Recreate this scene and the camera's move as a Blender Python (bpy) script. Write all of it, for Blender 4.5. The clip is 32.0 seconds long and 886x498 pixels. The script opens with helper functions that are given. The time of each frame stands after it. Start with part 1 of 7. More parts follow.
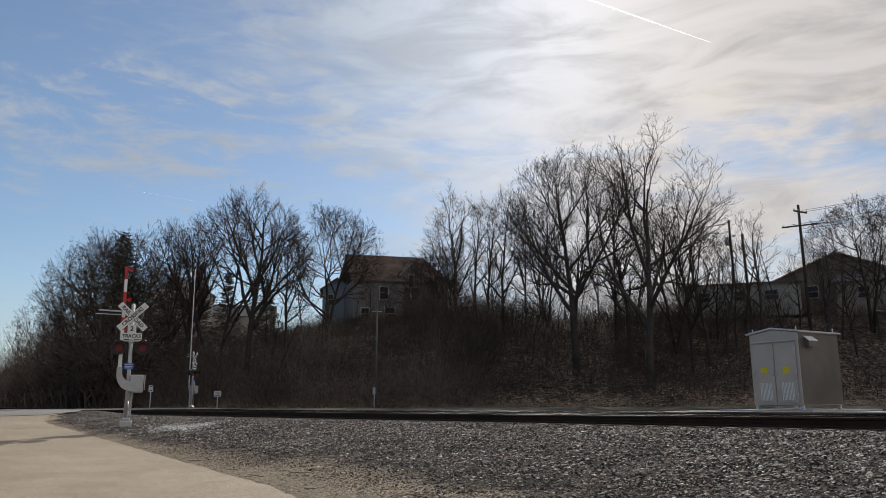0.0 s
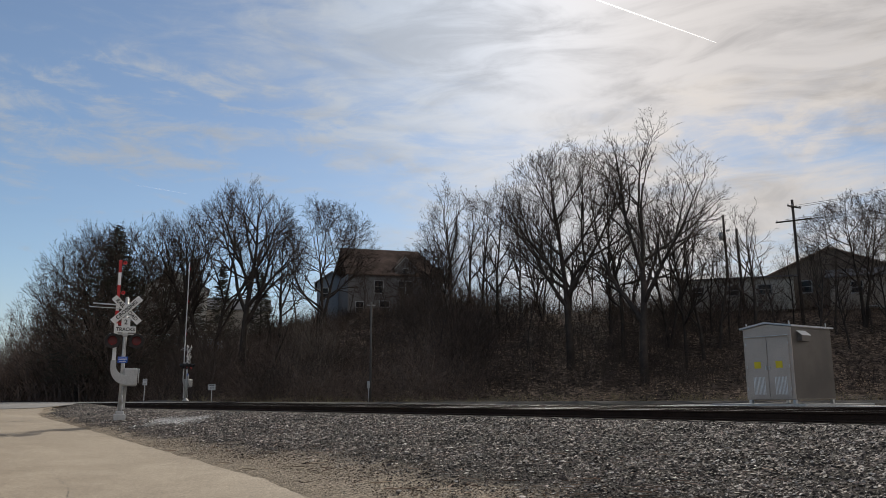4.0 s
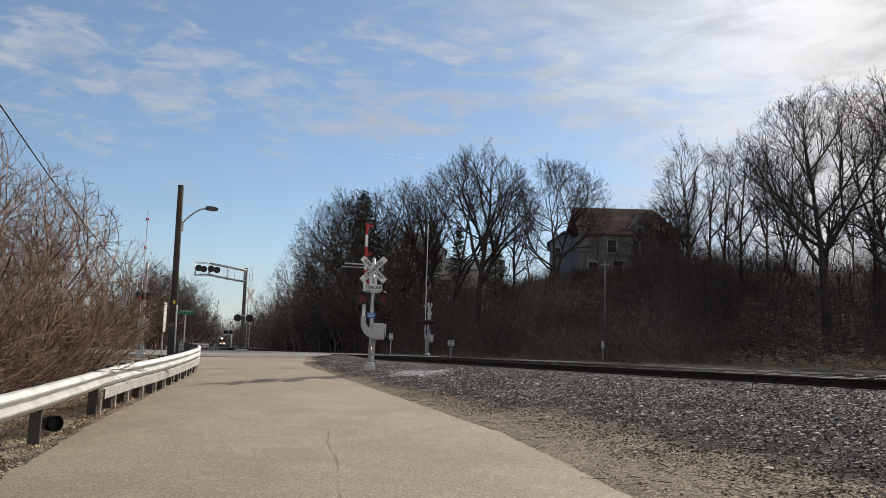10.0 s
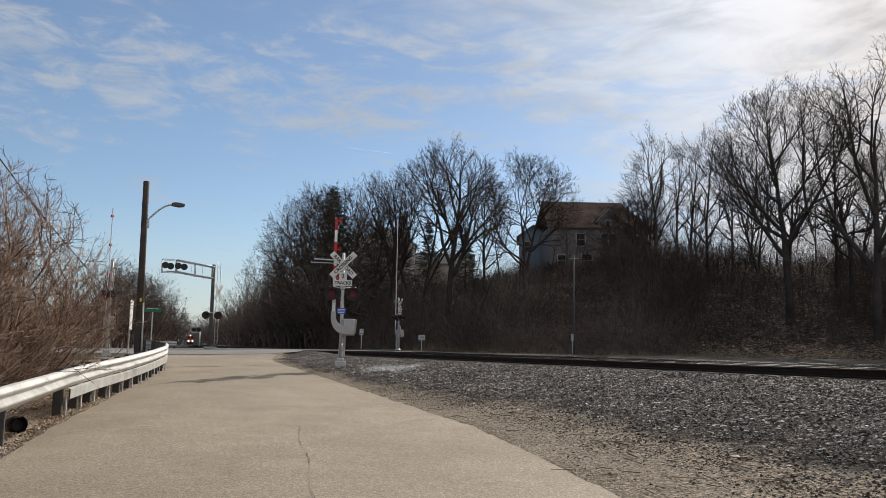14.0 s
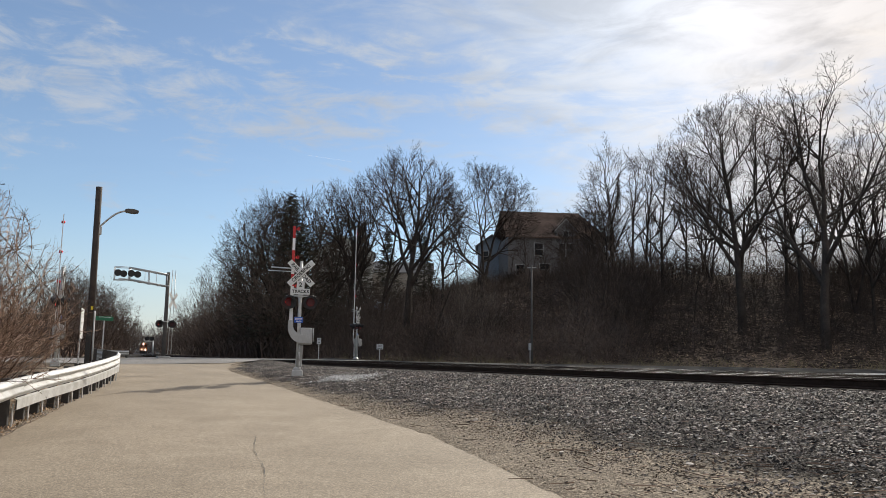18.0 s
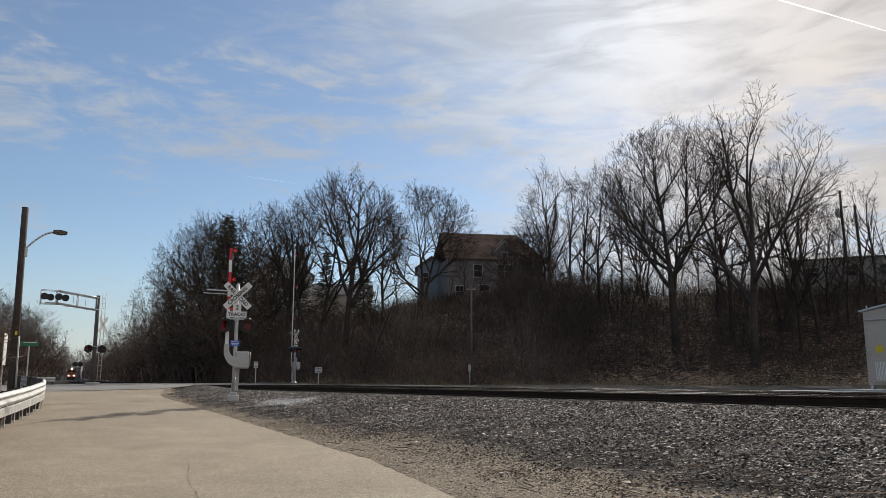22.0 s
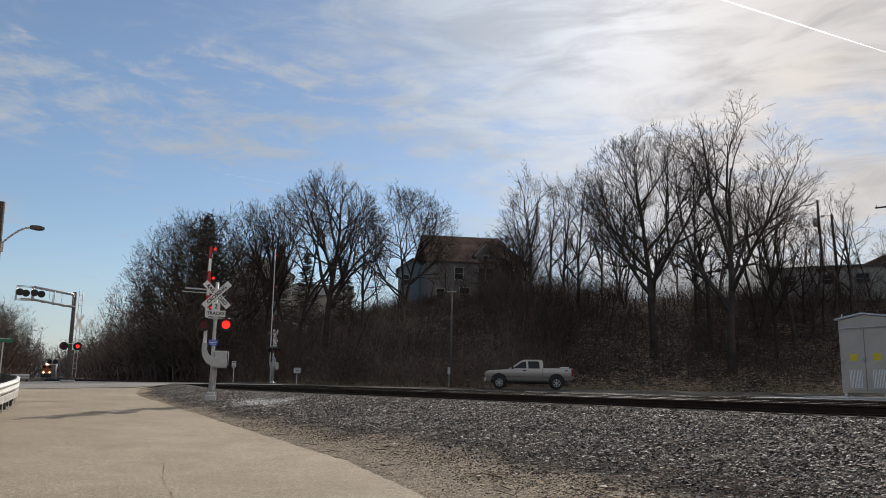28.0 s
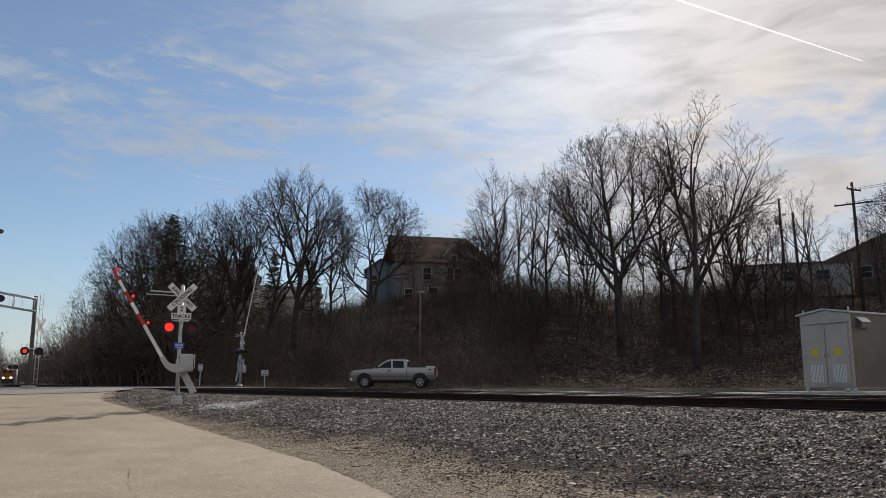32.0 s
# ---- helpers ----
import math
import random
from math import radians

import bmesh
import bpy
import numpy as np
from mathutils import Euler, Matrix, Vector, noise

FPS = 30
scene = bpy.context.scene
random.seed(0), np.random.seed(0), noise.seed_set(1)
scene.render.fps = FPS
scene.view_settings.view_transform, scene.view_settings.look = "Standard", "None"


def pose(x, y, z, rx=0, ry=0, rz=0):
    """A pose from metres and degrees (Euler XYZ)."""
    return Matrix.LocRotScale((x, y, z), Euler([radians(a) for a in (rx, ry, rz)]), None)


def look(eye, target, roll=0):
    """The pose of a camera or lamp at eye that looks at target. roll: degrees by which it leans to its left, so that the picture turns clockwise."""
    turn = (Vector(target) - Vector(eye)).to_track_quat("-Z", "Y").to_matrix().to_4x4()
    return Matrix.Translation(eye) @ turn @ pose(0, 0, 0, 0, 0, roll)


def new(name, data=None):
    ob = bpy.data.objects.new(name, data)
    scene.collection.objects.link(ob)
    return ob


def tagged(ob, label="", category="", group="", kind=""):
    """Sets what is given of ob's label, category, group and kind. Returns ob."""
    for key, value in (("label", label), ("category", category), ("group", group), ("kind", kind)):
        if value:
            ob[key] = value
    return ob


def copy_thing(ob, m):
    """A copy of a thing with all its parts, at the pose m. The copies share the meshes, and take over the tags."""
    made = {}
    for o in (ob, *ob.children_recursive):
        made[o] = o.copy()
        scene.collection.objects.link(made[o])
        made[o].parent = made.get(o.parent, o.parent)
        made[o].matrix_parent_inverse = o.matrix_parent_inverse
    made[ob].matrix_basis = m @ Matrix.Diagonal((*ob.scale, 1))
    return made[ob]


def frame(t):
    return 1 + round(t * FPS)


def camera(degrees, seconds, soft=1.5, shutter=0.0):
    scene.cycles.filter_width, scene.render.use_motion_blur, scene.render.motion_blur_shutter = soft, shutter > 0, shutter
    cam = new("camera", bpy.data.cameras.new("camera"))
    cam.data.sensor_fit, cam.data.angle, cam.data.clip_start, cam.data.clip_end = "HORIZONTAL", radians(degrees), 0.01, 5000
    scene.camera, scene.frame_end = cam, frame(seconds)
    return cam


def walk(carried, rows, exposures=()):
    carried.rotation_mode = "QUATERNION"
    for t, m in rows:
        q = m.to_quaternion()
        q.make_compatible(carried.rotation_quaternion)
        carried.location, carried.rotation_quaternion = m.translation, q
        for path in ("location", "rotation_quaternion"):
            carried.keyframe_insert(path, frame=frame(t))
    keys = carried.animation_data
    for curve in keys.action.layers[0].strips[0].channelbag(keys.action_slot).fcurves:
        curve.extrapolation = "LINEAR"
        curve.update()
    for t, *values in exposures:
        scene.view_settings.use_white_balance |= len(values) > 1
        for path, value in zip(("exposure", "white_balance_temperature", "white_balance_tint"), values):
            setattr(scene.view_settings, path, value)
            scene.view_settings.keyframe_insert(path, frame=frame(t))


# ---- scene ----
cam = camera(58.8, 32.0, 0.6)
EYE = (0.0, 0.0, 1.55)


def view(yaw, pitch, roll):
    """A pose of the camera on its one standpoint, from degrees to the left, up and of roll."""
    a, b = radians(yaw), radians(pitch)
    ahead = Vector((-math.sin(a) * math.cos(b), math.cos(a) * math.cos(b), math.sin(b)))
    return look(EYE, Vector(EYE) + ahead, roll)


# seconds, yaw, pitch, roll
PATH = [
    (0, -0.00, 11.10, -0.30),
    (0.5, 0.13, 11.05, -0.45),
    (1, 0.06, 10.91, -0.64),
    (1.5, -0.04, 10.80, -0.60),
    (2, 0.05, 10.82, -0.53),
    (2.5, 0.10, 10.73, -0.64),
    (3, -0.01, 10.64, -0.55),
    (3.5, -0.18, 10.66, -0.33),
    (5.5, -0.83, 10.59, -0.34),
    (6, 4.81, 9.20, -0.24),
    (6.5, 14.64, 7.09, 0.07),
    (7, 17.48, 6.37, 0.53),
    (7.5, 17.57, 6.36, 0.94),
    (8, 17.52, 6.46, 1.22),
    (8.5, 17.47, 6.74, 1.34),
    (9, 17.17, 7.16, 1.56),
    (9.5, 16.87, 7.45, 1.66),
    (10, 16.58, 7.52, 1.66),
    (10.5, 16.23, 7.45, 1.55),
    (11, 15.93, 7.41, 1.52),
    (11.5, 15.77, 7.34, 1.45),
    (12, 15.41, 7.28, 1.33),
    (12.5, 15.06, 7.17, 1.21),
    (13, 14.97, 7.05, 1.16),
    (13.5, 14.78, 7.09, 1.04),
    (14, 14.36, 7.18, 0.90),
    (14.5, 13.68, 7.43, 0.88),
    (16.5, 11.98, 8.17, 0.89),
    (17, 11.76, 8.13, 0.76),
    (17.5, 11.58, 8.06, 0.87),
    (18, 11.35, 7.88, 0.86),
    (18.5, 11.27, 7.63, 0.84),
    (19, 11.45, 7.57, 0.82),
    (19.5, 11.27, 7.75, 0.81),
    (20, 10.04, 8.36, 0.51),
    (20.5, 8.41, 9.01, 0.39),
    (21, 7.48, 9.42, 0.58),
    (21.5, 7.23, 9.55, 0.46),
    (22, 6.92, 9.49, 0.10),
    (22.5, 6.58, 9.37, 0.04),
    (23, 6.41, 9.40, 0.13),
    (23.5, 6.32, 9.56, 0.29),
    (24, 6.19, 9.74, 0.48),
    (24.5, 6.02, 9.85, 0.51),
    (25, 5.83, 9.68, 0.48),
    (25.5, 5.94, 9.37, 0.59),
    (27.5, 5.59, 9.45, 0.17),
    (28, 5.54, 9.67, 0.85),
    (28.5, 5.60, 10.11, 1.21),
    (29, 5.09, 10.53, 1.18),
    (29.5, 4.53, 10.77, 1.09),
    (30, 4.05, 10.93, 1.15),
    (30.5, 3.83, 10.72, 0.94),
    (31, 3.77, 10.41, 0.44),
    (31.5, 3.63, 10.01, 0.17),
    (32, 3.19, 9.70, 0.04),
]
walk(cam, [(t, view(a, b, c)) for t, a, b, c in PATH], [(0.0, -0.17), (5.5, -0.24), (6.1, -0.2), (7.0, 0.15), (9.0, 0.05), (10.0, -0.02), (13.0, -0.04), (14.5, 0.0), (17.0, 0.12), (19.0, 0.08), (20.0, -0.03), (28.0, -0.13), (32.0, -0.15)])

# ---- sky, sun ----
SUN_AZ, SUN_EL = -8.0, 28.0
SUN_DIR = Vector((-math.sin(radians(SUN_AZ)) * math.cos(radians(SUN_EL)), math.cos(radians(SUN_AZ)) * math.cos(radians(SUN_EL)), math.sin(radians(SUN_EL))))


def make_world():
    world = bpy.data.worlds.new("sky")
    scene.world = world
    world.use_nodes = True
    nt = world.node_tree
    nt.nodes.clear()
    N, L = nt.nodes.new, nt.links.new

    def math_node(op, a, b=None, clamp=False):
        n = N("ShaderNodeMath")
        n.operation, n.use_clamp = op, clamp
        for k, v in enumerate((a, b)):
            if v is None:
                continue
            if isinstance(v, (int, float)):
                n.inputs[k].default_value = v
            else:
                L(v, n.inputs[k])
        return n.outputs[0]

    def ramp(value, lo, hi, to=1.0):
        n = N("ShaderNodeMapRange")
        n.interpolation_type = "SMOOTHSTEP"
        n.inputs["From Min"].default_value, n.inputs["From Max"].default_value, n.inputs["To Max"].default_value = lo, hi, to
        L(value, n.inputs["Value"])
        return n.outputs[0]

    def cloud_noise(vector, scale, detail, rough, distort):
        n = N("ShaderNodeTexNoise")
        n.inputs["Scale"].default_value, n.inputs["Detail"].default_value = scale, detail
        n.inputs["Roughness"].default_value, n.inputs["Distortion"].default_value = rough, distort
        L(vector, n.inputs["Vector"])
        return n.outputs["Fac"]

    def weighted(*pairs):
        total = None
        for v, k in pairs:
            x = math_node("MULTIPLY", v, k)
            total = x if total is None else math_node("ADD", total, x)
        return total

    tc = N("ShaderNodeTexCoord")
    sky = N("ShaderNodeTexSky")
    sky.sky_type, sky.sun_disc = "NISHITA", False
    sky.sun_elevation, sky.sun_rotation = radians(SUN_EL), radians(-SUN_AZ)
    sky.air_density, sky.dust_density, sky.ozone_density = 1.0, 0.15, 3.0
    sep = N("ShaderNodeSeparateXYZ")
    L(tc.outputs["Generated"], sep.inputs[0])
    east, up = sep.outputs[0], sep.outputs[2]
    # the cloud sheet: flattened streaks that climb gently to the right
    mp = N("ShaderNodeMapping")
    mp.inputs["Rotation"].default_value = (0, radians(9), radians(-6))
    mp.inputs["Scale"].default_value = (1.0, 1.0, 2.7)
    L(tc.outputs["Generated"], mp.inputs[0])
    streak = N("ShaderNodeMapping")
    streak.inputs["Rotation"].default_value = (0, radians(16), 0)
    streak.inputs["Scale"].default_value = (1.0, 1.0, 4.2)
    L(tc.outputs["Generated"], streak.inputs[0])
    broad = cloud_noise(mp.outputs[0], 3.6, 5, 0.5, 0.5)
    fleece = cloud_noise(mp.outputs[0], 12.0, 9, 0.62, 0.6)
    wisp = cloud_noise(streak.outputs[0], 9.0, 9, 0.6, 1.1)
    # thin cloud thickens and brightens on the sunward side
    dot = N("ShaderNodeVectorMath")
    dot.operation = "DOT_PRODUCT"
    dot.inputs[1].default_value = SUN_DIR
    L(tc.outputs["Generated"], dot.inputs[0])
    near = math_node("MAXIMUM", dot.outputs["Value"], 0.0)
    halo, core = math_node("POWER", near, 22.0), math_node("POWER", near, 90.0)
    sunward = ramp(east, -0.26, 0.16)
    off = math_node("DIVIDE", math_node("SUBTRACT", up, 0.31), 0.068)
    layer = math_node("POWER", 2.718, math_node("MULTIPLY", math_node("MULTIPLY", off, off), -1.0))
    high = ramp(up, 0.30, 0.42)
    cover = weighted((broad, 0.75), (fleece, 0.55), (wisp, 0.55), (sunward, SUNWARD), (high, HIGH), (halo, 0.22))
    veil = math_node("MULTIPLY", ramp(cover, CLOUD_LOW, CLOUD_HIGH), 0.9)
    tuft = ramp(weighted((fleece, 0.9), (wisp, 0.5), (broad, 0.35), (layer, LAYER)), 0.99, 1.28, 0.85)
    clear = math_node("MULTIPLY", math_node("SUBTRACT", 1.0, veil), math_node("SUBTRACT", 1.0, tuft))
    haze = ramp(math_node("SUBTRACT", 0.17, up), 0.0, 0.17, 0.55)
    clear = math_node("MULTIPLY", clear, math_node("SUBTRACT", 1.0, haze))
    cloud = math_node("SUBTRACT", 1.0, math_node("MULTIPLY", clear, 0.9))
    # cloud light: forward-scattered sun, greyer where the sheet is thick
    light = weighted((core, 0.9 * CLOUD_SUN), (halo, 0.75 * CLOUD_SUN), (sunward, 2.0))
    light = math_node("ADD", light, CLOUD_BASE)
    thick = cloud_noise(streak.outputs[0], 5.0, 7, 0.58, 0.9)
    shade = math_node("SUBTRACT", 1.0, math_node("MULTIPLY", ramp(weighted((thick, 0.75), (broad, 0.25)), 0.42, 0.68), math_node("ADD", math_node("MULTIPLY", sunward, 0.22), 0.12)))
    light = math_node("MULTIPLY", light, shade)
    tint = N("ShaderNodeMix")
    tint.data_type = "RGBA"
    L(ramp(east, -0.12, 0.34), tint.inputs["Factor"])
    tint.inputs["A"].default_value, tint.inputs["B"].default_value = (0.84, 0.92, 1.04, 1), (1.0, 0.93, 0.875, 1)
    col = N("ShaderNodeVectorMath")
    col.operation = "SCALE"
    L(tint.outputs["Result"], col.inputs[0])
    L(light, col.inputs["Scale"])
    mix = N("ShaderNodeMix")
    mix.data_type = "RGBA"
    L(cloud, mix.inputs["Factor"])
    L(sky.outputs[0], mix.inputs["A"])
    L(col.outputs[0], mix.inputs["B"])
    bg = N("ShaderNodeBackground")
    bg.inputs["Strength"].default_value = SKY_STRENGTH
    L(mix.outputs["Result"], bg.inputs["Color"])
    out = N("ShaderNodeOutputWorld")
    L(bg.outputs[0], out.inputs[0])


SUNWARD, LAYER, HIGH = 0.40, 0.25, 0.17
SKY_STRENGTH, CLOUD_LOW, CLOUD_HIGH, CLOUD_BASE, CLOUD_SUN = 0.1, 0.98, 1.5, 5.8, 2.3
make_world()
sun = new("sun", bpy.data.lights.new("sun", "SUN"))
sun.data.energy, sun.data.angle, sun.data.color = 4.1, radians(0.8), (1.0, 0.93, 0.82)
sun.matrix_world = look((0, 0, 0), -SUN_DIR)


# ---- materials ----
def mat(name, color, rough=0.7, metal=0.0, vary=0.25, scale=4.0, fine=60.0, bump=0.2, dist=0.01, other=None, per_object=0.0, island=0.0, spec=0.5, coords="Object", cells=0.0, cell_range=(0.25, 2.1), second=None, patches=False, skew=1.0):
    """A surface: base colour varied at two scales (towards other where given), with fine relief."""
    m = bpy.data.materials.new(name)
    m.use_nodes = True
    nt = m.node_tree
    N, L = nt.nodes.new, nt.links.new
    b = nt.nodes["Principled BSDF"]
    b.inputs["Roughness"].default_value, b.inputs["Metallic"].default_value = rough, metal
    b.inputs["Specular IOR Level"].default_value = spec
    tc = N("ShaderNodeTexCoord")
    n1, n2 = N("ShaderNodeTexNoise"), N("ShaderNodeTexNoise")
    for n, s, d in ((n1, scale, 6), (n2, fine, 3)):
        n.inputs["Scale"].default_value, n.inputs["Detail"].default_value = s, d
        L(tc.outputs[coords], n.inputs["Vector"])
    c = Vector(color)
    o = Vector(other) if other else c * (1 - vary)
    r1 = N("ShaderNodeValToRGB")
    r1.color_ramp.elements[0].position, r1.color_ramp.elements[1].position = 0.36, 0.64
    r1.color_ramp.elements[0].color, r1.color_ramp.elements[1].color = (*o, 1), (*c, 1)
    L(n1.outputs["Fac"], r1.inputs["Fac"])
    tone = r1.outputs["Color"]
    if second:
        # a second soil laid over the first where the mesh says so, with a ragged border
        at = N("ShaderNodeAttribute")
        at.attribute_name = "soil"
        n3 = N("ShaderNodeTexNoise")
        n3.inputs["Scale"].default_value, n3.inputs["Detail"].default_value = 1.7, 8
        n3.inputs["Roughness"].default_value = 0.7
        L(tc.outputs[coords], n3.inputs["Vector"])
        ad, mp = N("ShaderNodeMath"), N("ShaderNodeMapRange")
        L(at.outputs["Fac"], ad.inputs[0]), L(n3.outputs["Fac"], ad.inputs[1])
        mp.inputs["From Min"].default_value, mp.inputs["From Max"].default_value = 0.8, 1.2
        L(ad.outputs[0], mp.inputs["Value"])
        mx = N("ShaderNodeMix")
        mx.data_type = "RGBA"
        L(mp.outputs[0], mx.inputs["Factor"]), L(tone, mx.inputs["A"])
        mx.inputs["B"].default_value = (*second, 1)
        tone = mx.outputs["Result"]
    if patches:
        # worn wheel tracks and faint stains
        n3 = N("ShaderNodeTexNoise")
        n3.inputs["Scale"].default_value, n3.inputs["Detail"].default_value, n3.inputs["Distortion"].default_value = 0.9, 9, 0.6
        n3.inputs["Roughness"].default_value = 0.72
        L(tc.outputs[coords], n3.inputs["Vector"])
        r3 = N("ShaderNodeValToRGB")
        r3.color_ramp.elements[0].position, r3.color_ramp.elements[1].position = 0.3, 0.62
        r3.color_ramp.elements[0].color, r3.color_ramp.elements[1].color = (0.82, 0.81, 0.8, 1), (1.04, 1.04, 1.04, 1)
        L(n3.outputs["Fac"], r3.inputs["Fac"])
        mx = N("ShaderNodeMix")
        mx.data_type, mx.blend_type = "RGBA", "MULTIPLY"
        mx.inputs["Factor"].default_value = 1.0
        L(tone, mx.inputs["A"]), L(r3.outputs["Color"], mx.inputs["B"])
        tone = mx.outputs["Result"]
    hsv = N("ShaderNodeHueSaturation")
    L(tone, hsv.inputs["Color"])
    mr = N("ShaderNodeMapRange")
    mr.inputs["From Min"].default_value, mr.inputs["From Max"].default_value = 0.25, 0.75
    mr.inputs["To Min"].default_value, mr.inputs["To Max"].default_value = 1 - vary, 1 + vary
    L(n2.outputs["Fac"], mr.inputs["Value"])
    value = mr.outputs[0]
    if cells:
        # broken stone: each cell its own tone
        vo = N("ShaderNodeTexVoronoi")
        vo.inputs["Scale"].default_value = cells
        L(tc.outputs[coords], vo.inputs["Vector"])
        sp = N("ShaderNodeSeparateColor")
        L(vo.outputs["Color"], sp.inputs[0])
        cr = N("ShaderNodeMapRange")
        cr.inputs["To Min"].default_value, cr.inputs["To Max"].default_value = cell_range
        pw = N("ShaderNodeMath")
        pw.operation = "POWER"
        pw.inputs[1].default_value = 1.8
        L(sp.outputs[0], pw.inputs[0]), L(pw.outputs[0], cr.inputs["Value"])
        x = N("ShaderNodeMath")
        x.operation = "MULTIPLY"
        L(value, x.inputs[0]), L(cr.outputs[0], x.inputs[1])
        value = x.outputs[0]
    for amount, node, socket in ((per_object, "ShaderNodeObjectInfo", "Random"), (island, "ShaderNodeNewGeometry", "Random Per Island")):
        if amount:
            i = N(node)
            r = N("ShaderNodeMapRange")
            r.inputs["To Min"].default_value, r.inputs["To Max"].default_value = 1 - amount, 1 + amount * skew
            px = N("ShaderNodeMath")
            px.operation = "POWER"
            px.inputs[1].default_value = skew
            L(i.outputs[socket], px.inputs[0]), L(px.outputs[0], r.inputs["Value"])
            x = N("ShaderNodeMath")
            x.operation = "MULTIPLY"
            L(value, x.inputs[0]), L(r.outputs[0], x.inputs[1])
            value = x.outputs[0]
    L(value, hsv.inputs["Value"])
    L(hsv.outputs["Color"], b.inputs["Base Color"])
    if bump:
        bp = N("ShaderNodeBump")
        bp.inputs["Strength"].default_value, bp.inputs["Distance"].default_value = bump, dist
        L(n2.outputs["Fac"], bp.inputs["Height"])
        L(bp.outputs["Normal"], b.inputs["Normal"])
    return m


def glow(name, color, strength):
    m = bpy.data.materials.new(name)
    m.use_nodes = True
    b = m.node_tree.nodes["Principled BSDF"]
    b.inputs["Base Color"].default_value = (*[c * 0.5 for c in color], 1)
    b.inputs["Emission Color"].default_value, b.inputs["Emission Strength"].default_value = (*color, 1), strength
    return m


M_ASPHALT_OLD = mat("worn_asphalt", (0.385, 0.318, 0.235), 0.85, other=(0.325, 0.268, 0.197), vary=0.22, scale=0.22, fine=30, bump=0.6, dist=0.008, spec=0.2, cells=90, cell_range=(0.7, 1.4), patches=True)
M_ASPHALT = mat("grey_asphalt", (0.29, 0.275, 0.255), 0.85, other=(0.23, 0.218, 0.202), vary=0.2, scale=0.35, fine=45, bump=0.4, dist=0.006, spec=0.2, cells=60, cell_range=(0.75, 1.3))
M_FAR_ROAD = mat("dark_road", (0.06, 0.057, 0.054), 0.95, other=(0.045, 0.043, 0.041), vary=0.2, scale=0.4, fine=30, bump=0.3, spec=0.05)
M_CRACK = mat("crack_filler", (0.09, 0.08, 0.068), 0.7, vary=0.3, scale=3)
M_GROUND = mat("soil", (0.14, 0.115, 0.085), 0.95, other=(0.085, 0.07, 0.052), vary=0.35, scale=0.6, fine=14, bump=0.8, dist=0.05, spec=0.08)
M_LITTER = mat("leaf_litter", (0.165, 0.12, 0.088), 0.95, other=(0.07, 0.054, 0.043), vary=0.4, scale=0.4, fine=9, bump=0.9, dist=0.08, cells=5, spec=0.08)
M_LEAF = mat("dry_fallen_leaves", (0.52, 0.38, 0.24), 0.7, other=(0.3, 0.2, 0.12), vary=0.3, scale=2.0, fine=20, bump=0.2, island=0.6, spec=0.4)
M_BALLAST = mat("ballast", (0.05, 0.042, 0.035), 0.95, other=(0.022, 0.019, 0.016), vary=0.4, scale=0.9, fine=30, bump=0.8, dist=0.035, cells=38, spec=0.08, second=(0.325, 0.267, 0.198), cell_range=(0.6, 1.45))
# The shaded sides of backlit ballast are put into this dark colour.
M_TRACKBED = mat("self_shaded_track_bed", (0.030, 0.026, 0.023), 0.95, other=(0.018, 0.016, 0.015), vary=0.4, scale=1.2, fine=30, bump=1.0, dist=0.06, cells=20, spec=0.04)
# Bluish grey puts aerial haze into the colour of the far ground.
M_DISTANCE = mat("hazed_distance", (0.15, 0.155, 0.165), 1.0, other=(0.11, 0.11, 0.12), vary=0.3, scale=0.02, fine=0.2, bump=0, spec=0.0)
M_STONE = mat("ballast_stone", (0.165, 0.132, 0.11), 0.7, other=(0.046, 0.038, 0.032), vary=0.25, scale=1.3, fine=40, bump=0.3, island=0.72, spec=0.25, skew=3.2)
M_CHIP = mat("pale_stone_chips", (0.6, 0.54, 0.48), 0.7, other=(0.34, 0.30, 0.26), vary=0.2, scale=2.0, fine=40, bump=0.2, island=0.4, spec=0.15)
M_LIME = mat("white_limestone", (0.74, 0.73, 0.71), 0.85, other=(0.5, 0.49, 0.47), vary=0.15, scale=2.0, fine=40, bump=0.2, island=0.3, spec=0.15)
M_LIME_BED = mat("limestone_bed", (0.6, 0.585, 0.565), 0.85, other=(0.42, 0.41, 0.39), vary=0.2, scale=1.5, fine=30, bump=0.6, dist=0.03, cells=18, spec=0.15, cell_range=(0.6, 1.3))
M_GRIT = mat("tan_grit", (0.42, 0.34, 0.25), 0.75, other=(0.18, 0.145, 0.105), vary=0.25, scale=1.3, fine=40, bump=0.2, island=0.6, spec=0.3)
M_MULCH = mat("bark_mulch", (0.11, 0.075, 0.05), 0.9, other=(0.05, 0.036, 0.027), vary=0.3, scale=2.0, fine=30, bump=0.2, island=0.5, spec=0.1)
M_RAIL = mat("rusty_rail", (0.05, 0.033, 0.025), 0.85, 0.1, spec=0.1, vary=0.3, scale=3, fine=40)
M_RAIL_TOP = mat("polished_rail", (0.055, 0.052, 0.05), 0.5, 1.0, vary=0.1, scale=6, fine=50, bump=0.05)
M_TIE = mat("creosote_timber", (0.05, 0.04, 0.032), 0.9, vary=0.35, scale=4, per_object=0.3)
M_STEEL = mat("galvanised_steel", (0.58, 0.58, 0.57), 0.5, 0.35, vary=0.15, scale=5, fine=40, bump=0.1)
M_ALU = mat("painted_aluminium", (0.55, 0.56, 0.57), 0.45, 0.4, vary=0.12, scale=4, fine=40, bump=0.08)
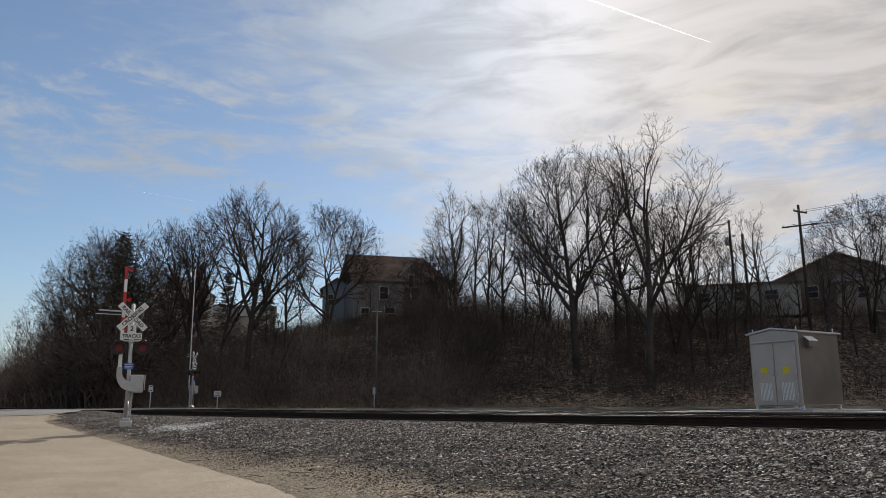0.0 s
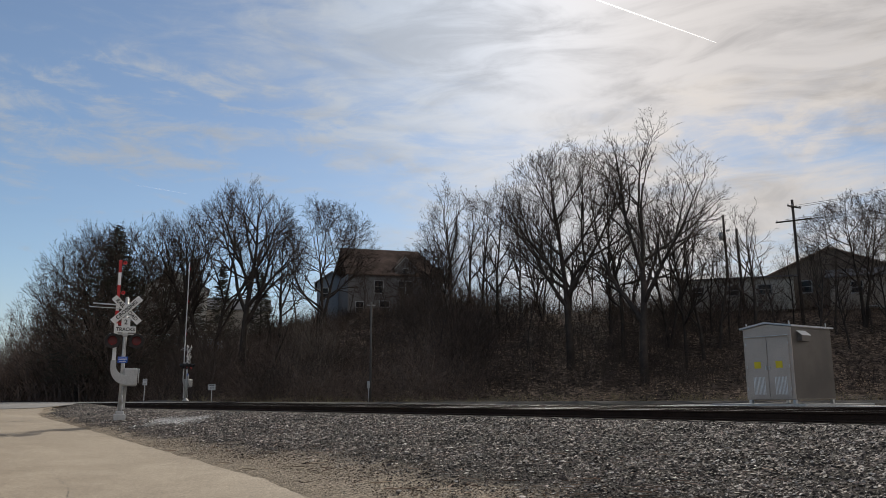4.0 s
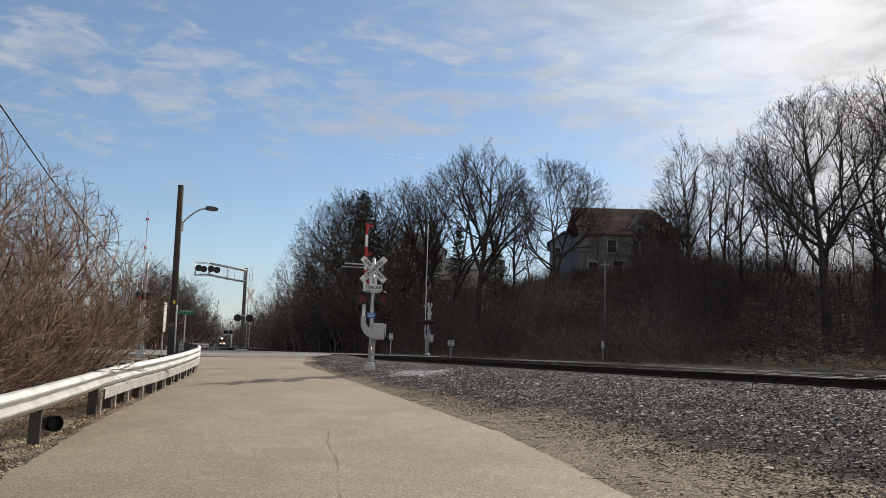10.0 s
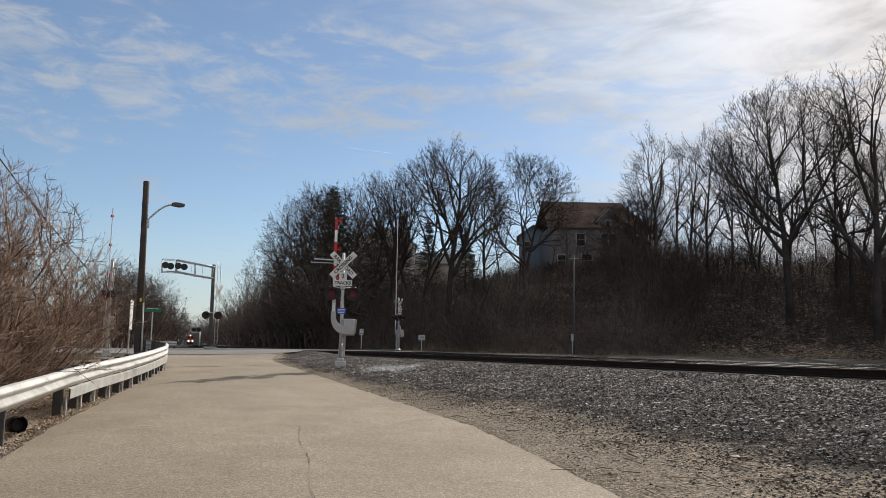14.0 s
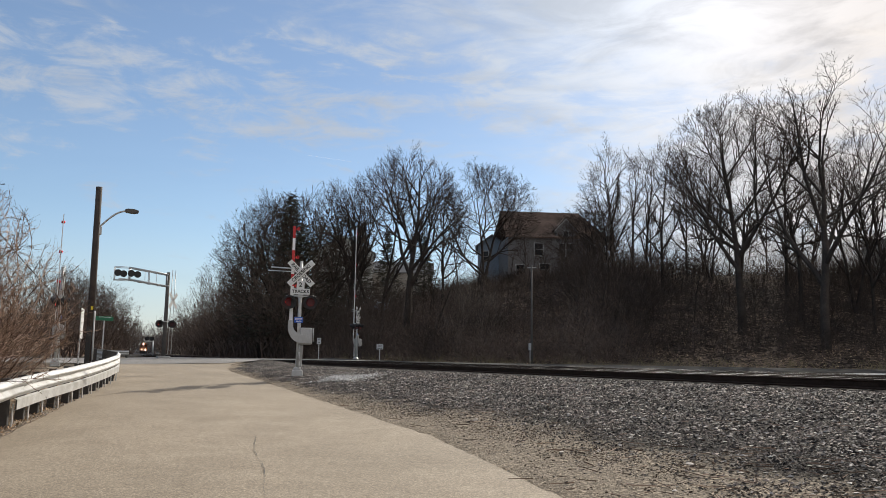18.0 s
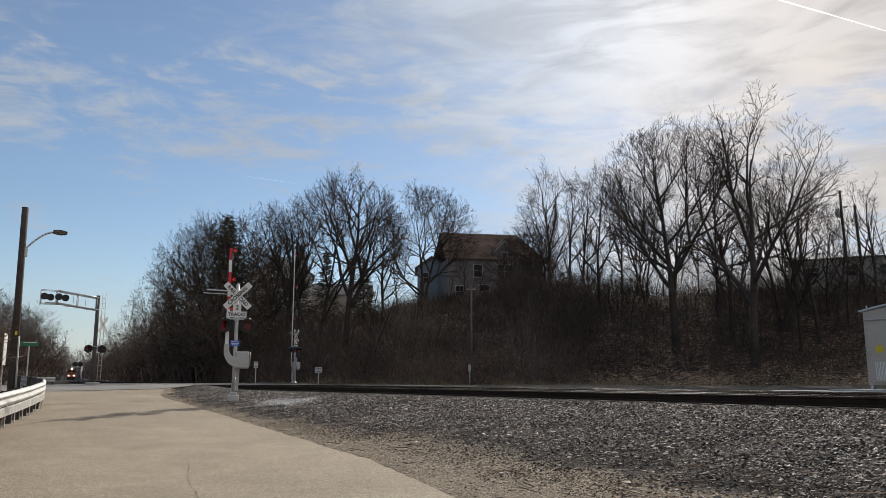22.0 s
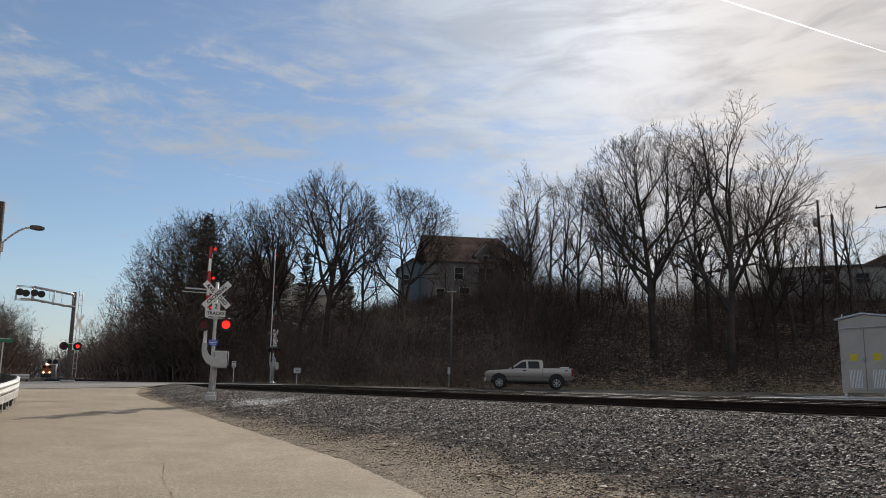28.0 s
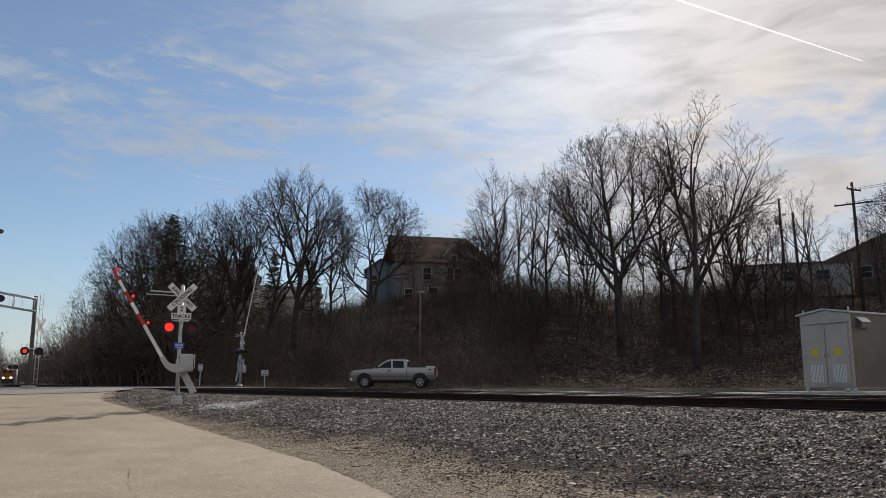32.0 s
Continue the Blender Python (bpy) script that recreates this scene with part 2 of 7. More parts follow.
M_GREY = mat("grey_paint", (0.48, 0.48, 0.475), 0.55, 0.1, vary=0.12, scale=5, fine=30, bump=0.08)
M_POLE = mat("dull_grey_steel", (0.13, 0.122, 0.115), 0.7, 0.0, vary=0.2, scale=3, spec=0.15)
M_DARK = mat("black_paint", (0.015, 0.015, 0.016), 0.5, vary=0.2)
M_BIRD = mat("grey_brown_feathers", (0.13, 0.115, 0.1), 0.8, vary=0.25, scale=30, bump=0.05)
M_WHITE = mat("white_sheeting", (0.78, 0.78, 0.76), 0.5, vary=0.06, scale=6, bump=0.05)
M_RED = mat("red_sheeting", (0.55, 0.03, 0.03), 0.45, vary=0.1, scale=6, bump=0.05)
M_BLUE = mat("blue_sheeting", (0.03, 0.12, 0.55), 0.45, vary=0.1, scale=6, bump=0.05)
M_YELLOW = mat("yellow_label", (0.7, 0.55, 0.02), 0.5, vary=0.1)
M_GREEN = mat("green_sheeting", (0.02, 0.16, 0.08), 0.45, vary=0.1)
M_CONCRETE = mat("concrete", (0.4, 0.39, 0.37), 0.85, vary=0.15, scale=3)
M_LENS = mat("dark_red_lens", (0.14, 0.01, 0.013), 0.35, vary=0.1, bump=0)
# Darker lens copy for the gantry, with shade put into the colour.
M_LENS_DARK = mat("shaded_red_lens", (0.03, 0.006, 0.008), 0.35, vary=0.1, bump=0)
M_LIT = glow("lit_red_lamp", (1.0, 0.022, 0.014), 2.0)
M_HEAD = glow("headlight", (1.0, 0.86, 0.6), 60.0)
M_GUARD = mat("guardrail_white_paint", (0.56, 0.56, 0.55), 0.5, 0.05, other=(0.40, 0.39, 0.37), vary=0.14, scale=2.2, fine=22, bump=0.1)
M_POST = mat("weathered_post", (0.07, 0.065, 0.06), 0.8, 0.0, vary=0.3, scale=3)
M_WOOD = mat("utility_pole_wood", (0.07, 0.052, 0.042), 0.85, other=(0.042, 0.032, 0.027), vary=0.25, scale=2.5, fine=30)
M_BARK = mat("bark", (0.07, 0.058, 0.05), 0.95, other=(0.045, 0.038, 0.034), vary=0.3, scale=1.2, fine=20, per_object=0.25, spec=0.05)
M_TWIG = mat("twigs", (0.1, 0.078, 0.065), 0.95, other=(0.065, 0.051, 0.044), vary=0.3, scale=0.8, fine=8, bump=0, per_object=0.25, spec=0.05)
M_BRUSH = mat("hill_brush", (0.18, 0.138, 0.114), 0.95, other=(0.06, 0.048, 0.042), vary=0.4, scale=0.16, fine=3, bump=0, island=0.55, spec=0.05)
# Paler than the near twigs: some distance haze is in the colour.
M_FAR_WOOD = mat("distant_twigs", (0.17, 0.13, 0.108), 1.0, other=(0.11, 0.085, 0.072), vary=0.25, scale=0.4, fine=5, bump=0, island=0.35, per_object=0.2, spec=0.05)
M_SHRUB = mat("reddish_shrub_twigs", (0.47, 0.345, 0.258), 0.85, other=(0.129, 0.080, 0.060), vary=0.3, scale=0.9, fine=6, bump=0, island=0.65, spec=0.15)
# Distance haze is mixed into this paler, greyer twig colour.
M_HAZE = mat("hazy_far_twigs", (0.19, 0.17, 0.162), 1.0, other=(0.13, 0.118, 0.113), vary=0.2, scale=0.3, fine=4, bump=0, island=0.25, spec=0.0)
M_VINE = mat("pale_dry_vines", (0.21, 0.172, 0.14), 0.9, other=(0.1, 0.08, 0.068), vary=0.3, scale=0.8, fine=6, bump=0, island=0.5, spec=0.1)
M_SHRUB_STEM = mat("shrub_stems", (0.189, 0.128, 0.096), 0.9, other=(0.103, 0.072, 0.056), vary=0.3, scale=2, fine=20, spec=0.1)
M_MOSS = mat("moss", (0.16, 0.14, 0.03), 0.95, other=(0.1, 0.09, 0.025), vary=0.3, scale=3, bump=0.5, island=0.4)
M_PINE = mat("evergreen", (0.075, 0.07, 0.05), 0.9, vary=0.3, scale=1, fine=6, bump=0, island=0.4)
M_GRASS = mat("dry_grass", (0.30, 0.24, 0.13), 0.95, other=(0.2, 0.17, 0.09), vary=0.3, scale=1, bump=0, island=0.4)
M_LAWN = mat("lawn", (0.10, 0.10, 0.04), 0.95, other=(0.12, 0.10, 0.05), vary=0.3, scale=0.4, fine=10, spec=0.05)
M_SIDING = mat("blue_grey_siding", (0.155, 0.145, 0.14), 0.7, vary=0.1, scale=1, fine=12)
M_BROWN_WALL = mat("brown_siding", (0.2, 0.16, 0.12), 0.75, vary=0.12, scale=1, fine=12)
M_SIDING_B = mat("pale_blue_siding", (0.2, 0.235, 0.275), 0.7, vary=0.1, scale=1, fine=12)
M_CREAM = mat("cream_siding", (0.6, 0.58, 0.52), 0.75, vary=0.12, scale=0.8, fine=12)
M_TAN_WALL = mat("tan_wall", (0.42, 0.38, 0.33), 0.8, vary=0.15, scale=0.8, fine=12)
M_ROOF = mat("brown_shingles", (0.17, 0.12, 0.095), 1.0, spec=0.1, other=(0.09, 0.066, 0.052), vary=0.3, scale=0.6, fine=10)
M_ROOF_B = mat("weathered_brown_shingles", (0.3, 0.22, 0.165), 1.0, spec=0.1, other=(0.18, 0.13, 0.1), vary=0.3, scale=0.6, fine=10)
M_ROOF_G = mat("grey_shingles", (0.16, 0.16, 0.165), 0.9, vary=0.25, scale=0.6, fine=10)
M_GLASS = mat("dark_glass", (0.02, 0.022, 0.025), 0.1, 0.0, spec=0.25, vary=0.1, bump=0)
M_FRAME = mat("grey_window_frame", (0.36, 0.36, 0.35), 0.6, vary=0.1, bump=0)
M_TRUCK = mat("pewter_car_paint", (0.46, 0.415, 0.37), 0.32, 0.45, vary=0.05, scale=3, fine=60, bump=0)
M_RIM = mat("alloy_rim", (0.5, 0.49, 0.48), 0.4, 0.7, vary=0.1, bump=0)
M_CHROME = mat("chrome", (0.7, 0.7, 0.7), 0.15, 1.0, vary=0.04, bump=0)
M_TYRE = mat("rubber", (0.02, 0.02, 0.02), 0.85, vary=0.2)
M_TAIL = mat("red_lamp_cover", (0.2, 0.015, 0.02), 0.25, vary=0.1, bump=0)
M_ORANGE = mat("locomotive_orange", (0.17, 0.05, 0.018), 0.5, vary=0.15, scale=2)
M_LOCO = mat("locomotive_black", (0.02, 0.02, 0.022), 0.5, vary=0.2)
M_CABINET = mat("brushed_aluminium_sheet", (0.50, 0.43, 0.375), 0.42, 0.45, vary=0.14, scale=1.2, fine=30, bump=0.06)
# Darker copy of the sheet metal: the side's shade is put into its colour.
M_CABINET_SHADE = mat("shaded_aluminium", (0.10, 0.086, 0.075), 0.45, 0.3, other=(0.15, 0.128, 0.11), vary=0.14, scale=0.8, fine=30, bump=0.06)


# ---- mesh helpers ----
def mesh_of(name, verts, faces, material, smooth=False):
    me = bpy.data.meshes.new(name)
    me.from_pydata(verts, [], faces)
    for m in material if isinstance(material, (list, tuple)) else [material]:
        me.materials.append(m)
    if smooth:
        me.polygons.foreach_set("use_smooth", [True] * len(me.polygons))
    me.update()
    return me


def quick(name, verts, faces, material, parent=None, smooth=False):
    ob = new(name, mesh_of(name, verts, faces, material, smooth))
    ob.parent = parent
    return ob


def part(name, bm, material, parent=None, label="", smooth=False):
    """One mesh object from a bmesh, under a thing or a part."""
    me = bpy.data.meshes.new(name)
    bmesh.ops.recalc_face_normals(bm, faces=bm.faces)
    bm.to_mesh(me)
    bm.free()
    for m in material if isinstance(material, (list, tuple)) else [material]:
        me.materials.append(m)
    if smooth:
        me.polygons.foreach_set("use_smooth", [True] * len(me.polygons))
    ob = new(name, me)
    ob.parent = parent
    return tagged(ob, label)


def thing(name, m, label, category, group="", kind=""):
    ob = new(name)
    ob.matrix_basis = m
    ob.empty_display_size = 0.2
    return tagged(ob, label, category, group, kind)


def box(bm, x, y, z, sx, sy, sz, bevel=0.0, m=None, mi=0):
    """A box centred at x, y, z, with bevelled edges."""
    r = bmesh.ops.create_cube(bm, size=1.0)
    vs = r["verts"]
    for v in vs:
        v.co = Vector((v.co.x * sx + x, v.co.y * sy + y, v.co.z * sz + z))
    fs = {f for v in vs for f in v.link_faces}
    for f in fs:
        f.material_index = mi
    if bevel:
        es = list({e for v in vs for e in v.link_edges})
        g = bmesh.ops.bevel(bm, geom=es, offset=bevel, segments=1, affect="EDGES", profile=0.5)
        vs = list({v for f in g["faces"] for v in f.verts} | {v for v in vs if v.is_valid})
        for f in g["faces"]:
            f.material_index = mi
    if m is not None:
        bmesh.ops.transform(bm, matrix=m, verts=[v for v in vs if v.is_valid])
    return bm


def rod(bm, a, b, r0, r1=None, n=12, mi=0, cap=True):
    """A round bar from a to b."""
    a, b = Vector(a), Vector(b)
    r1 = r0 if r1 is None else r1
    q = (b - a).to_track_quat("Z", "Y")
    rings = []
    for p, r in ((a, r0), (b, r1)):
        rings.append([bm.verts.new(p + q @ Vector((r * math.cos(2 * math.pi * k / n), r * math.sin(2 * math.pi * k / n), 0))) for k in range(n)])
    for k in range(n):
        f = bm.faces.new((rings[0][k], rings[0][(k + 1) % n], rings[1][(k + 1) % n], rings[1][k]))
        f.material_index, f.smooth = mi, True
    if cap:
        for ring in (rings[0][::-1], rings[1]):
            bm.faces.new(ring).material_index = mi
    return bm


def pipe(bm, pts, r, n=10, mi=0):
    for a, b in zip(pts, pts[1:]):
        rod(bm, a, b, r, n=n, mi=mi)
    return bm


def prism(bm, outline, axis, d0, d1, mi=0):
    """An outline (pairs) pushed along an axis between d0 and d1. x: pairs are y, z; y: x, z; z: x, y."""
    def at(p, d):
        return {"x": (d, p[0], p[1]), "y": (p[0], d, p[1]), "z": (p[0], p[1], d)}[axis]
    a, b = [bm.verts.new(at(p, d0)) for p in outline], [bm.verts.new(at(p, d1)) for p in outline]
    n = len(outline)
    for k in range(n):
        bm.faces.new((a[k], a[(k + 1) % n], b[(k + 1) % n], b[k])).material_index = mi
    bm.faces.new(a[::-1]).material_index = mi
    bm.faces.new(b).material_index = mi
    return bm


def B():
    return bmesh.new()


def lettering(text, size, m, material, parent, depth=0.004):
    """Letters of the built-in font as a thin mesh."""
    cu = bpy.data.curves.new("letters", "FONT")
    cu.body, cu.size, cu.extrude, cu.align_x, cu.align_y = text, size, depth, "CENTER", "CENTER"
    cu.offset = size * 0.02
    tmp = bpy.data.objects.new("letters", cu)
    scene.collection.objects.link(tmp)
    me = bpy.data.meshes.new_from_object(tmp.evaluated_get(bpy.context.evaluated_depsgraph_get()))
    bpy.data.objects.remove(tmp)
    me.materials.clear()
    me.materials.append(material)
    ob = new("lettering", me)
    ob.parent = parent
    ob.matrix_basis = m
    return ob


# ---- plan: s runs along the tracks, n across them, from the standpoint ----
PHI = radians(41.0)
U, W = np.array((-math.sin(PHI), math.cos(PHI))), np.array((math.cos(PHI), math.sin(PHI)))
RAIL_TOP = 1.30
N_TRACK = (13.72, 17.9)


def xy(s, n):
    return s * U + n * W


def shift(s):
    """How far the tracks have curved away to the right at s."""
    s = np.asarray(s, float)
    c = np.clip(s - 40, 0, 80)
    return c**2 * 0.156 / 160 + np.clip(s - 120, 0, None) * 0.156


def smooth(x, a, b):
    t = np.clip((np.asarray(x, float) - a) / (b - a), 0, 1)
    return t * t * (3 - 2 * t)


def polar(az, d):
    return np.array((-math.sin(radians(az)) * d, math.cos(radians(az)) * d))


FOOT = np.array([(300, 20), (120, 46), (66, 51), (32, 55), (0, 58.5), (-12, 60), (-19, 63), (-27, 71), (-45, 95), (-76, 143), (-205, 354), (-420, 700)], float)
EDGE_L = [(-14, -6.2), (0, -3.0), (8.7, -0.7), (12.9, 0.2), (18.4, 1.5), (26.8, 3.3), (33, 4.2), (38, 4.6)]
EDGE_R = [(-14, 2.0), (0, 3.6), (6.4, 5.0), (11.0, 6.1), (17.9, 6.8), (25.4, 7.6), (30.6, 8.1), (33, 8.6), (36, 9.6), (38, 11.0)]


def left_edge(s):
    return np.interp(s, *zip(*EDGE_L))


def right_edge(s):
    return np.interp(s, *zip(*EDGE_R))


def dirt_width(s):
    """How far the trodden dirt reaches from the road up the bank."""
    s = np.asarray(s, float)
    return np.interp(s, [3, 9, 14, 20, 30], [2.7, 2.2, 1.5, 0.9, 0.7]) + 0.25 * np.sin(1.7 * s) * np.sin(0.6 * s)


def foot_distance(x, y):
    """Metres beyond the foot of the hill (positive: up the hill)."""
    best = np.full(np.shape(x), 1e9)
    sign = np.ones(np.shape(x))
    for a, b in zip(FOOT, FOOT[1:]):
        d = b - a
        t = np.clip(((x - a[0]) * d[0] + (y - a[1]) * d[1]) / (d @ d), 0, 1)
        ex, ey = x - a[0] - t * d[0], y - a[1] - t * d[1]
        r = np.hypot(ex, ey)
        side = np.where(d[0] * ey - d[1] * ex < 0, 1.0, -1.0)
        sign = np.where(r < best, side, sign)
        best = np.minimum(r, best)
    return best * sign


def height(x, y):
    """The lie of the land."""
    x, y = np.asarray(x, float), np.asarray(y, float)
    s, n = x * U[0] + y * U[1], x * W[0] + y * W[1]
    grade = np.interp(s, [-60, -10, 0, 33, 41, 60, 2000], [-0.3, -0.1, 0, 0.97, 1.2, 1.15, 1.15])
    edge = right_edge(s)
    bank = np.clip((n - edge) / np.maximum(11.6 - edge, 0.5), 0, 1)
    z = grade + (1.10 - grade) * np.where(s < 40, bank**0.9, bank)
    crossing = smooth(s, 33, 41) * (1 - smooth(s, 56, 62)) * smooth(n, 5, 11) * (1 - smooth(n - shift(s), 20, 26))
    z = z + (1.285 - z) * crossing
    z = np.where(n > 11.6, np.maximum(z, 1.10), z)
    z = z - 0.1 * smooth(left_edge(s) - n, -1.2, 0.6) * (1 - smooth(s, 22, 30))
    # ditch beyond the guardrail
    ditch = smooth(left_edge(s) - n, 1.6, 4.5) * (1 - smooth(s, 24, 32))
    z = z - 0.7 * ditch
    f = foot_distance(x, y)
    k = np.clip((f + 0.5) / 24, 0, 1)
    hill = (8.4 + 4.8 * smooth(np.degrees(np.arctan2(-x, y)), 20.5, 25) * smooth(s, 60, 80)) * (k - 0.05 * np.sin(k * 6.283)) + 0.085 * np.clip(f - 20, 0, 40)
    bumps = 0.35 * np.sin(x * 0.31 + 1.3 * np.sin(y * 0.17)) * np.cos(y * 0.27 + x * 0.06) + 0.15 * np.sin(x * 0.9 + y * 0.7)
    far = np.hypot(x, y)
    # last term: an unseen rise behind the standpoint, added to block low sky
    return z + hill + bumps * smooth(f, 2, 12) + 4 * smooth(far, 560, 1000) + 9 * smooth(-y, 28, 60)


def ground_z(x, y):
    return float(height(np.array([x]), np.array([y]))[0])


def spaced(a, b, near, far, grow):
    """Grid lines, close around 0 and wider away from it."""
    out, v, step = [0.0], 0.0, near
    while v < b:
        v += step
        step = min(step * grow, far)
        out.append(v)
    v, step = 0.0, near
    while v > a:
        v -= step
        step = min(step * grow, far)
        out.insert(0, v)
    return np.array(out)


def sheet(name, gx, gy, zfun, material, pick=None):
    X, Y = np.meshgrid(gx, gy)
    Z = zfun(X, Y)
    v = np.stack([X, Y, Z], -1).reshape(-1, 3)
    nx, ny = len(gx), len(gy)
    i = (np.arange(ny - 1)[:, None] * nx + np.arange(nx - 1)[None]).ravel()
    f = np.stack([i, i + 1, i + nx + 1, i + nx], -1)
    ob = new(name, mesh_of(name, v.tolist(), f.tolist(), material, True))
    if pick is not None:
        c = v[f].mean(1)
        ob.data.polygons.foreach_set("material_index", pick(c).astype(np.int32))
    return ob


def in_road(s, n, margin=0.0):
    return (n > left_edge(s) - margin) & (n < right_edge(s) + margin) & (s < 37.4) & (s > -13)


def build_ground():
    gx, gy = spaced(-900, 900, 0.45, 40, 1.035), spaced(-500, 1500, 0.45, 40, 1.03)

    def z(X, Y):
        s, n = X * U[0] + Y * U[1], X * W[0] + Y * W[1]
        sunk = in_road(s, n, -0.15) | ((s > 37) & (s < 57) & (n > 3) & (n < 23))
        return height(X, Y) - 0.10 * sunk

    def pick(c):
        s, n = c[:, 0] * U[0] + c[:, 1] * U[1], c[:, 0] * W[0] + c[:, 1] * W[1]
        f = foot_distance(c[:, 0], c[:, 1])
        k = np.zeros(len(c), int)
        k[(n > right_edge(s) - 0.6) & (n - shift(s) < 21)] = 1
        k[(n < left_edge(s)) & (n > left_edge(s) - 2.6) & (s < 34)] = 1
        # the shade-dark bed colour runs on to the foot of the hill
        k[(n - shift(s) > 12.3) & (f < -2.5)] = 3
        k[f > 0] = 2
        k[f > 46] = 4
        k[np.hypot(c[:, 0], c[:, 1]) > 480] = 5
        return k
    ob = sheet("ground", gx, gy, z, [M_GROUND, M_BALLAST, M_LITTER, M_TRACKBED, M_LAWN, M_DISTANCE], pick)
    co = np.empty(len(ob.data.vertices) * 3)
    ob.data.vertices.foreach_get("co", co)
    co = co.reshape(-1, 3)
    s, n = co[:, 0] * U[0] + co[:, 1] * U[1], co[:, 0] * W[0] + co[:, 1] * W[1]
    soil = ob.data.attributes.new("soil", "FLOAT", "POINT")
    soil.data.foreach_set("value", np.where(n < left_edge(s) + 0.3, 0.95, 1 - smooth((n - right_edge(s)) / dirt_width(s), 0.25, 1.3)).astype(np.float32))
    tagged(ob, "brown earth, grey gravel bank and leaf-covered wooded hillside", "ground", kind="structure")


def strip(name, ss, lo, hi, cols, material, lift, label, category):
    """A draped band of road between two edges, in plan coordinates."""
    v, f = [], []
    for s in ss:
        a, b = lo(s), hi(s)
        for k in range(cols + 1):
            p = xy(s, a + (b - a) * k / cols)
            v.append((p[0], p[1], ground_z(*p) + lift))
    for i in range(len(ss) - 1):
        for k in range(cols):
            j = i * (cols + 1) + k
            f.append((j, j + cols + 1, j + cols + 2, j + 1))
    ob = quick(name, v, f, material, smooth=True)
    return tagged(ob, label, category, kind="structure")


def build_roads():
    rng = random.Random(5)
    wob = [(rng.uniform(-0.05, 0.05), rng.uniform(-0.035, 0.035)) for _ in range(400)]
    ss = np.arange(-13, 37.6, 0.25)
    strip("road", ss, lambda s: left_edge(s) + wob[int((s + 13) * 4)][0], lambda s: right_edge(s) + wob[int((s + 13) * 4)][1], 10, M_ASPHALT_OLD, 0.012,
          "worn tan asphalt road with tar-filled cracks", "road")
    # crossing road: from beyond the shrubs over both tracks
    strip("crossing_road", np.arange(36.4, 58.1, 0.4), lambda s: np.interp(s, [36.4, 38, 44, 58], [4.6, -4, -30, -36]), lambda s: np.interp(s, [36.4, 38, 41.5, 42.2, 58], [9.4, 11.2, 12.6, 24, 26]), 40,
          M_ASPHALT, 0.03, "grey asphalt road across the railway tracks", "road")
    # far road along the foot of the hill
    pts = [(150, 30.0), (60, 42.7), (30, 46.9), (12, 49.4), (-2, 51.5), (-12, 53.6), (-19, 56.5)]
    v, f = [], []
    dense = []
    for a, b in zip(pts, pts[1:]):
        k = max(2, int(math.dist(a, b) / 2))
        dense += [(a[0] + (b[0] - a[0]) * i / k, a[1] + (b[1] - a[1]) * i / k) for i in range(k)]
    dense.append(pts[-1])
    for i, p in enumerate(dense):
        q = dense[min(i + 1, len(dense) - 1)]
        o = dense[max(i - 1, 0)]
        d = Vector((q[0] - o[0], q[1] - o[1])).normalized()
        for k in (-4.2, -1.4, 1.4, 4.2):
            x, y = p[0] - d.y * k, p[1] + d.x * k
            v.append((x, y, ground_z(x, y) + (0.15 if abs(k) < 4 else 0.0)))
    for i in range(len(dense) - 1):
        for k in range(3):
            j = i * 4 + k
            f.append((j, j + 1, j + 5, j + 4))
    tagged(quick("far_road", v, f, M_FAR_ROAD, smooth=True), "grey asphalt road at the foot of the hill", "road", kind="structure")
    # tar lines across the old road and one wandering crack
    def crack(name, pts, w, label):
        v, f = [], []
        for i, (s, n) in enumerate(pts):
            s2, n2 = pts[min(i + 1, len(pts) - 1)]
            s1, n1 = pts[max(i - 1, 0)]
            d = Vector((s2 - s1, n2 - n1)).normalized()
            ww = w * rng.uniform(0.5, 1.3)
            for e in (-1, 1):
                p = xy(s - d.y * ww * e, n + d.x * ww * e)
                v.append((p[0], p[1], ground_z(*p) + 0.022))
        for i in range(len(pts) - 1):
            f.append((2 * i, 2 * i + 1, 2 * i + 3, 2 * i + 2))
        tagged(quick(name, v, f, M_CRACK), label, "crack", kind="structure")
    for s0, a, b, tilt in ((27.0, 0.06, 0.5, 0.4), (27.8, 0.62, 0.86, 0.4)):
        lo, hi = left_edge(s0), right_edge(s0)
        crack("road_joint", [(s0 + tilt * k + rng.uniform(-0.05, 0.05), lo + (hi - lo) * (a + (b - a) * k)) for k in np.linspace(0, 1, 14)], 0.045, "thin tar-filled joint across the road")
    pts = []
    for s in np.arange(4.0, 16.5, 0.14):
        n = np.interp(s, [4, 6.9, 8.3, 9.3, 10.5, 11.9, 13.6, 16.5], [1.5, 2.23, 2.61, 2.87, 3.17, 3.53, 3.83, 4.4])
        pts.append((s, n + 0.03 * math.sin(s * 2.3) + rng.uniform(-0.008, 0.008)))
    for a, b in ((6.3, 7.2), (8.5, 9.4), (9.8, 10.3), (10.8, 11.6)):
        crack("road_crack", [p for p in pts if a < p[0] < b], 0.0038, "dark wandering crack along the road")
    crack("road_crack", pts, 0.0014, "thin wandering crack along the road")


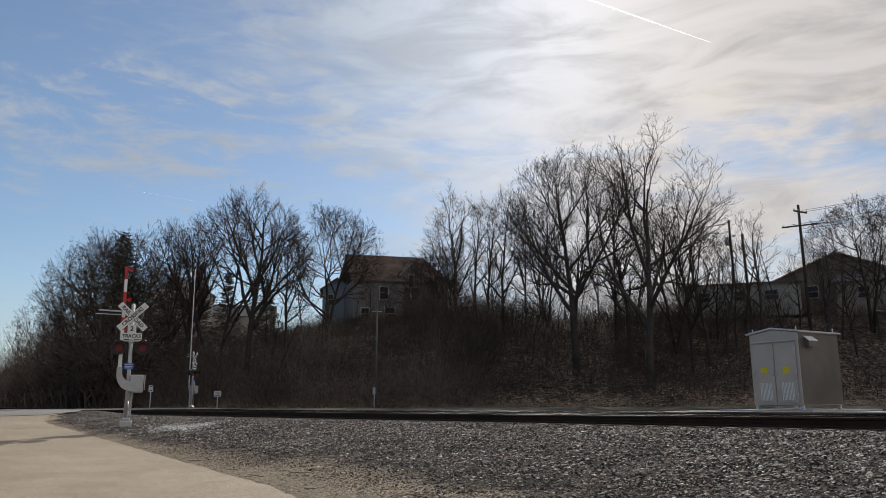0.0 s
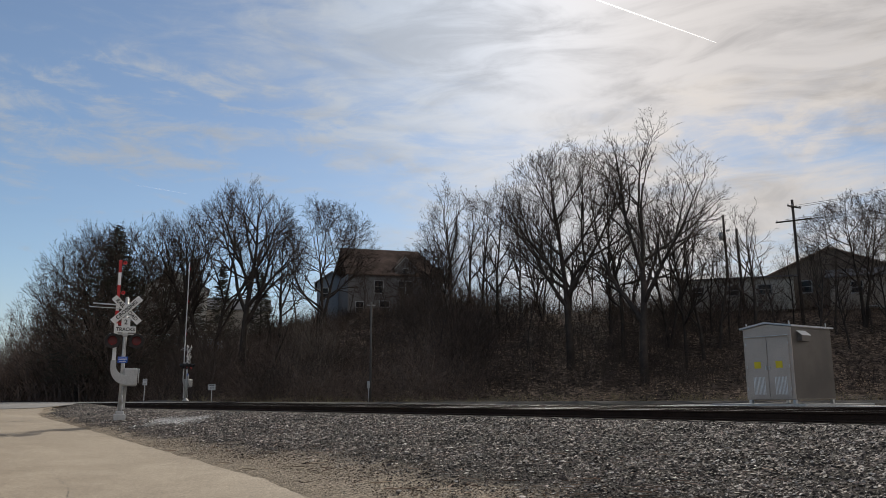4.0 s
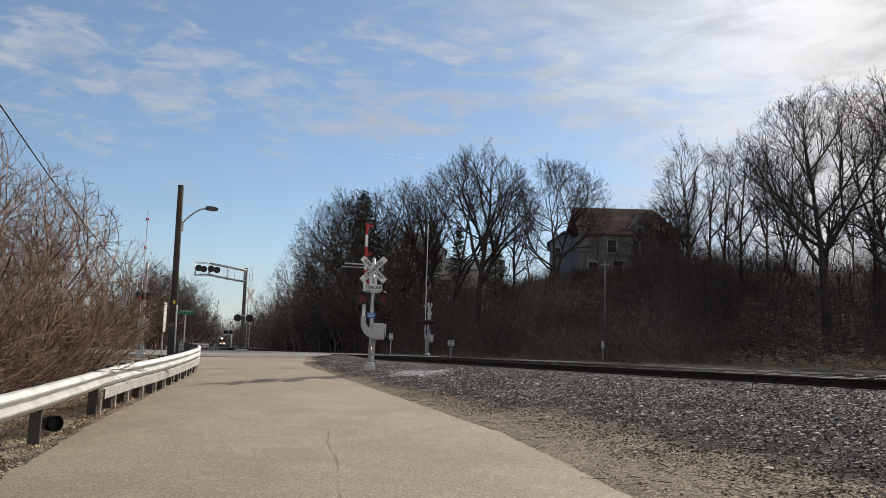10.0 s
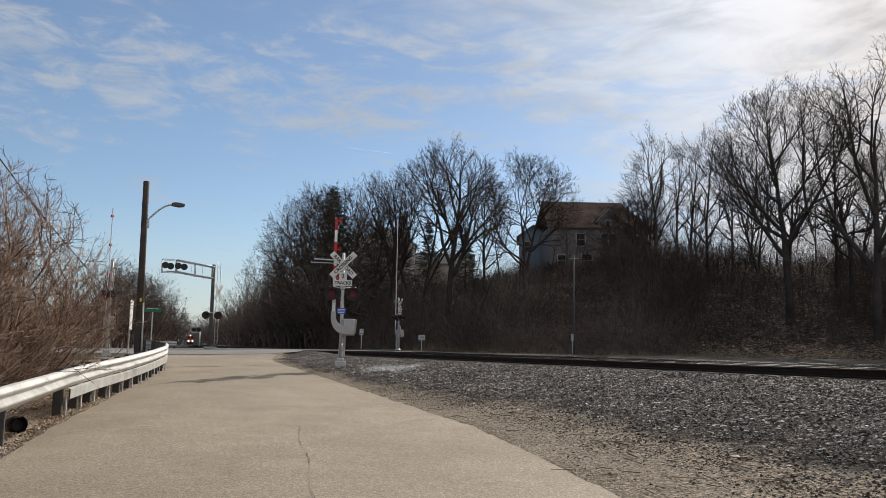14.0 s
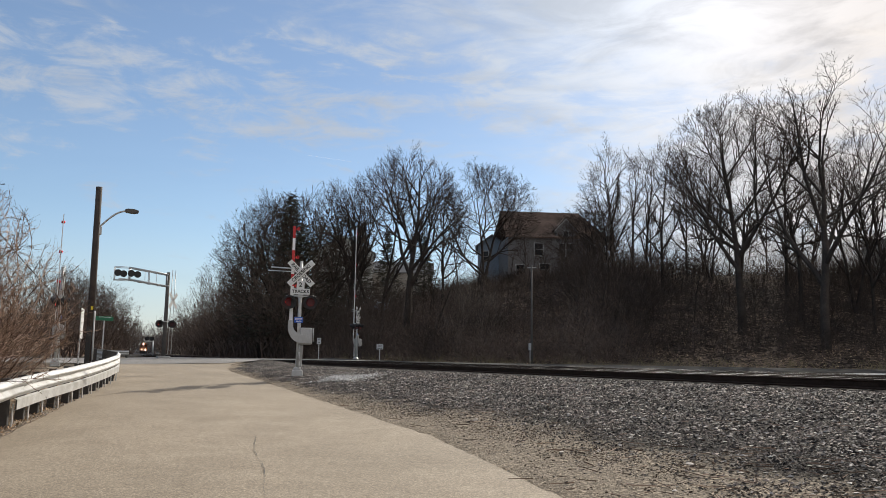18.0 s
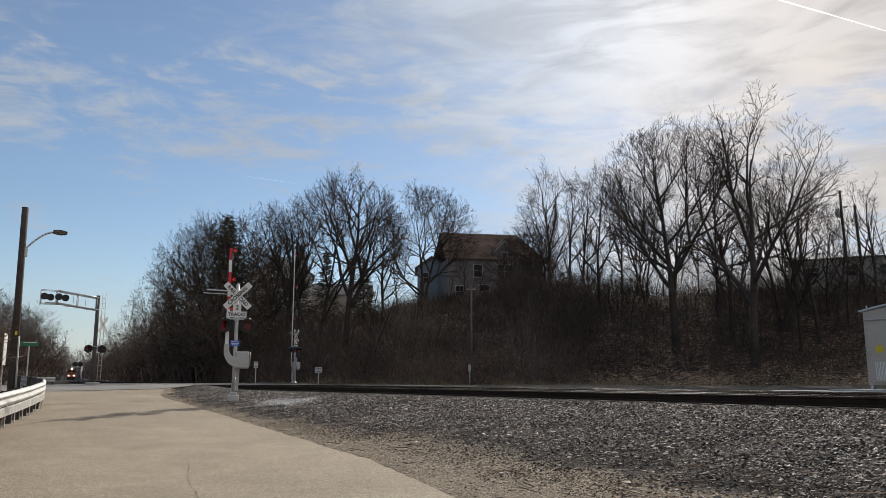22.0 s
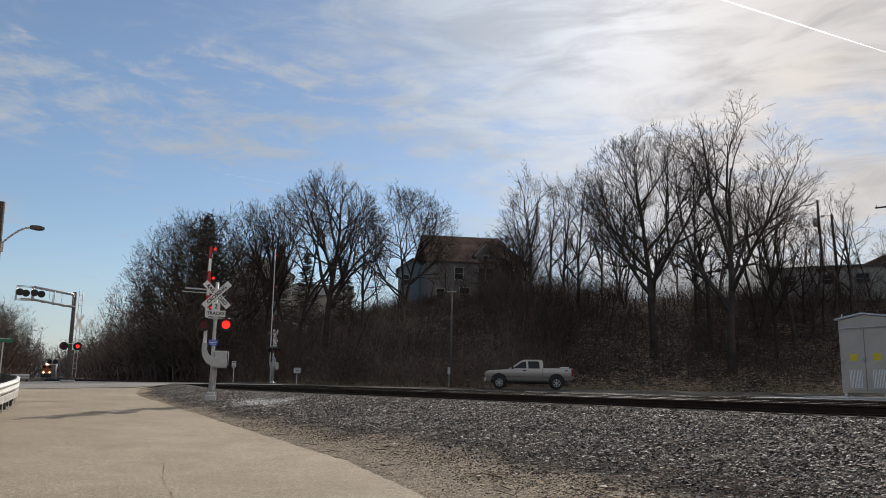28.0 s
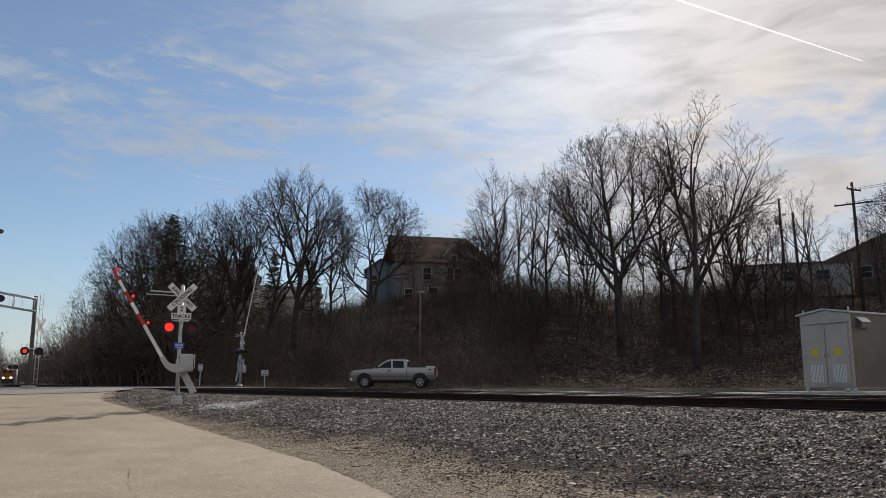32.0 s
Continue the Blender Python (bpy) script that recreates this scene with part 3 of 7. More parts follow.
def build_tracks():
    ss = np.concatenate([np.arange(-60, 130, 2.0), np.arange(130, 700, 6.0)])
    prof = [(-0.07, -0.17), (0.07, -0.17), (0.07, -0.15), (0.012, -0.13), (0.012, -0.045), (0.036, -0.035), (0.036, 0), (-0.036, 0), (-0.036, -0.035), (-0.012, -0.045), (-0.012, -0.13), (-0.07, -0.15)]
    for c in N_TRACK:
        tr = thing("railway_track", Matrix.Identity(4), "railway track with rusty rails polished on top", "railway track", "pair of tracks")
        for side in (-0.7525, 0.7525):
            v, f, mi = [], [], []
            for s in ss:
                for a, z in prof:
                    p = xy(s, c + side + a + float(shift(s)))
                    v.append((p[0], p[1], RAIL_TOP + z))
            k = len(prof)
            for i in range(len(ss) - 1):
                for j in range(k):
                    f.append((i * k + j, i * k + (j + 1) % k, (i + 1) * k + (j + 1) % k, (i + 1) * k + j))
                    mi.append(1 if j == 6 else 0)
            ob = quick("rail", v, f, [M_RAIL, M_RAIL_TOP], tr)
            ob.data.polygons.foreach_set("material_index", mi)
        bm = box(B(), 0, 0, 0, 2.6, 0.22, 0.16, 0.012)
        tie = part("tie", bm, M_TIE, tr)
        turn = math.atan2(W[1], W[0])
        rng = random.Random(3)
        first = True
        for s in np.arange(-12, 66, 0.53):
            if 41.5 < s < 56.5:
                continue
            o = tie if first else new("tie", tie.data)
            first = False
            o.parent = tr
            p = xy(s, c + float(shift(s)) + rng.uniform(-0.03, 0.03))
            o.matrix_basis = Matrix.Translation((p[0], p[1], RAIL_TOP - 0.255)) @ Matrix.Rotation(turn + rng.uniform(-0.01, 0.01), 4, "Z")


def stones(name, count, region, size, label, seed, material=None, flat=0.55):
    """Loose stones over a stretch of the plan: one object."""
    rng = np.random.default_rng(seed)
    s, n = region(rng, count)
    p = s[:, None] * U + n[:, None] * W
    z = height(p[:, 0], p[:, 1])
    k = len(s)
    oct_v = np.array([(1, 0, -0.3), (-1, 0, -0.3), (0, 1, -0.3), (0, -1, -0.3), (0, 0, 1)], float)
    oct_f = np.array([(0, 2, 4), (2, 1, 4), (1, 3, 4), (3, 0, 4)])
    r = size[0] + (size[1] - size[0]) * rng.random(k) ** 2
    v = oct_v[None] * (r[:, None, None] * rng.uniform(0.55, 1.2, (k, 5, 1)))
    v += rng.normal(0, 0.22, (k, 5, 3)) * r[:, None, None]
    a = rng.uniform(0, 6.283, k)
    b = rng.uniform(-0.3, 0.3, k)
    ca, sa, cb, sb = np.cos(a), np.sin(a), np.cos(b), np.sin(b)
    x, y, zz = v[..., 0] * ca[:, None] - v[..., 1] * sa[:, None], v[..., 0] * sa[:, None] + v[..., 1] * ca[:, None], v[..., 2] * flat
    y, zz = y * cb[:, None] - zz * sb[:, None], y * sb[:, None] + zz * cb[:, None]
    v = np.stack([x + p[:, 0, None], y + p[:, 1, None], zz + z[:, None] + 0.15 * r[:, None]], -1).reshape(-1, 3)
    f = (oct_f[None] + 5 * np.arange(k)[:, None, None]).reshape(-1, 3)
    return tagged(quick(name, v.tolist(), f.tolist(), material or M_STONE), label, "gravel", kind="stuff")


# ---- trees ----
def tubes(p0, p1, r0, r1, sides):
    """Open tapered tubes, one per row, as vertices and faces."""
    k = len(p0)
    d = p1 - p0
    d /= np.maximum(np.linalg.norm(d, axis=1, keepdims=True), 1e-6)
    ref = np.where(np.abs(d[:, 2:3]) < 0.9, np.array([[0, 0, 1.0]]), np.array([[1.0, 0, 0]]))
    a = np.cross(d, ref)
    a /= np.linalg.norm(a, axis=1, keepdims=True)
    b = np.cross(d, a)
    t = np.arange(sides) * 2 * np.pi / sides
    ring = a[:, None] * np.cos(t)[None, :, None] + b[:, None] * np.sin(t)[None, :, None]
    v = np.concatenate([p0[:, None] + ring * r0[:, None, None], p1[:, None] + ring * r1[:, None, None]], 1).reshape(-1, 3)
    i = np.arange(sides)
    f = np.stack([i, (i + 1) % sides, (i + 1) % sides + sides, i + sides], -1)
    return v, (f[None] + (2 * sides) * np.arange(k)[:, None, None]).reshape(-1, 4)


def ribbons(p0, p1, r0, r1, rng):
    """Flat thin twigs, one quad a row, turned at random."""
    k = len(p0)
    d = p1 - p0
    d /= np.maximum(np.linalg.norm(d, axis=1, keepdims=True), 1e-6)
    a = np.cross(d, rng.normal(0, 1, (k, 3)))
    a /= np.maximum(np.linalg.norm(a, axis=1, keepdims=True), 1e-6)
    v = np.stack([p0 - a * r0[:, None], p0 + a * r0[:, None], p1 + a * r1[:, None], p1 - a * r1[:, None]], 1).reshape(-1, 3)
    return v, np.arange(4 * k).reshape(k, 4)


def twig_mesh(name, tube_rows, flat_rows, material, rng):
    """Round twigs and flat ones in one mesh."""
    v, f = tubes(tube_rows[:, :3], tube_rows[:, 3:6], tube_rows[:, 6], tube_rows[:, 7], 3)
    v2, f2 = ribbons(flat_rows[:, :3], flat_rows[:, 3:6], flat_rows[:, 6], flat_rows[:, 7], rng)
    return mesh_of(name, np.concatenate([v, v2]).tolist(), np.concatenate([f, f2 + len(v)]).tolist(), material)


def tube_mesh(name, segs, material, sides=3):
    a = np.array(segs, float)
    v, f = tubes(a[:, 0:3], a[:, 3:6], a[:, 6], a[:, 7], sides)
    return mesh_of(name, v.tolist(), f.tolist(), material, True)


def colonise(rng, tall, base, reach, dome=1.0, points=900, step=0.42, stems=1, girth=0.016, spray=4, twig=0.0085, shell=0.6, rise=0.1, wild=0.12, top=1.0, steep=0.6):
    """A bare tree whose limbs grow towards points spread through a rounded crown."""
    u = rng.random(points * 3)
    z = base * tall + (1 - base) * tall * u * top
    wide = reach * tall * np.clip(np.sin(np.pi * np.clip(u, 0, 1) ** (0.62 * dome)), 0, 1) ** 0.62
    k = np.maximum(rng.random(points * 3) ** 0.5, shell * rng.random(points * 3))
    a = rng.uniform(0, 6.283, points * 3)
    lump = 1 + 0.16 * np.sin(3 * a + 5 * u + rng.uniform(0, 6)) + 0.1 * np.sin(5 * a - 9 * u)
    q = np.column_stack([np.cos(a) * wide * k * lump * 1.15, np.sin(a) * wide * k * lump * 1.15, z])[:points]
    nodes, up, kids = [np.zeros(3)], [-1], [0]
    for m in range(stems):
        turn = 6.283 * (m + rng.uniform(-0.2, 0.2)) / stems
        lean = 0.0 if stems == 1 else rng.uniform(0.12, 0.34)
        d = np.array((math.cos(turn) * lean, math.sin(turn) * lean, 1.0))
        last = 0
        for _ in range(max(2, int(base * tall * (1 if stems == 1 else 1.3) / step))):
            d = d + rng.normal(0, 0.06, 3)
            d /= np.linalg.norm(d)
            nodes.append(nodes[last] + d * step)
            up.append(last), kids.append(0)
            last = len(nodes) - 1
    P = np.array(nodes)
    def reach_cost(q, p):
        """Distance from nodes to points, dearer the flatter the way up is."""
        d = q[:, None] - p[None]
        far = np.linalg.norm(d, axis=2)
        return far + 0.9 * np.maximum(0, steep * np.hypot(d[..., 0], d[..., 1]) - d[..., 2]), far.min(1)

    cost, gap = reach_cost(q, P)
    near, dist = cost.argmin(1), cost.min(1)
    for turn in range(140):
        if not len(q):
            break
        d = q - P[near]
        d /= np.maximum(np.linalg.norm(d, axis=1, keepdims=True), 1e-6)
        pull = np.zeros((len(P), 3))
        np.add.at(pull, near, d)
        grow_from = np.unique(near)
        grow_from = grow_from[np.array(kids)[grow_from] < 3]
        if not len(grow_from):
            break
        d = pull[grow_from]
        d /= np.maximum(np.linalg.norm(d, axis=1, keepdims=True), 1e-6)
        d += rng.normal(0, wild, d.shape) + np.array((0, 0, rise))
        d /= np.linalg.norm(d, axis=1, keepdims=True)
        fresh = P[grow_from] + d * step
        for g, f in zip(grow_from, fresh):
            up.append(int(g)), kids.append(0)
            kids[g] += 1
        start = len(P)
        P = np.concatenate([P, fresh])
        cost, closer = reach_cost(q, fresh)
        j = cost.argmin(1)
        near, dist = np.where(cost.min(1) < dist, start + j, near), np.minimum(dist, cost.min(1))
        gap = np.minimum(gap, closer)
        keep = gap > step * 1.15
        q, near, dist, gap = q[keep], near[keep], dist[keep], gap[keep]
    n = len(P)
    area = np.zeros(n)
    for i in range(n - 1, 0, -1):
        if area[i] == 0:
            area[i] = twig**1.95
        area[up[i]] += area[i]
    lead = np.zeros(n, int)
    for i in range(1, n):
        if lead[up[i]] == 0 or area[i] > area[lead[up[i]]]:
            lead[up[i]] = i
    inner = np.array([i for i in range(1, n) if lead[i]])
    ups = np.array(up)
    for _ in range(4):
        Q = P.copy()
        Q[inner] = 0.4 * P[inner] + 0.3 * P[ups[inner]] + 0.3 * P[lead[inner]]
        P = Q
    r = area ** (1 / 1.95)
    r *= 1 + (girth * tall / max(r[0], 1e-6) - 1) * smooth(r, 0.02, r[0])
    up = np.array(up)
    i = np.arange(1, n)
    rows = np.column_stack([P[up[i]], P[i], np.minimum(r[up[i]], r[i] * 1.35), r[i]])
    thick, thin = rows[r[i] > 0.05], rows[r[i] <= 0.05]
    tips = i[r[i] < twig * 4.2]
    fine = []
    d = P[tips] - P[up[tips]]
    d /= np.maximum(np.linalg.norm(d, axis=1, keepdims=True), 1e-6)
    for _ in range(spray):
        e = d + rng.normal(0, 0.6, d.shape) + np.array((0, 0, 0.32))
        e /= np.linalg.norm(e, axis=1, keepdims=True)
        o = P[tips] - d * step * rng.random((len(tips), 1))
        length = step * rng.uniform(0.5, 1.6, (len(tips), 1))
        mid = o + e * length * 0.5
        fine.append(np.column_stack([o, mid, np.full(len(o), twig * 0.75), np.full(len(o), twig * 0.6)]))
        e = e + rng.normal(0, 0.25, e.shape)
        fine.append(np.column_stack([mid, mid + e * length * 0.5, np.full(len(o), twig * 0.6), np.full(len(o), twig * 0.4)]))
    return thick, thin, np.concatenate(fine)


def branching(rng, tall, fork=0.28, reach=0.3, crown=0.55, limbs=6, spread=42, stems=1, girth=0.016, fan=0.12, wander=0.10, lean=0.0, counts=(6, 6, 6), twig=0.0145, ratios=(0.62, 0.55, 0.5), droop=0.0, trunk_on=0.5, lumps=0.14):
    """A bare tree grown level by level: trunk, limbs, boughs, branches, twigs, all kept within a rounded crown."""
    mid, half_z, half_r = tall * (1 - crown / 2), tall * crown / 2, tall * reach
    ph = rng.uniform(0, 6.283, 4)

    def outside(p):
        a = np.arctan2(p[:, 1], p[:, 0])
        u = (p[:, 2] - mid) / half_z
        k = 1 + lumps * (np.sin(2 * a + ph[0] + 1.5 * u) * 0.6 + np.sin(3 * a + ph[1] - 2 * u) * 0.5 + np.sin(5 * a + ph[2] + 4 * u) * 0.3)
        below = np.minimum(u, 0) * 0.55
        return (np.hypot(p[:, 0], p[:, 1]) / half_r) ** 2 + np.where(u > 0, u, below) ** 2 > k**2

    thick, thin, fine = [], [], []

    def room(p, d):
        """Metres from p along d to the outside of the crown."""
        far, free = np.zeros(len(p)), np.ones(len(p), bool)
        for k in range(1, 26):
            free = free & ~outside(p + d * (0.03 * tall * k))
            far[free] = 0.03 * tall * k
        return far

    def grow(p, d, length, r, segs, lift, bend):
        """Lengthens every branch step by step; returns its nodes, ways and radii."""
        nodes, ways, radii = [p], [d], [r]
        r0 = r
        for j in range(segs):
            d = d + rng.normal(0, bend, d.shape) + np.array((0, 0, lift))
            d /= np.linalg.norm(d, axis=1, keepdims=True)
            q = p + d * (length / segs)[:, None]
            r1 = np.maximum(r0 * (1 - 0.85 * (j + 1) / segs), twig * 0.45)
            nodes.append(q), ways.append(d), radii.append(r1)
            p, r = q, r1
        N_, W_, R_ = np.array(nodes), np.array(ways), np.array(radii)
        for j in range(segs):
            rows = np.column_stack([N_[j], N_[j + 1], R_[j], R_[j + 1]])
            rows = rows[np.linalg.norm(N_[j + 1] - N_[j], axis=1) > 1e-4]
            big = rows[:, 6] > 0.05
            small = rows[:, 6] < 0.022
            thick.append(rows[big]), thin.append(rows[~big & ~small]), fine.append(rows[small])
        return N_, W_, R_

    def sprout(N_, W_, R_, length, count, f0, angle, ratio, shrink, least):
        """Children along each branch, turned round it by the golden angle."""
        segs, k = len(N_) - 1, N_.shape[1]
        out = []
        for i in range(count):
            f = np.clip(f0 + (1 - f0) * (i + rng.random(k)) / count, 0, 0.999) * segs
            j = f.astype(int)
            c = np.arange(k)
            g = (f - j)[:, None]
            p = N_[j, c] * (1 - g) + N_[j + 1, c] * g
            d, r = W_[j, c], R_[j, c]
            ref = np.where(np.abs(d[:, 2:3]) < 0.9, np.array([[0, 0, 1.0]]), np.array([[1.0, 0, 0]]))
            x = np.cross(d, ref)
            x /= np.linalg.norm(x, axis=1, keepdims=True)
            y = np.cross(d, x)
            turn = (i * 2.4 + rng.uniform(-0.6, 0.6, k) + ph[3])[:, None]
            a = np.radians(angle * rng.uniform(0.65, 1.25, k))[:, None]
            e = d * np.cos(a) + (x * np.cos(turn) + y * np.sin(turn)) * np.sin(a)
            size = length * ratio * (1.12 - 0.5 * f / segs) * rng.uniform(0.7, 1.25, k)
            size = np.minimum(size, (room(p, e) + 0.03 * tall) * rng.uniform(0.8, 1.1, k))
            live = size > 0.012 * tall
            out.append((p[live], e[live], size[live], np.minimum(np.maximum(r * shrink, least), np.maximum(r, twig * 0.6))[live]))
        return [np.concatenate(v) for v in zip(*out)]

    base = np.zeros((stems, 3))
    turn = 6.283 * (np.arange(stems) + rng.uniform(-0.2, 0.2, stems)) / stems + ph[3]
    tilt = np.full(stems, lean) if stems == 1 else rng.uniform(0.15, 0.36, stems)
    d = np.column_stack([np.cos(turn) * tilt, np.sin(turn) * tilt, np.ones(stems)])
    d /= np.linalg.norm(d, axis=1, keepdims=True)
    length = np.full(stems, tall * (fork + (1 - fork) * trunk_on)) * rng.uniform(0.9, 1.05, stems)
    N_, W_, R_ = grow(base, d, length, np.full(stems, girth * tall / stems**0.35), 9, 0.03, wander * 0.6)
    f0 = fork / (fork + (1 - fork) * trunk_on)
    p, d, size, r = sprout(N_, W_, R_, np.full(stems, tall * (1 - fork)), limbs, f0, spread, 0.95, 0.74, twig * 2)
    length = size
    N_, W_, R_ = grow(p, d, length, r, 8, fan, wander)
    for level, (count, ratio) in enumerate(zip(counts, ratios)):
        p, d, length, r = sprout(N_, W_, R_, length, count, (0.2, 0.25, 0.25)[level], (38, 34, 34)[level], ratio, (0.74, 0.76, 0.75)[level], twig * (1.7, 1.3, 1.0)[level])
        N_, W_, R_ = grow(p, d, length, r, (6, 5, 3)[level], fan * (1.0, 1.0, 1.0)[level] - droop, wander * (1.3, 1.5, 1.7)[level])
    p, d, length, r = sprout(N_, W_, R_, length, 3, 0.3, 30, 0.6, 0.7, twig * 0.7)
    grow(p, d, np.minimum(length, 0.9), r, 2, 0.06 - droop, 0.18)
    return np.concatenate(thick), np.concatenate(thin), np.concatenate(fine)


TREES = {}


def tree_kind(key, seed, label, category="tree", material=None, stem=None, group="bare trees on the hill", grower=None, **how):
    rng = np.random.default_rng(seed)
    thick, thin, fine = (grower or branching)(rng, **how)
    top = max(thin[:, 5].max(), np.percentile(fine[:, 5], 99.7))
    ob = thing(category, Matrix.Identity(4), label, category, group)
    tr = new("trunk", tube_mesh("trunk", thick if len(thick) else thin[:6], stem or M_BARK, 6))
    tr.parent = ob
    cr = new("crown", twig_mesh("crown", thin, fine, material or M_TWIG, rng))
    cr.parent = ob
    TREES[key] = [ob, top, False]


def plant(key, x, y, tall, turn=0.0, lean=0.0, wide=1.0):
    ob, top, used = TREES[key]
    k = tall / top
    m = Matrix.Translation((x, y, ground_z(x, y) - 0.15)) @ Matrix.Rotation(lean, 4, "Y") @ Matrix.Rotation(turn, 4, "Z")
    if used:
        ob = copy_thing(ob, m)
    else:
        TREES[key][2] = True
        ob.matrix_basis = m
    ob.scale = (k * wide, k * wide, k)
    return ob


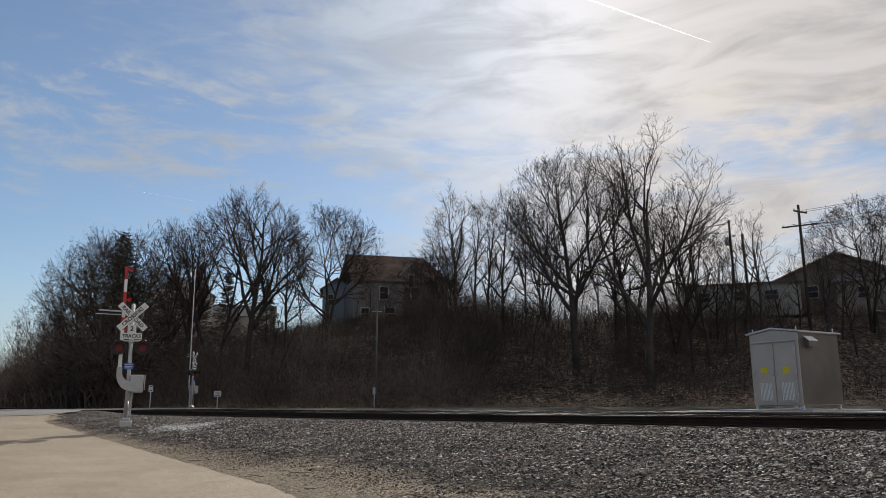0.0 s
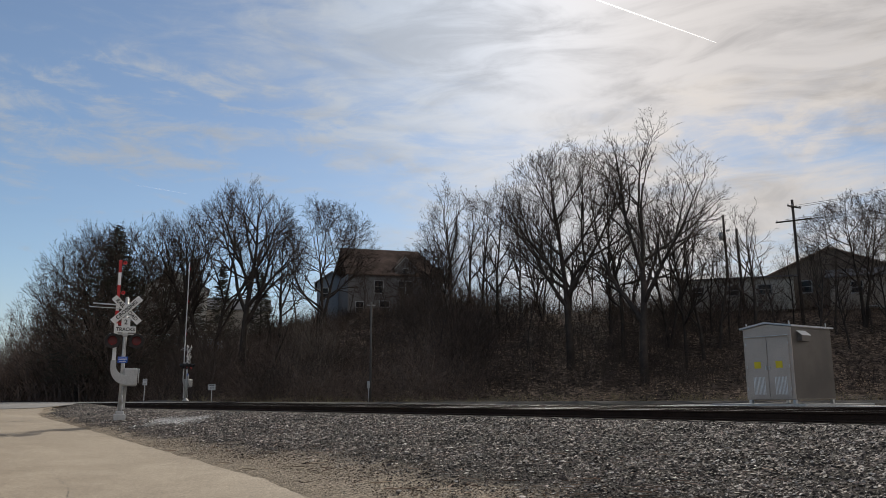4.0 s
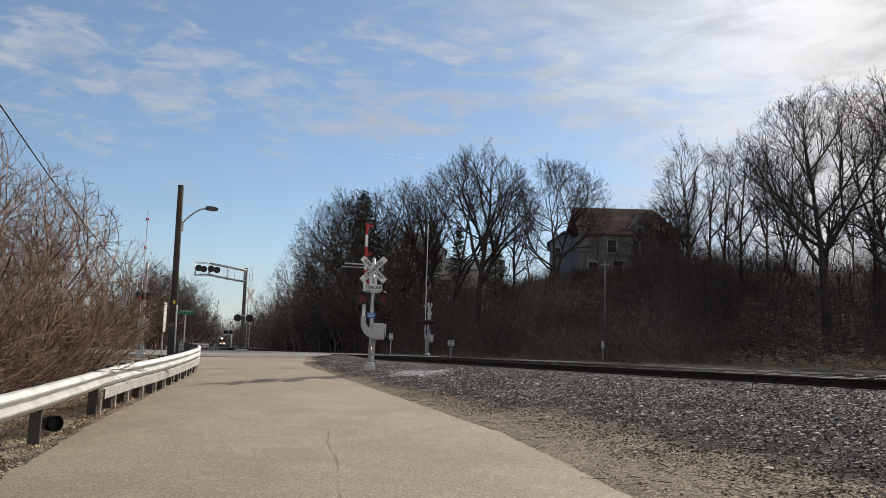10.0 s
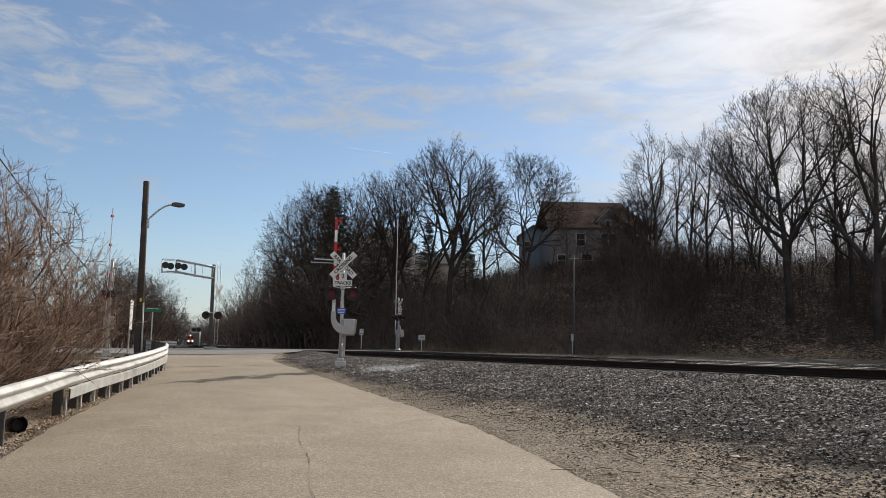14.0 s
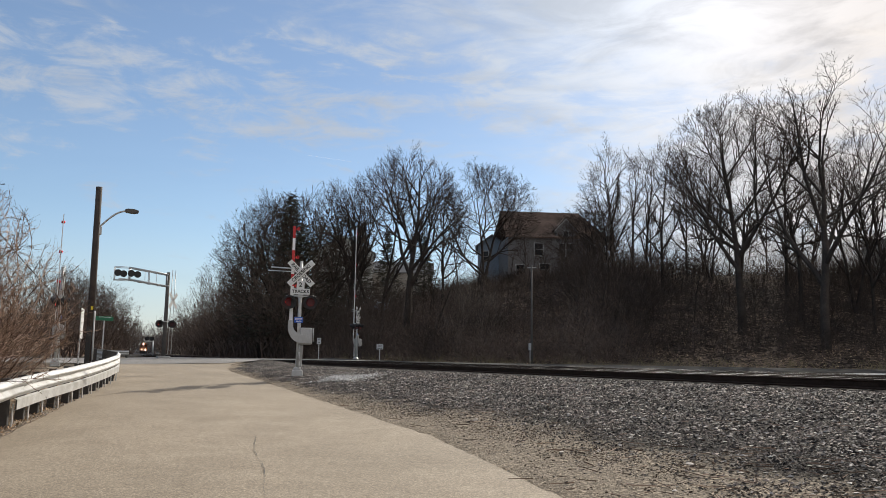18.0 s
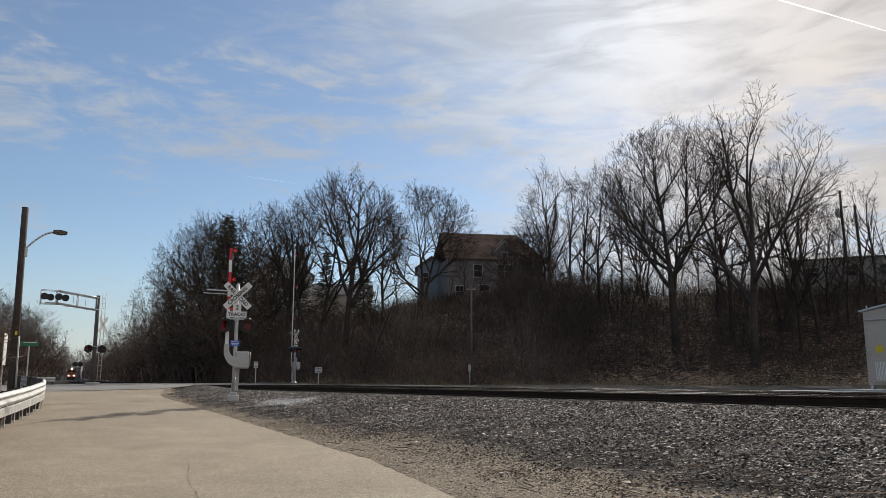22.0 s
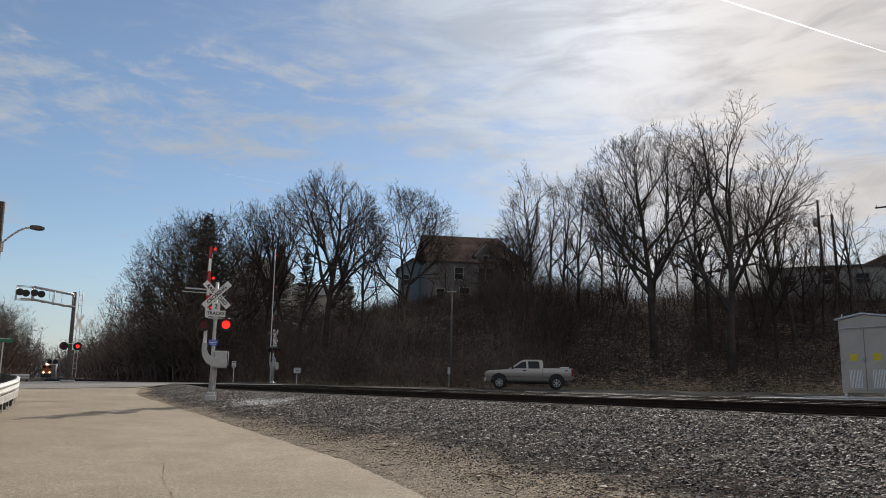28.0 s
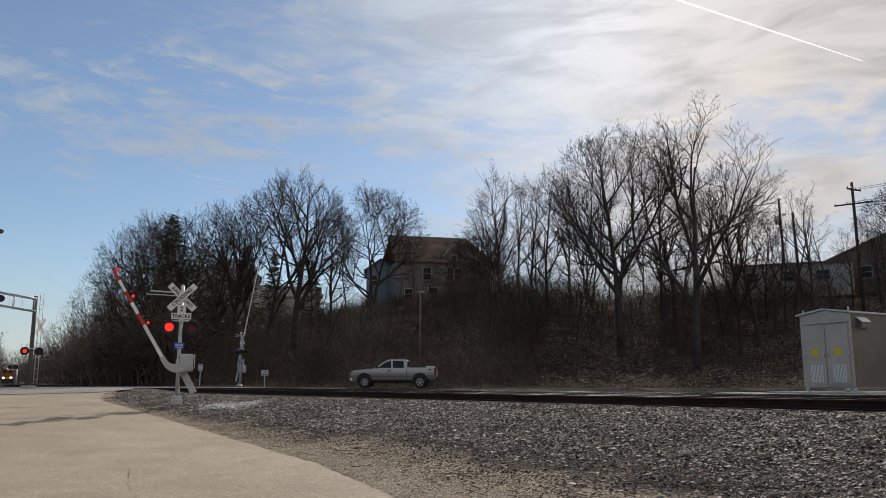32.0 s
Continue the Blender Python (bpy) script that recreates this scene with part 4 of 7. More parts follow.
def build_trees():
    tree_kind("fan", 11, "broad bare tree with limbs fanning from a short trunk", tall=15, fork=0.2, reach=0.36, crown=0.8, limbs=11, spread=38, girth=0.02, fan=0.05, trunk_on=0.8, counts=(7, 6, 5), wander=0.075)
    tree_kind("fan_b", 12, "bare tree with spreading forked limbs", tall=15, fork=0.18, reach=0.34, crown=0.82, limbs=8, spread=38, girth=0.017, fan=0.05, trunk_on=0.75, counts=(7, 6, 5), wander=0.08, stems=2)
    tree_kind("round", 13, "bare tree with a leaning forked trunk and round crown", tall=13, fork=0.2, reach=0.42, crown=0.76, limbs=9, spread=48, girth=0.018, fan=0.06, trunk_on=0.7, counts=(8, 7, 6), wander=0.1, stems=2)
    tree_kind("dome", 14, "large bare tree with a dense domed crown of fine twigs", tall=17, fork=0.2, reach=0.34, crown=0.78, limbs=13, spread=46, girth=0.018, fan=0.1, trunk_on=0.8, counts=(8, 8, 6), wander=0.06, lumps=0.05)
    tree_kind("sprawl", 15, "tall bare tree with an open irregular crown", tall=19, fork=0.24, reach=0.34, crown=0.8, limbs=10, spread=38, girth=0.016, fan=0.04, trunk_on=0.85, counts=(6, 6, 5), wander=0.09, lumps=0.25)
    tree_kind("oval", 16, "slender bare tree with an oval crown", tall=14, fork=0.2, reach=0.25, crown=0.82, limbs=13, spread=42, girth=0.012, fan=0.07, trunk_on=0.95, counts=(6, 5, 4), wander=0.09)
    tree_kind("slim", 17, "slim bare tree with thin upright twigs", tall=12, fork=0.2, reach=0.17, crown=0.8, limbs=11, spread=36, girth=0.011, fan=0.08, trunk_on=0.95, counts=(5, 4, 4), wander=0.1, twig=0.013)
    tree_kind("slim_b", 18, "slim bare sapling with few twigs", tall=10, fork=0.2, reach=0.18, crown=0.82, limbs=8, spread=38, girth=0.009, fan=0.06, trunk_on=0.95, counts=(4, 3, 3), wander=0.13, twig=0.013)
    tree_kind("ragged", 21, "ragged bare tree hung with tangled vines", tall=14, fork=0.25, reach=0.27, crown=0.75, limbs=11, spread=52, girth=0.014, fan=0.03, trunk_on=0.75, counts=(6, 6, 5), wander=0.2, droop=0.07, lumps=0.35)
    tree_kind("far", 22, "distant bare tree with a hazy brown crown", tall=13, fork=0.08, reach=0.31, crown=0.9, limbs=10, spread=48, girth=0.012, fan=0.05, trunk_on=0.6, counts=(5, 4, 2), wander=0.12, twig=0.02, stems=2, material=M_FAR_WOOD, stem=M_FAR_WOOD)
    tree_kind("shrub", 19, "tall many-stemmed leafless shrub behind the guardrail", "shrub", grower=colonise, tall=5.0, base=0.1, reach=0.4, dome=0.95, points=560, step=0.17, stems=6, wild=0.5, rise=0.05, girth=0.007, spray=3, twig=0.0042, material=M_SHRUB, stem=M_SHRUB_STEM, group="leafless shrubs", steep=0.15)
    tree_kind("shrub_b", 20, "tangled leafless shrub with arching twigs", "shrub", grower=colonise, tall=4.2, base=0.08, reach=0.52, dome=0.85, points=560, step=0.17, stems=7, wild=0.55, rise=-0.03, girth=0.006, spray=3, twig=0.0042, material=M_SHRUB, stem=M_SHRUB_STEM, group="leafless shrubs", steep=0.0)
    # az, distance, elevation of the top, kind, width: along the crest and on the slope
    rows = [
        (13.9, 74, 15.7, "fan", 1.0), (8.5, 77, 14.2, "round", 1.0), (16.0, 82, 14.2, "fan_b", 0.95), (18.1, 84, 13.2, "fan", 0.85), (20.0, 86, 12.7, "fan_b", 0.9),
        (11.3, 84, 14.0, "oval", 1.0), (21.6, 86, 12.4, "oval", 1.25), (23.0, 86, 11.6, "round", 0.9), (24.2, 88, 10.2, "fan_b", 0.9), (25.2, 92, 8.9, "far", 1.0),
        (0.6, 84, 12.6, "ragged", 1.0), (-1.0, 80, 16.0, "oval", 1.1), (-2.4, 82, 15.2, "slim", 1.1), (-4.4, 76, 16.0, "oval", 1.05), (-3.3, 80, 15.2, "slim", 1.1),
        (-6.0, 80, 14.9, "oval", 0.9), (-9.5, 66, 18.0, "dome", 1.1), (-12.4, 74, 16.2, "oval", 1.0), (-14.6, 64, 19.2, "sprawl", 1.22), (-16.4, 72, 15.0, "fan_b", 0.8),
        (-17.4, 68, 15.8, "oval", 0.9), (-18.6, 70, 13.6, "slim", 1.2), (-19.7, 72, 12.4, "slim", 1.2), (-22.0, 74, 13.4, "slim", 1.2), (-21.0, 78, 11.8, "slim_b", 1.2),
        (-23.3, 76, 11.2, "slim_b", 1.1), (-25.9, 74, 11.4, "slim", 1.1), (-26.9, 78, 10.8, "slim_b", 1.2), (-24.4, 80, 10.4, "slim", 1.1), (-28.6, 80, 13.0, "round", 1.0),
        (-32.5, 80, 14.1, "fan", 1.0), (1.9, 88, 11.0, "oval", 1.1), (0.2, 90, 11.6, "fan_b", 0.9), (2.9, 92, 9.8, "ragged", 1.0), (-0.6, 76, 11.8, "oval", 1.1), (-7.6, 78, 13.4, "fan_b", 0.8), (-13.2, 70, 14.4, "ragged", 1.0), (-19.2, 76, 11.6, "oval", 1.0), (-26.0, 82, 10.4, "oval", 1.0), (-29.8, 78, 10.6, "oval", 1.0), (-27.6, 74, 9.6, "slim", 1.2), (22.6, 90, 11.0, "fan_b", 0.9), (25.9, 100, 8.0, "far", 1.0), (26.9, 112, 6.4, "far", 1.0), (27.9, 125, 4.9, "far", 1.0), (29.0, 140, 3.9, "far", 1.0),
        (24.6, 94, 8.6, "far", 1.0), (26.4, 104, 7.3, "far", 1.0), (27.6, 118, 5.4, "far", 1.0), (28.5, 132, 4.4, "far", 1.0), (29.4, 150, 3.6, "far", 1.0),
        (30.2, 175, 2.9, "far", 1.0), (30.8, 210, 2.4, "far", 1.2), (31.2, 270, 1.6, "far", 1.3), (32.6, 300, 1.8, "far", 1.3), (33.0, 220, 2.2, "far", 1.3),
        (33.6, 150, 3.3, "far", 1.2), (34.2, 115, 3.9, "far", 1.1), (35.0, 90, 4.5, "ragged", 1.0), (35.3, 78, 5.2, "far", 1.3), (34.6, 88, 4.9, "far", 1.3), (34.1, 98, 4.4, "far", 1.3), (33.7, 110, 3.8, "far", 1.3), (33.3, 128, 3.1, "far", 1.3), (32.9, 150, 2.5, "far", 1.3), (35.8, 84, 5.0, "far", 1.2), (36.0, 75, 5.1, "round", 0.9), (36.8, 62, 4.9, "far", 1.2), (37.8, 58, 5.0, "far", 1.2),
    ]
    rng = random.Random(8)
    for az, d, el, key, wide in rows:
        x, y = polar(az, d)
        tall = EYE[2] + d * math.tan(radians(el)) - ground_z(x, y)
        own = random.Random(int(az * 10) + 977)
        plant(key, x, y, tall, own.uniform(0, 6.28), own.uniform(-0.02, 0.02), wide)
    for az, d, tall, key in ((1.2, 90, 9.5, "ragged"), (4.4, 88, 5.0, "slim_b"), (6.4, 90, 6.0, "slim_b"), (-0.3, 92, 9.5, "ragged"), (2.6, 86, 7.5, "ragged"), (5.4, 84, 6.5, "slim"), (0.6, 84, 8.0, "ragged"), (3.8, 82, 5.0, "ragged"), (-1.2, 80, 7.5, "ragged")):
        x, y = polar(az, d)
        plant(key, x, y, tall, rng.uniform(0, 6.28), rng.uniform(-0.1, 0.1), 1.1)
    # trees added out of view behind the standpoint, to cut low sky light
    for k in range(9):
        x, y = polar(110 + 18 * k, rng.uniform(42, 60))
        plant("far", x, y, rng.uniform(10, 14), rng.uniform(0, 6.28), 0.0, 1.2)
    # tall shrubs behind the guardrail
    for az, d, el, key in ((48.5, 13.5, 15.5, "shrub"), (46.6, 15.0, 12.2, "shrub"), (45.0, 17.0, 11.8, "shrub_b"), (43.6, 16.0, 12.0, "shrub"), (43.4, 18.5, 10.8, "shrub_b"), (42.6, 18.5, 10.4, "shrub"),
                           (42.8, 20.0, 9.2, "shrub_b"), (48.6, 14.0, 10.0, "shrub_b"), (46.6, 15.0, 9.0, "shrub_b"), (44.6, 18.0, 8.0, "shrub_b"),
                           (43.4, 20.5, 7.0, "shrub_b"), (50.0, 12.0, 14.5, "shrub")):
        x, y = polar(az, d)
        tall = EYE[2] + d * math.tan(radians(el)) - ground_z(x, y)
        plant(key, x, y, tall, rng.uniform(0, 6.28), rng.uniform(-0.08, 0.08), 1.0)
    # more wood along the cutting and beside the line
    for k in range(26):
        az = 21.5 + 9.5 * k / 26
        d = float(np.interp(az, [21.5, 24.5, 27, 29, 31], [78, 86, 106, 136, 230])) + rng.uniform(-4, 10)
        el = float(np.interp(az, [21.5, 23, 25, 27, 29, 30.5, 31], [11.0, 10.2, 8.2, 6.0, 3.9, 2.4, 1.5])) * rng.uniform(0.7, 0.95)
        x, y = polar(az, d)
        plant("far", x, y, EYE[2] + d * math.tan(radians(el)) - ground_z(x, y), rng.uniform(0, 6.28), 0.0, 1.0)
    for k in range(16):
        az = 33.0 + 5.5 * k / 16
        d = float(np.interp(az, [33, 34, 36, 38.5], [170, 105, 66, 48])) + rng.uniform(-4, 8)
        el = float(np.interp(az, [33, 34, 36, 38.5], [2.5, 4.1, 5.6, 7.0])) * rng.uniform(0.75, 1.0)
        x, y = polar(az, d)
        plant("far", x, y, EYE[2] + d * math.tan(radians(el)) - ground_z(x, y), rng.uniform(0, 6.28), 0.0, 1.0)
    # a second rank on the hilltop
    for az, d, el, key in ((-3.6, 100, 11.2, "oval"), (-7.2, 99, 11.8, "fan_b"), (-11.2, 98, 12.4, "oval"), (-13.8, 96, 13.2, "fan_b"), (-16.8, 96, 13.0, "oval"), (10.2, 100, 11.0, "slim"), (19.4, 98, 10.8, "oval"), (22.4, 96, 9.8, "oval")):
        x, y = polar(az, d)
        plant(key, x, y, EYE[2] + d * math.tan(radians(el)) - ground_z(x, y), rng.uniform(0, 6.28), 0.0, 1.0)
    # saplings over the slope
    for _ in range(44):
        az = rng.uniform(-34, 24)
        x, y = polar(az, rng.uniform(64, 88))
        if foot_distance(np.array([x]), np.array([y]))[0] < 3:
            continue
        if 0.0 < az < 8.5 and rng.random() < 0.5:
            continue
        plant(rng.choice(("slim_b", "slim_b", "slim_b", "slim")), x, y, rng.uniform(4, 8.5), rng.uniform(0, 6.28), rng.uniform(-0.12, 0.12), rng.uniform(0.8, 1.2))


def thicket(name, spots, tall, stems, material, label, seed, thick=0.012, lean=0.5, twigs=3, flat=True):
    """Tangled leafless stems over many spots (x, y): one object."""
    rng = np.random.default_rng(seed)
    spots = np.asarray(spots)
    k = len(spots) * stems
    base = np.repeat(spots, stems, 0) + rng.normal(0, 0.35, (k, 2))
    p = np.column_stack([base, height(base[:, 0], base[:, 1]) - 0.05])
    t = np.repeat(rng.uniform(tall[0], tall[1], len(spots)), stems) * rng.uniform(0.5, 1.0, k)
    d = np.column_stack([rng.normal(0, lean, (k, 2)), np.ones(k)])
    d /= np.linalg.norm(d, axis=1, keepdims=True)
    stems_rows, twig_rows = [], []
    r = thick * rng.uniform(0.6, 1.4, k)
    for j in range(3):
        q = p + d * (t / 3)[:, None]
        stems_rows.append(np.column_stack([p, q, r, r * 0.75]))
        for _ in range(twigs if j else 1):
            e = d + rng.normal(0, 0.75, (k, 3)) + np.array((0, 0, 0.15))
            e /= np.linalg.norm(e, axis=1, keepdims=True)
            length = t * rng.uniform(0.12, 0.36, k)
            o = p + (q - p) * rng.uniform(0.2, 1, (k, 1))
            mid = o + e * (length * 0.5)[:, None]
            twig_rows.append(np.column_stack([o, mid, r * 0.55, r * 0.45]))
            e = e + rng.normal(0, 0.35, (k, 3))
            twig_rows.append(np.column_stack([mid, mid + e * (length * 0.5)[:, None], r * 0.45, r * 0.25]))
        p, r = q, r * 0.75
        d = d + rng.normal(0, 0.3, (k, 3)) + np.array((0, 0, -0.06 * j))
        d /= np.linalg.norm(d, axis=1, keepdims=True)
    if flat:
        twig_rows += stems_rows[1:]
        stems_rows = stems_rows[:1]
    me = twig_mesh(name, np.concatenate(stems_rows), np.concatenate(twig_rows), material, rng)
    return tagged(new(name, me), label, "brush", kind="stuff")


def conifer(az, d, el, seed, spread=0.27):
    """A dark evergreen: trunk and whorls of drooping needle sprays."""
    rng = np.random.default_rng(seed)
    x, y = polar(az, d)
    tall = EYE[2] + d * math.tan(radians(el)) - ground_z(x, y)
    ob = thing("evergreen_tree", pose(x, y, ground_z(x, y) - 0.1), "dark green conifer with a pointed top among bare trees", "tree")
    part("trunk", rod(B(), (0, 0, 0), (0, 0, tall * 0.97), tall * 0.015, 0.02, 8), M_BARK, ob)
    rows = []
    lump = rng.uniform(0.75, 1.15, 12)
    for z in np.arange(tall * 0.08, tall * 0.99, 0.16):
        for k in range(9):
            a = rng.uniform(0, 6.283)
            reach = ((tall - z) * spread + 0.2) * lump[int(a * 1.9) % 12] * rng.uniform(0.7, 1.1)
            o = np.array((0, 0, z + rng.normal(0, 0.2)))
            e = o + np.array((math.cos(a), math.sin(a), rng.uniform(-0.1, 0.5))) * reach
            for j in range(9):
                f = o + (e - o) * rng.uniform(0.25, 1) ** 0.7
                g = f + np.array((rng.normal(0, 0.3), rng.normal(0, 0.3), rng.uniform(-0.25, 0.2))) * (0.5 + reach * 0.2)
                rows.append((*f, *g, 0.042, 0.014))
    a = np.array(rows)
    v, f = ribbons(a[:, :3], a[:, 3:6], a[:, 6], a[:, 7], rng)
    quick("crown", v.tolist(), f.tolist(), M_PINE, ob)


def vine_clad_trunk(az, d, el, seed):
    """A dead leaning trunk wrapped from top to foot in hanging vines."""
    rng = np.random.default_rng(seed)
    x, y = polar(az, d)
    tall = EYE[2] + d * math.tan(radians(el)) - ground_z(x, y)
    ob = thing("vine_clad_tree", pose(x, y, ground_z(x, y) - 0.1, 0, 4, 0), "leaning dead trunk wrapped in dark hanging vines", "tree")
    line = [Vector((0.25 * math.sin(z * 0.8), 0.1 * math.cos(z), z)) for z in np.linspace(0, tall * 0.97, 14)]
    bm = B()
    for i, (a, b) in enumerate(zip(line, line[1:])):
        rod(bm, a, b, 0.2 * (1 - 0.05 * i), 0.2 * (1 - 0.05 * (i + 1)), 8)
    part("trunk", bm, M_BARK, ob)
    rows = []
    for _ in range(650):
        c = line[int(5 + 9 * rng.random())]
        wide = 0.42 * (0.4 + 0.6 * math.sin(math.pi * min(c.z / tall, 0.98)))
        p = np.array(c) + np.array((rng.normal(0, wide * 0.7), rng.normal(0, wide * 0.7), rng.uniform(-0.4, 0.6)))
        q = p + np.array((rng.normal(0, 0.25), rng.normal(0, 0.25), -rng.uniform(0.3, 1.3)))
        rows.append((*p, *q, 0.012, 0.006))
    a = np.array(rows)
    v, f = ribbons(a[:, :3], a[:, 3:6], a[:, 6], a[:, 7], rng)
    quick("vines", v.tolist(), f.tolist(), M_TWIG, ob)


def build_brush():
    vine_clad_trunk(-0.7, 78, 13.0, 71)
    conifer(22.45, 84, 11.6, 51, 0.42)
    conifer(12.7, 102, 8.8, 52)
    conifer(17.3, 100, 9.6, 53)
    conifer(15.4, 100, 9.2, 54)
    conifer(19.2, 100, 9.2, 56)
    rng = np.random.default_rng(4)
    # hillside: rows of spots from the foot up
    def on_hill(count, az0, az1, f0, f1, gap=False):
        out = []
        while len(out) < count:
            az = rng.uniform(az0, az1, 4000)
            d = rng.uniform(50, 190, 4000)
            x, y = -np.sin(np.radians(az)) * d, np.cos(np.radians(az)) * d
            f = foot_distance(x, y)
            ok = (f > f0) & (f < f1) & (rng.random(4000) < 60 / d) & ~(gap & (az > -1) & (az < 19.4) & (f > 10))
            out += list(zip(x[ok], y[ok]))
        return np.array(out[:count])
    thicket("hillside_wood", on_hill(750, 15, 31.7, 1, 46, True), (4.0, 8.5), 6, M_TWIG, "dense brown leafless wood on the hillside along the railway", 20, 0.015, 0.35, 4)
    thicket("cutting_wood", on_hill(800, 21.5, 31.0, -1.5, 24), (2.5, 7.0), 6, M_TWIG, "brown leafless wood at the edge of the railway cutting", 29, 0.02, 0.4, 4)
    thicket("crest_brush", on_hill(420, -34, 14, 22, 44, True), (0.8, 2.0), 6, M_BRUSH, "dark leafless brush along the top of the hill", 27, 0.02, 0.5, 2)
    thicket("understorey", on_hill(620, -34, 14, 12, 40, True), (3.0, 6.5), 3, M_BRUSH, "thin dark understorey stems between the trees", 28, 0.012, 0.25, 4)
    thicket("hillside_brush", on_hill(1400, -4, 31, 0.5, 30, True), (1.0, 4.4), 6, M_BRUSH, "dense dark brown leafless brush on the hillside", 21, 0.02, 0.85, 3)
    thicket("hillside_scrub", on_hill(900, -35, -3, 2.0, 30), (0.8, 2.4), 5, M_BRUSH, "thin brown scrub among leaf litter on the hillside", 22, 0.016, 0.5, 2)
    thicket("crest_scrub", on_hill(1300, -1.5, 19.6, 8, 32), (0.8, 2.2), 6, M_BRUSH, "low brown scrub along the top of the hill", 30, 0.016, 0.5, 2)
    thicket("garden_hedge", on_hill(170, 1.0, 7.6, 13, 30), (1.0, 2.3), 7, M_BRUSH, "brown leafless brush below the house", 43, 0.018, 0.5, 3)
    thicket("crest_thicket", np.concatenate([on_hill(130, -24, -15.5, 18, 40), on_hill(120, -7.5, -1.0, 18, 40)]), (2.2, 5.0), 6, M_TWIG, "dark tangled saplings along the crest of the hill", 45, 0.016, 0.4, 5)
    thicket("pale_vines", on_hill(90, 7.6, 10.6, 3, 16), (2.5, 5.5), 6, M_VINE, "pale dry vines and stems on the slope", 48, 0.014, 0.3, 4)
    thicket("mound_brush", on_hill(420, 2.0, 13.0, 6, 24), (1.0, 2.6), 6, M_BRUSH, "dark brown brush over the slope below the house", 49, 0.014, 0.7, 3)
    thicket("trunk_thicket", on_hill(130, -17.5, -12.0, 4, 26), (2.0, 5.0), 6, M_TWIG, "dense dark saplings among the tallest trunks", 50, 0.014, 0.3, 5)
    thicket("gap_thicket", on_hill(150, 8.4, 12.4, 16, 34), (1.8, 3.8), 6, M_TWIG, "dark leafless saplings beside the blue house", 52, 0.012, 0.45, 4)
    thicket("cutting_edge_wood", on_hill(380, 27.0, 31.0, -1.5, 18), (3.0, 6.0), 6, M_TWIG, "dense brown leafless wood where the railway leaves the hill", 53, 0.026, 0.4, 4)
    thicket("house_thicket", on_hill(210, -0.8, 2.8, 14, 30), (3.0, 6.0), 6, M_TWIG, "dark leafless saplings before the hilltop house", 46, 0.011, 0.4, 5)
    thicket("garden_thicket", on_hill(160, 9.0, 20.5, 14, 30), (1.2, 2.8), 6, M_TWIG, "dark leafless saplings below the hilltop gardens", 47, 0.011, 0.45, 4)
    thicket("slope_thicket", on_hill(300, -22, -2, 3, 24), (2.0, 5.5), 4, M_TWIG, "dark leafless saplings and undergrowth between the trees", 44, 0.014, 0.35, 5)
    thicket("vine_tangle", on_hill(130, -3.5, 1.6, 4, 24), (3.0, 7.0), 7, M_BRUSH, "tall dark tangle of vines and saplings beside the house", 31, 0.02, 0.35, 4)
    thicket("foot_brush", on_hill(520, -2, 31, -0.5, 5), (1.0, 2.6), 7, M_BRUSH, "low brown brush along the foot of the hill", 23, 0.018, 0.8, 2)
    # woods on both sides of the line, far down the valley
    q = rng.uniform(105, 460, 1100)
    spots = [xy(v, 13.7 + float(shift(v)) + 9.5 + 34 * rng.random() ** 1.5) for v in q]
    thicket("valley_wood", spots, (4.5, 9.5), 5, M_BRUSH, "brown leafless wood on the far side of the railway", 41, 0.07, 0.35, 2)
    q = rng.uniform(92, 430, 900)
    spots = [xy(v, 13.7 + float(shift(v)) - 8.5 - 24 * rng.random() ** 1.3) for v in q]
    thicket("lineside_wood", spots, (4.0, 9.0), 5, M_SHRUB, "brown leafless wood on the near side of the railway", 42, 0.06, 0.35, 2)
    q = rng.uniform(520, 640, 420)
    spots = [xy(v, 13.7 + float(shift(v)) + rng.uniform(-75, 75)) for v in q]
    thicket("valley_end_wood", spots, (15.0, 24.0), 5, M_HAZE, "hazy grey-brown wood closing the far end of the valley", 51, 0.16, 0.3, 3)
    # shrubs behind the guardrail
    spots = []
    while len(spots) < 480:
        s, n = rng.uniform(4, 33), rng.uniform(-9, 3.0)
        gap = left_edge(s) - n
        if 3.3 + 0.03 * s + 0.7 * (s > 18) < gap < 9 and 8 < s < 27 - 0.9 * max(0, 6 - gap):
            q = xy(s, n)
            if math.degrees(math.atan2(-q[0], q[1])) > (38.9 if s < 17 else 40.2):
                spots.append(q)
    thicket("roadside_shrubs", spots, (1.0, 2.6), 8, M_SHRUB, "tall tangled reddish-brown leafless shrubs behind the guardrail", 24, 0.008, 0.6, 5, True)
    spots = [xy(q, rng.uniform(-14, 4 if q > 70 else -4)) for q in rng.uniform(44, 120, 420)]
    spots = [p + W * float(shift(p @ U)) for p in spots]
    thicket("trackside_brush", spots, (3.0, 7.5), 6, M_SHRUB, "brown leafless brush along the railway", 25, 0.03, 0.4, 3)
    # dry grass at the foot of the hill
    spots = []
    while len(spots) < 260:
        x, y = polar(rng.uniform(-30, 20), rng.uniform(56, 66))
        if -2.2 < foot_distance(np.array([x]), np.array([y]))[0] < 0.8:
            spots.append((x, y))
    thicket("dry_grass", spots, (0.3, 1.0), 6, M_GRASS, "tufts of dry yellow grass at the foot of the hill", 26, 0.012, 0.4, 1)


# ---- crossing signals ----
MOVES = {}


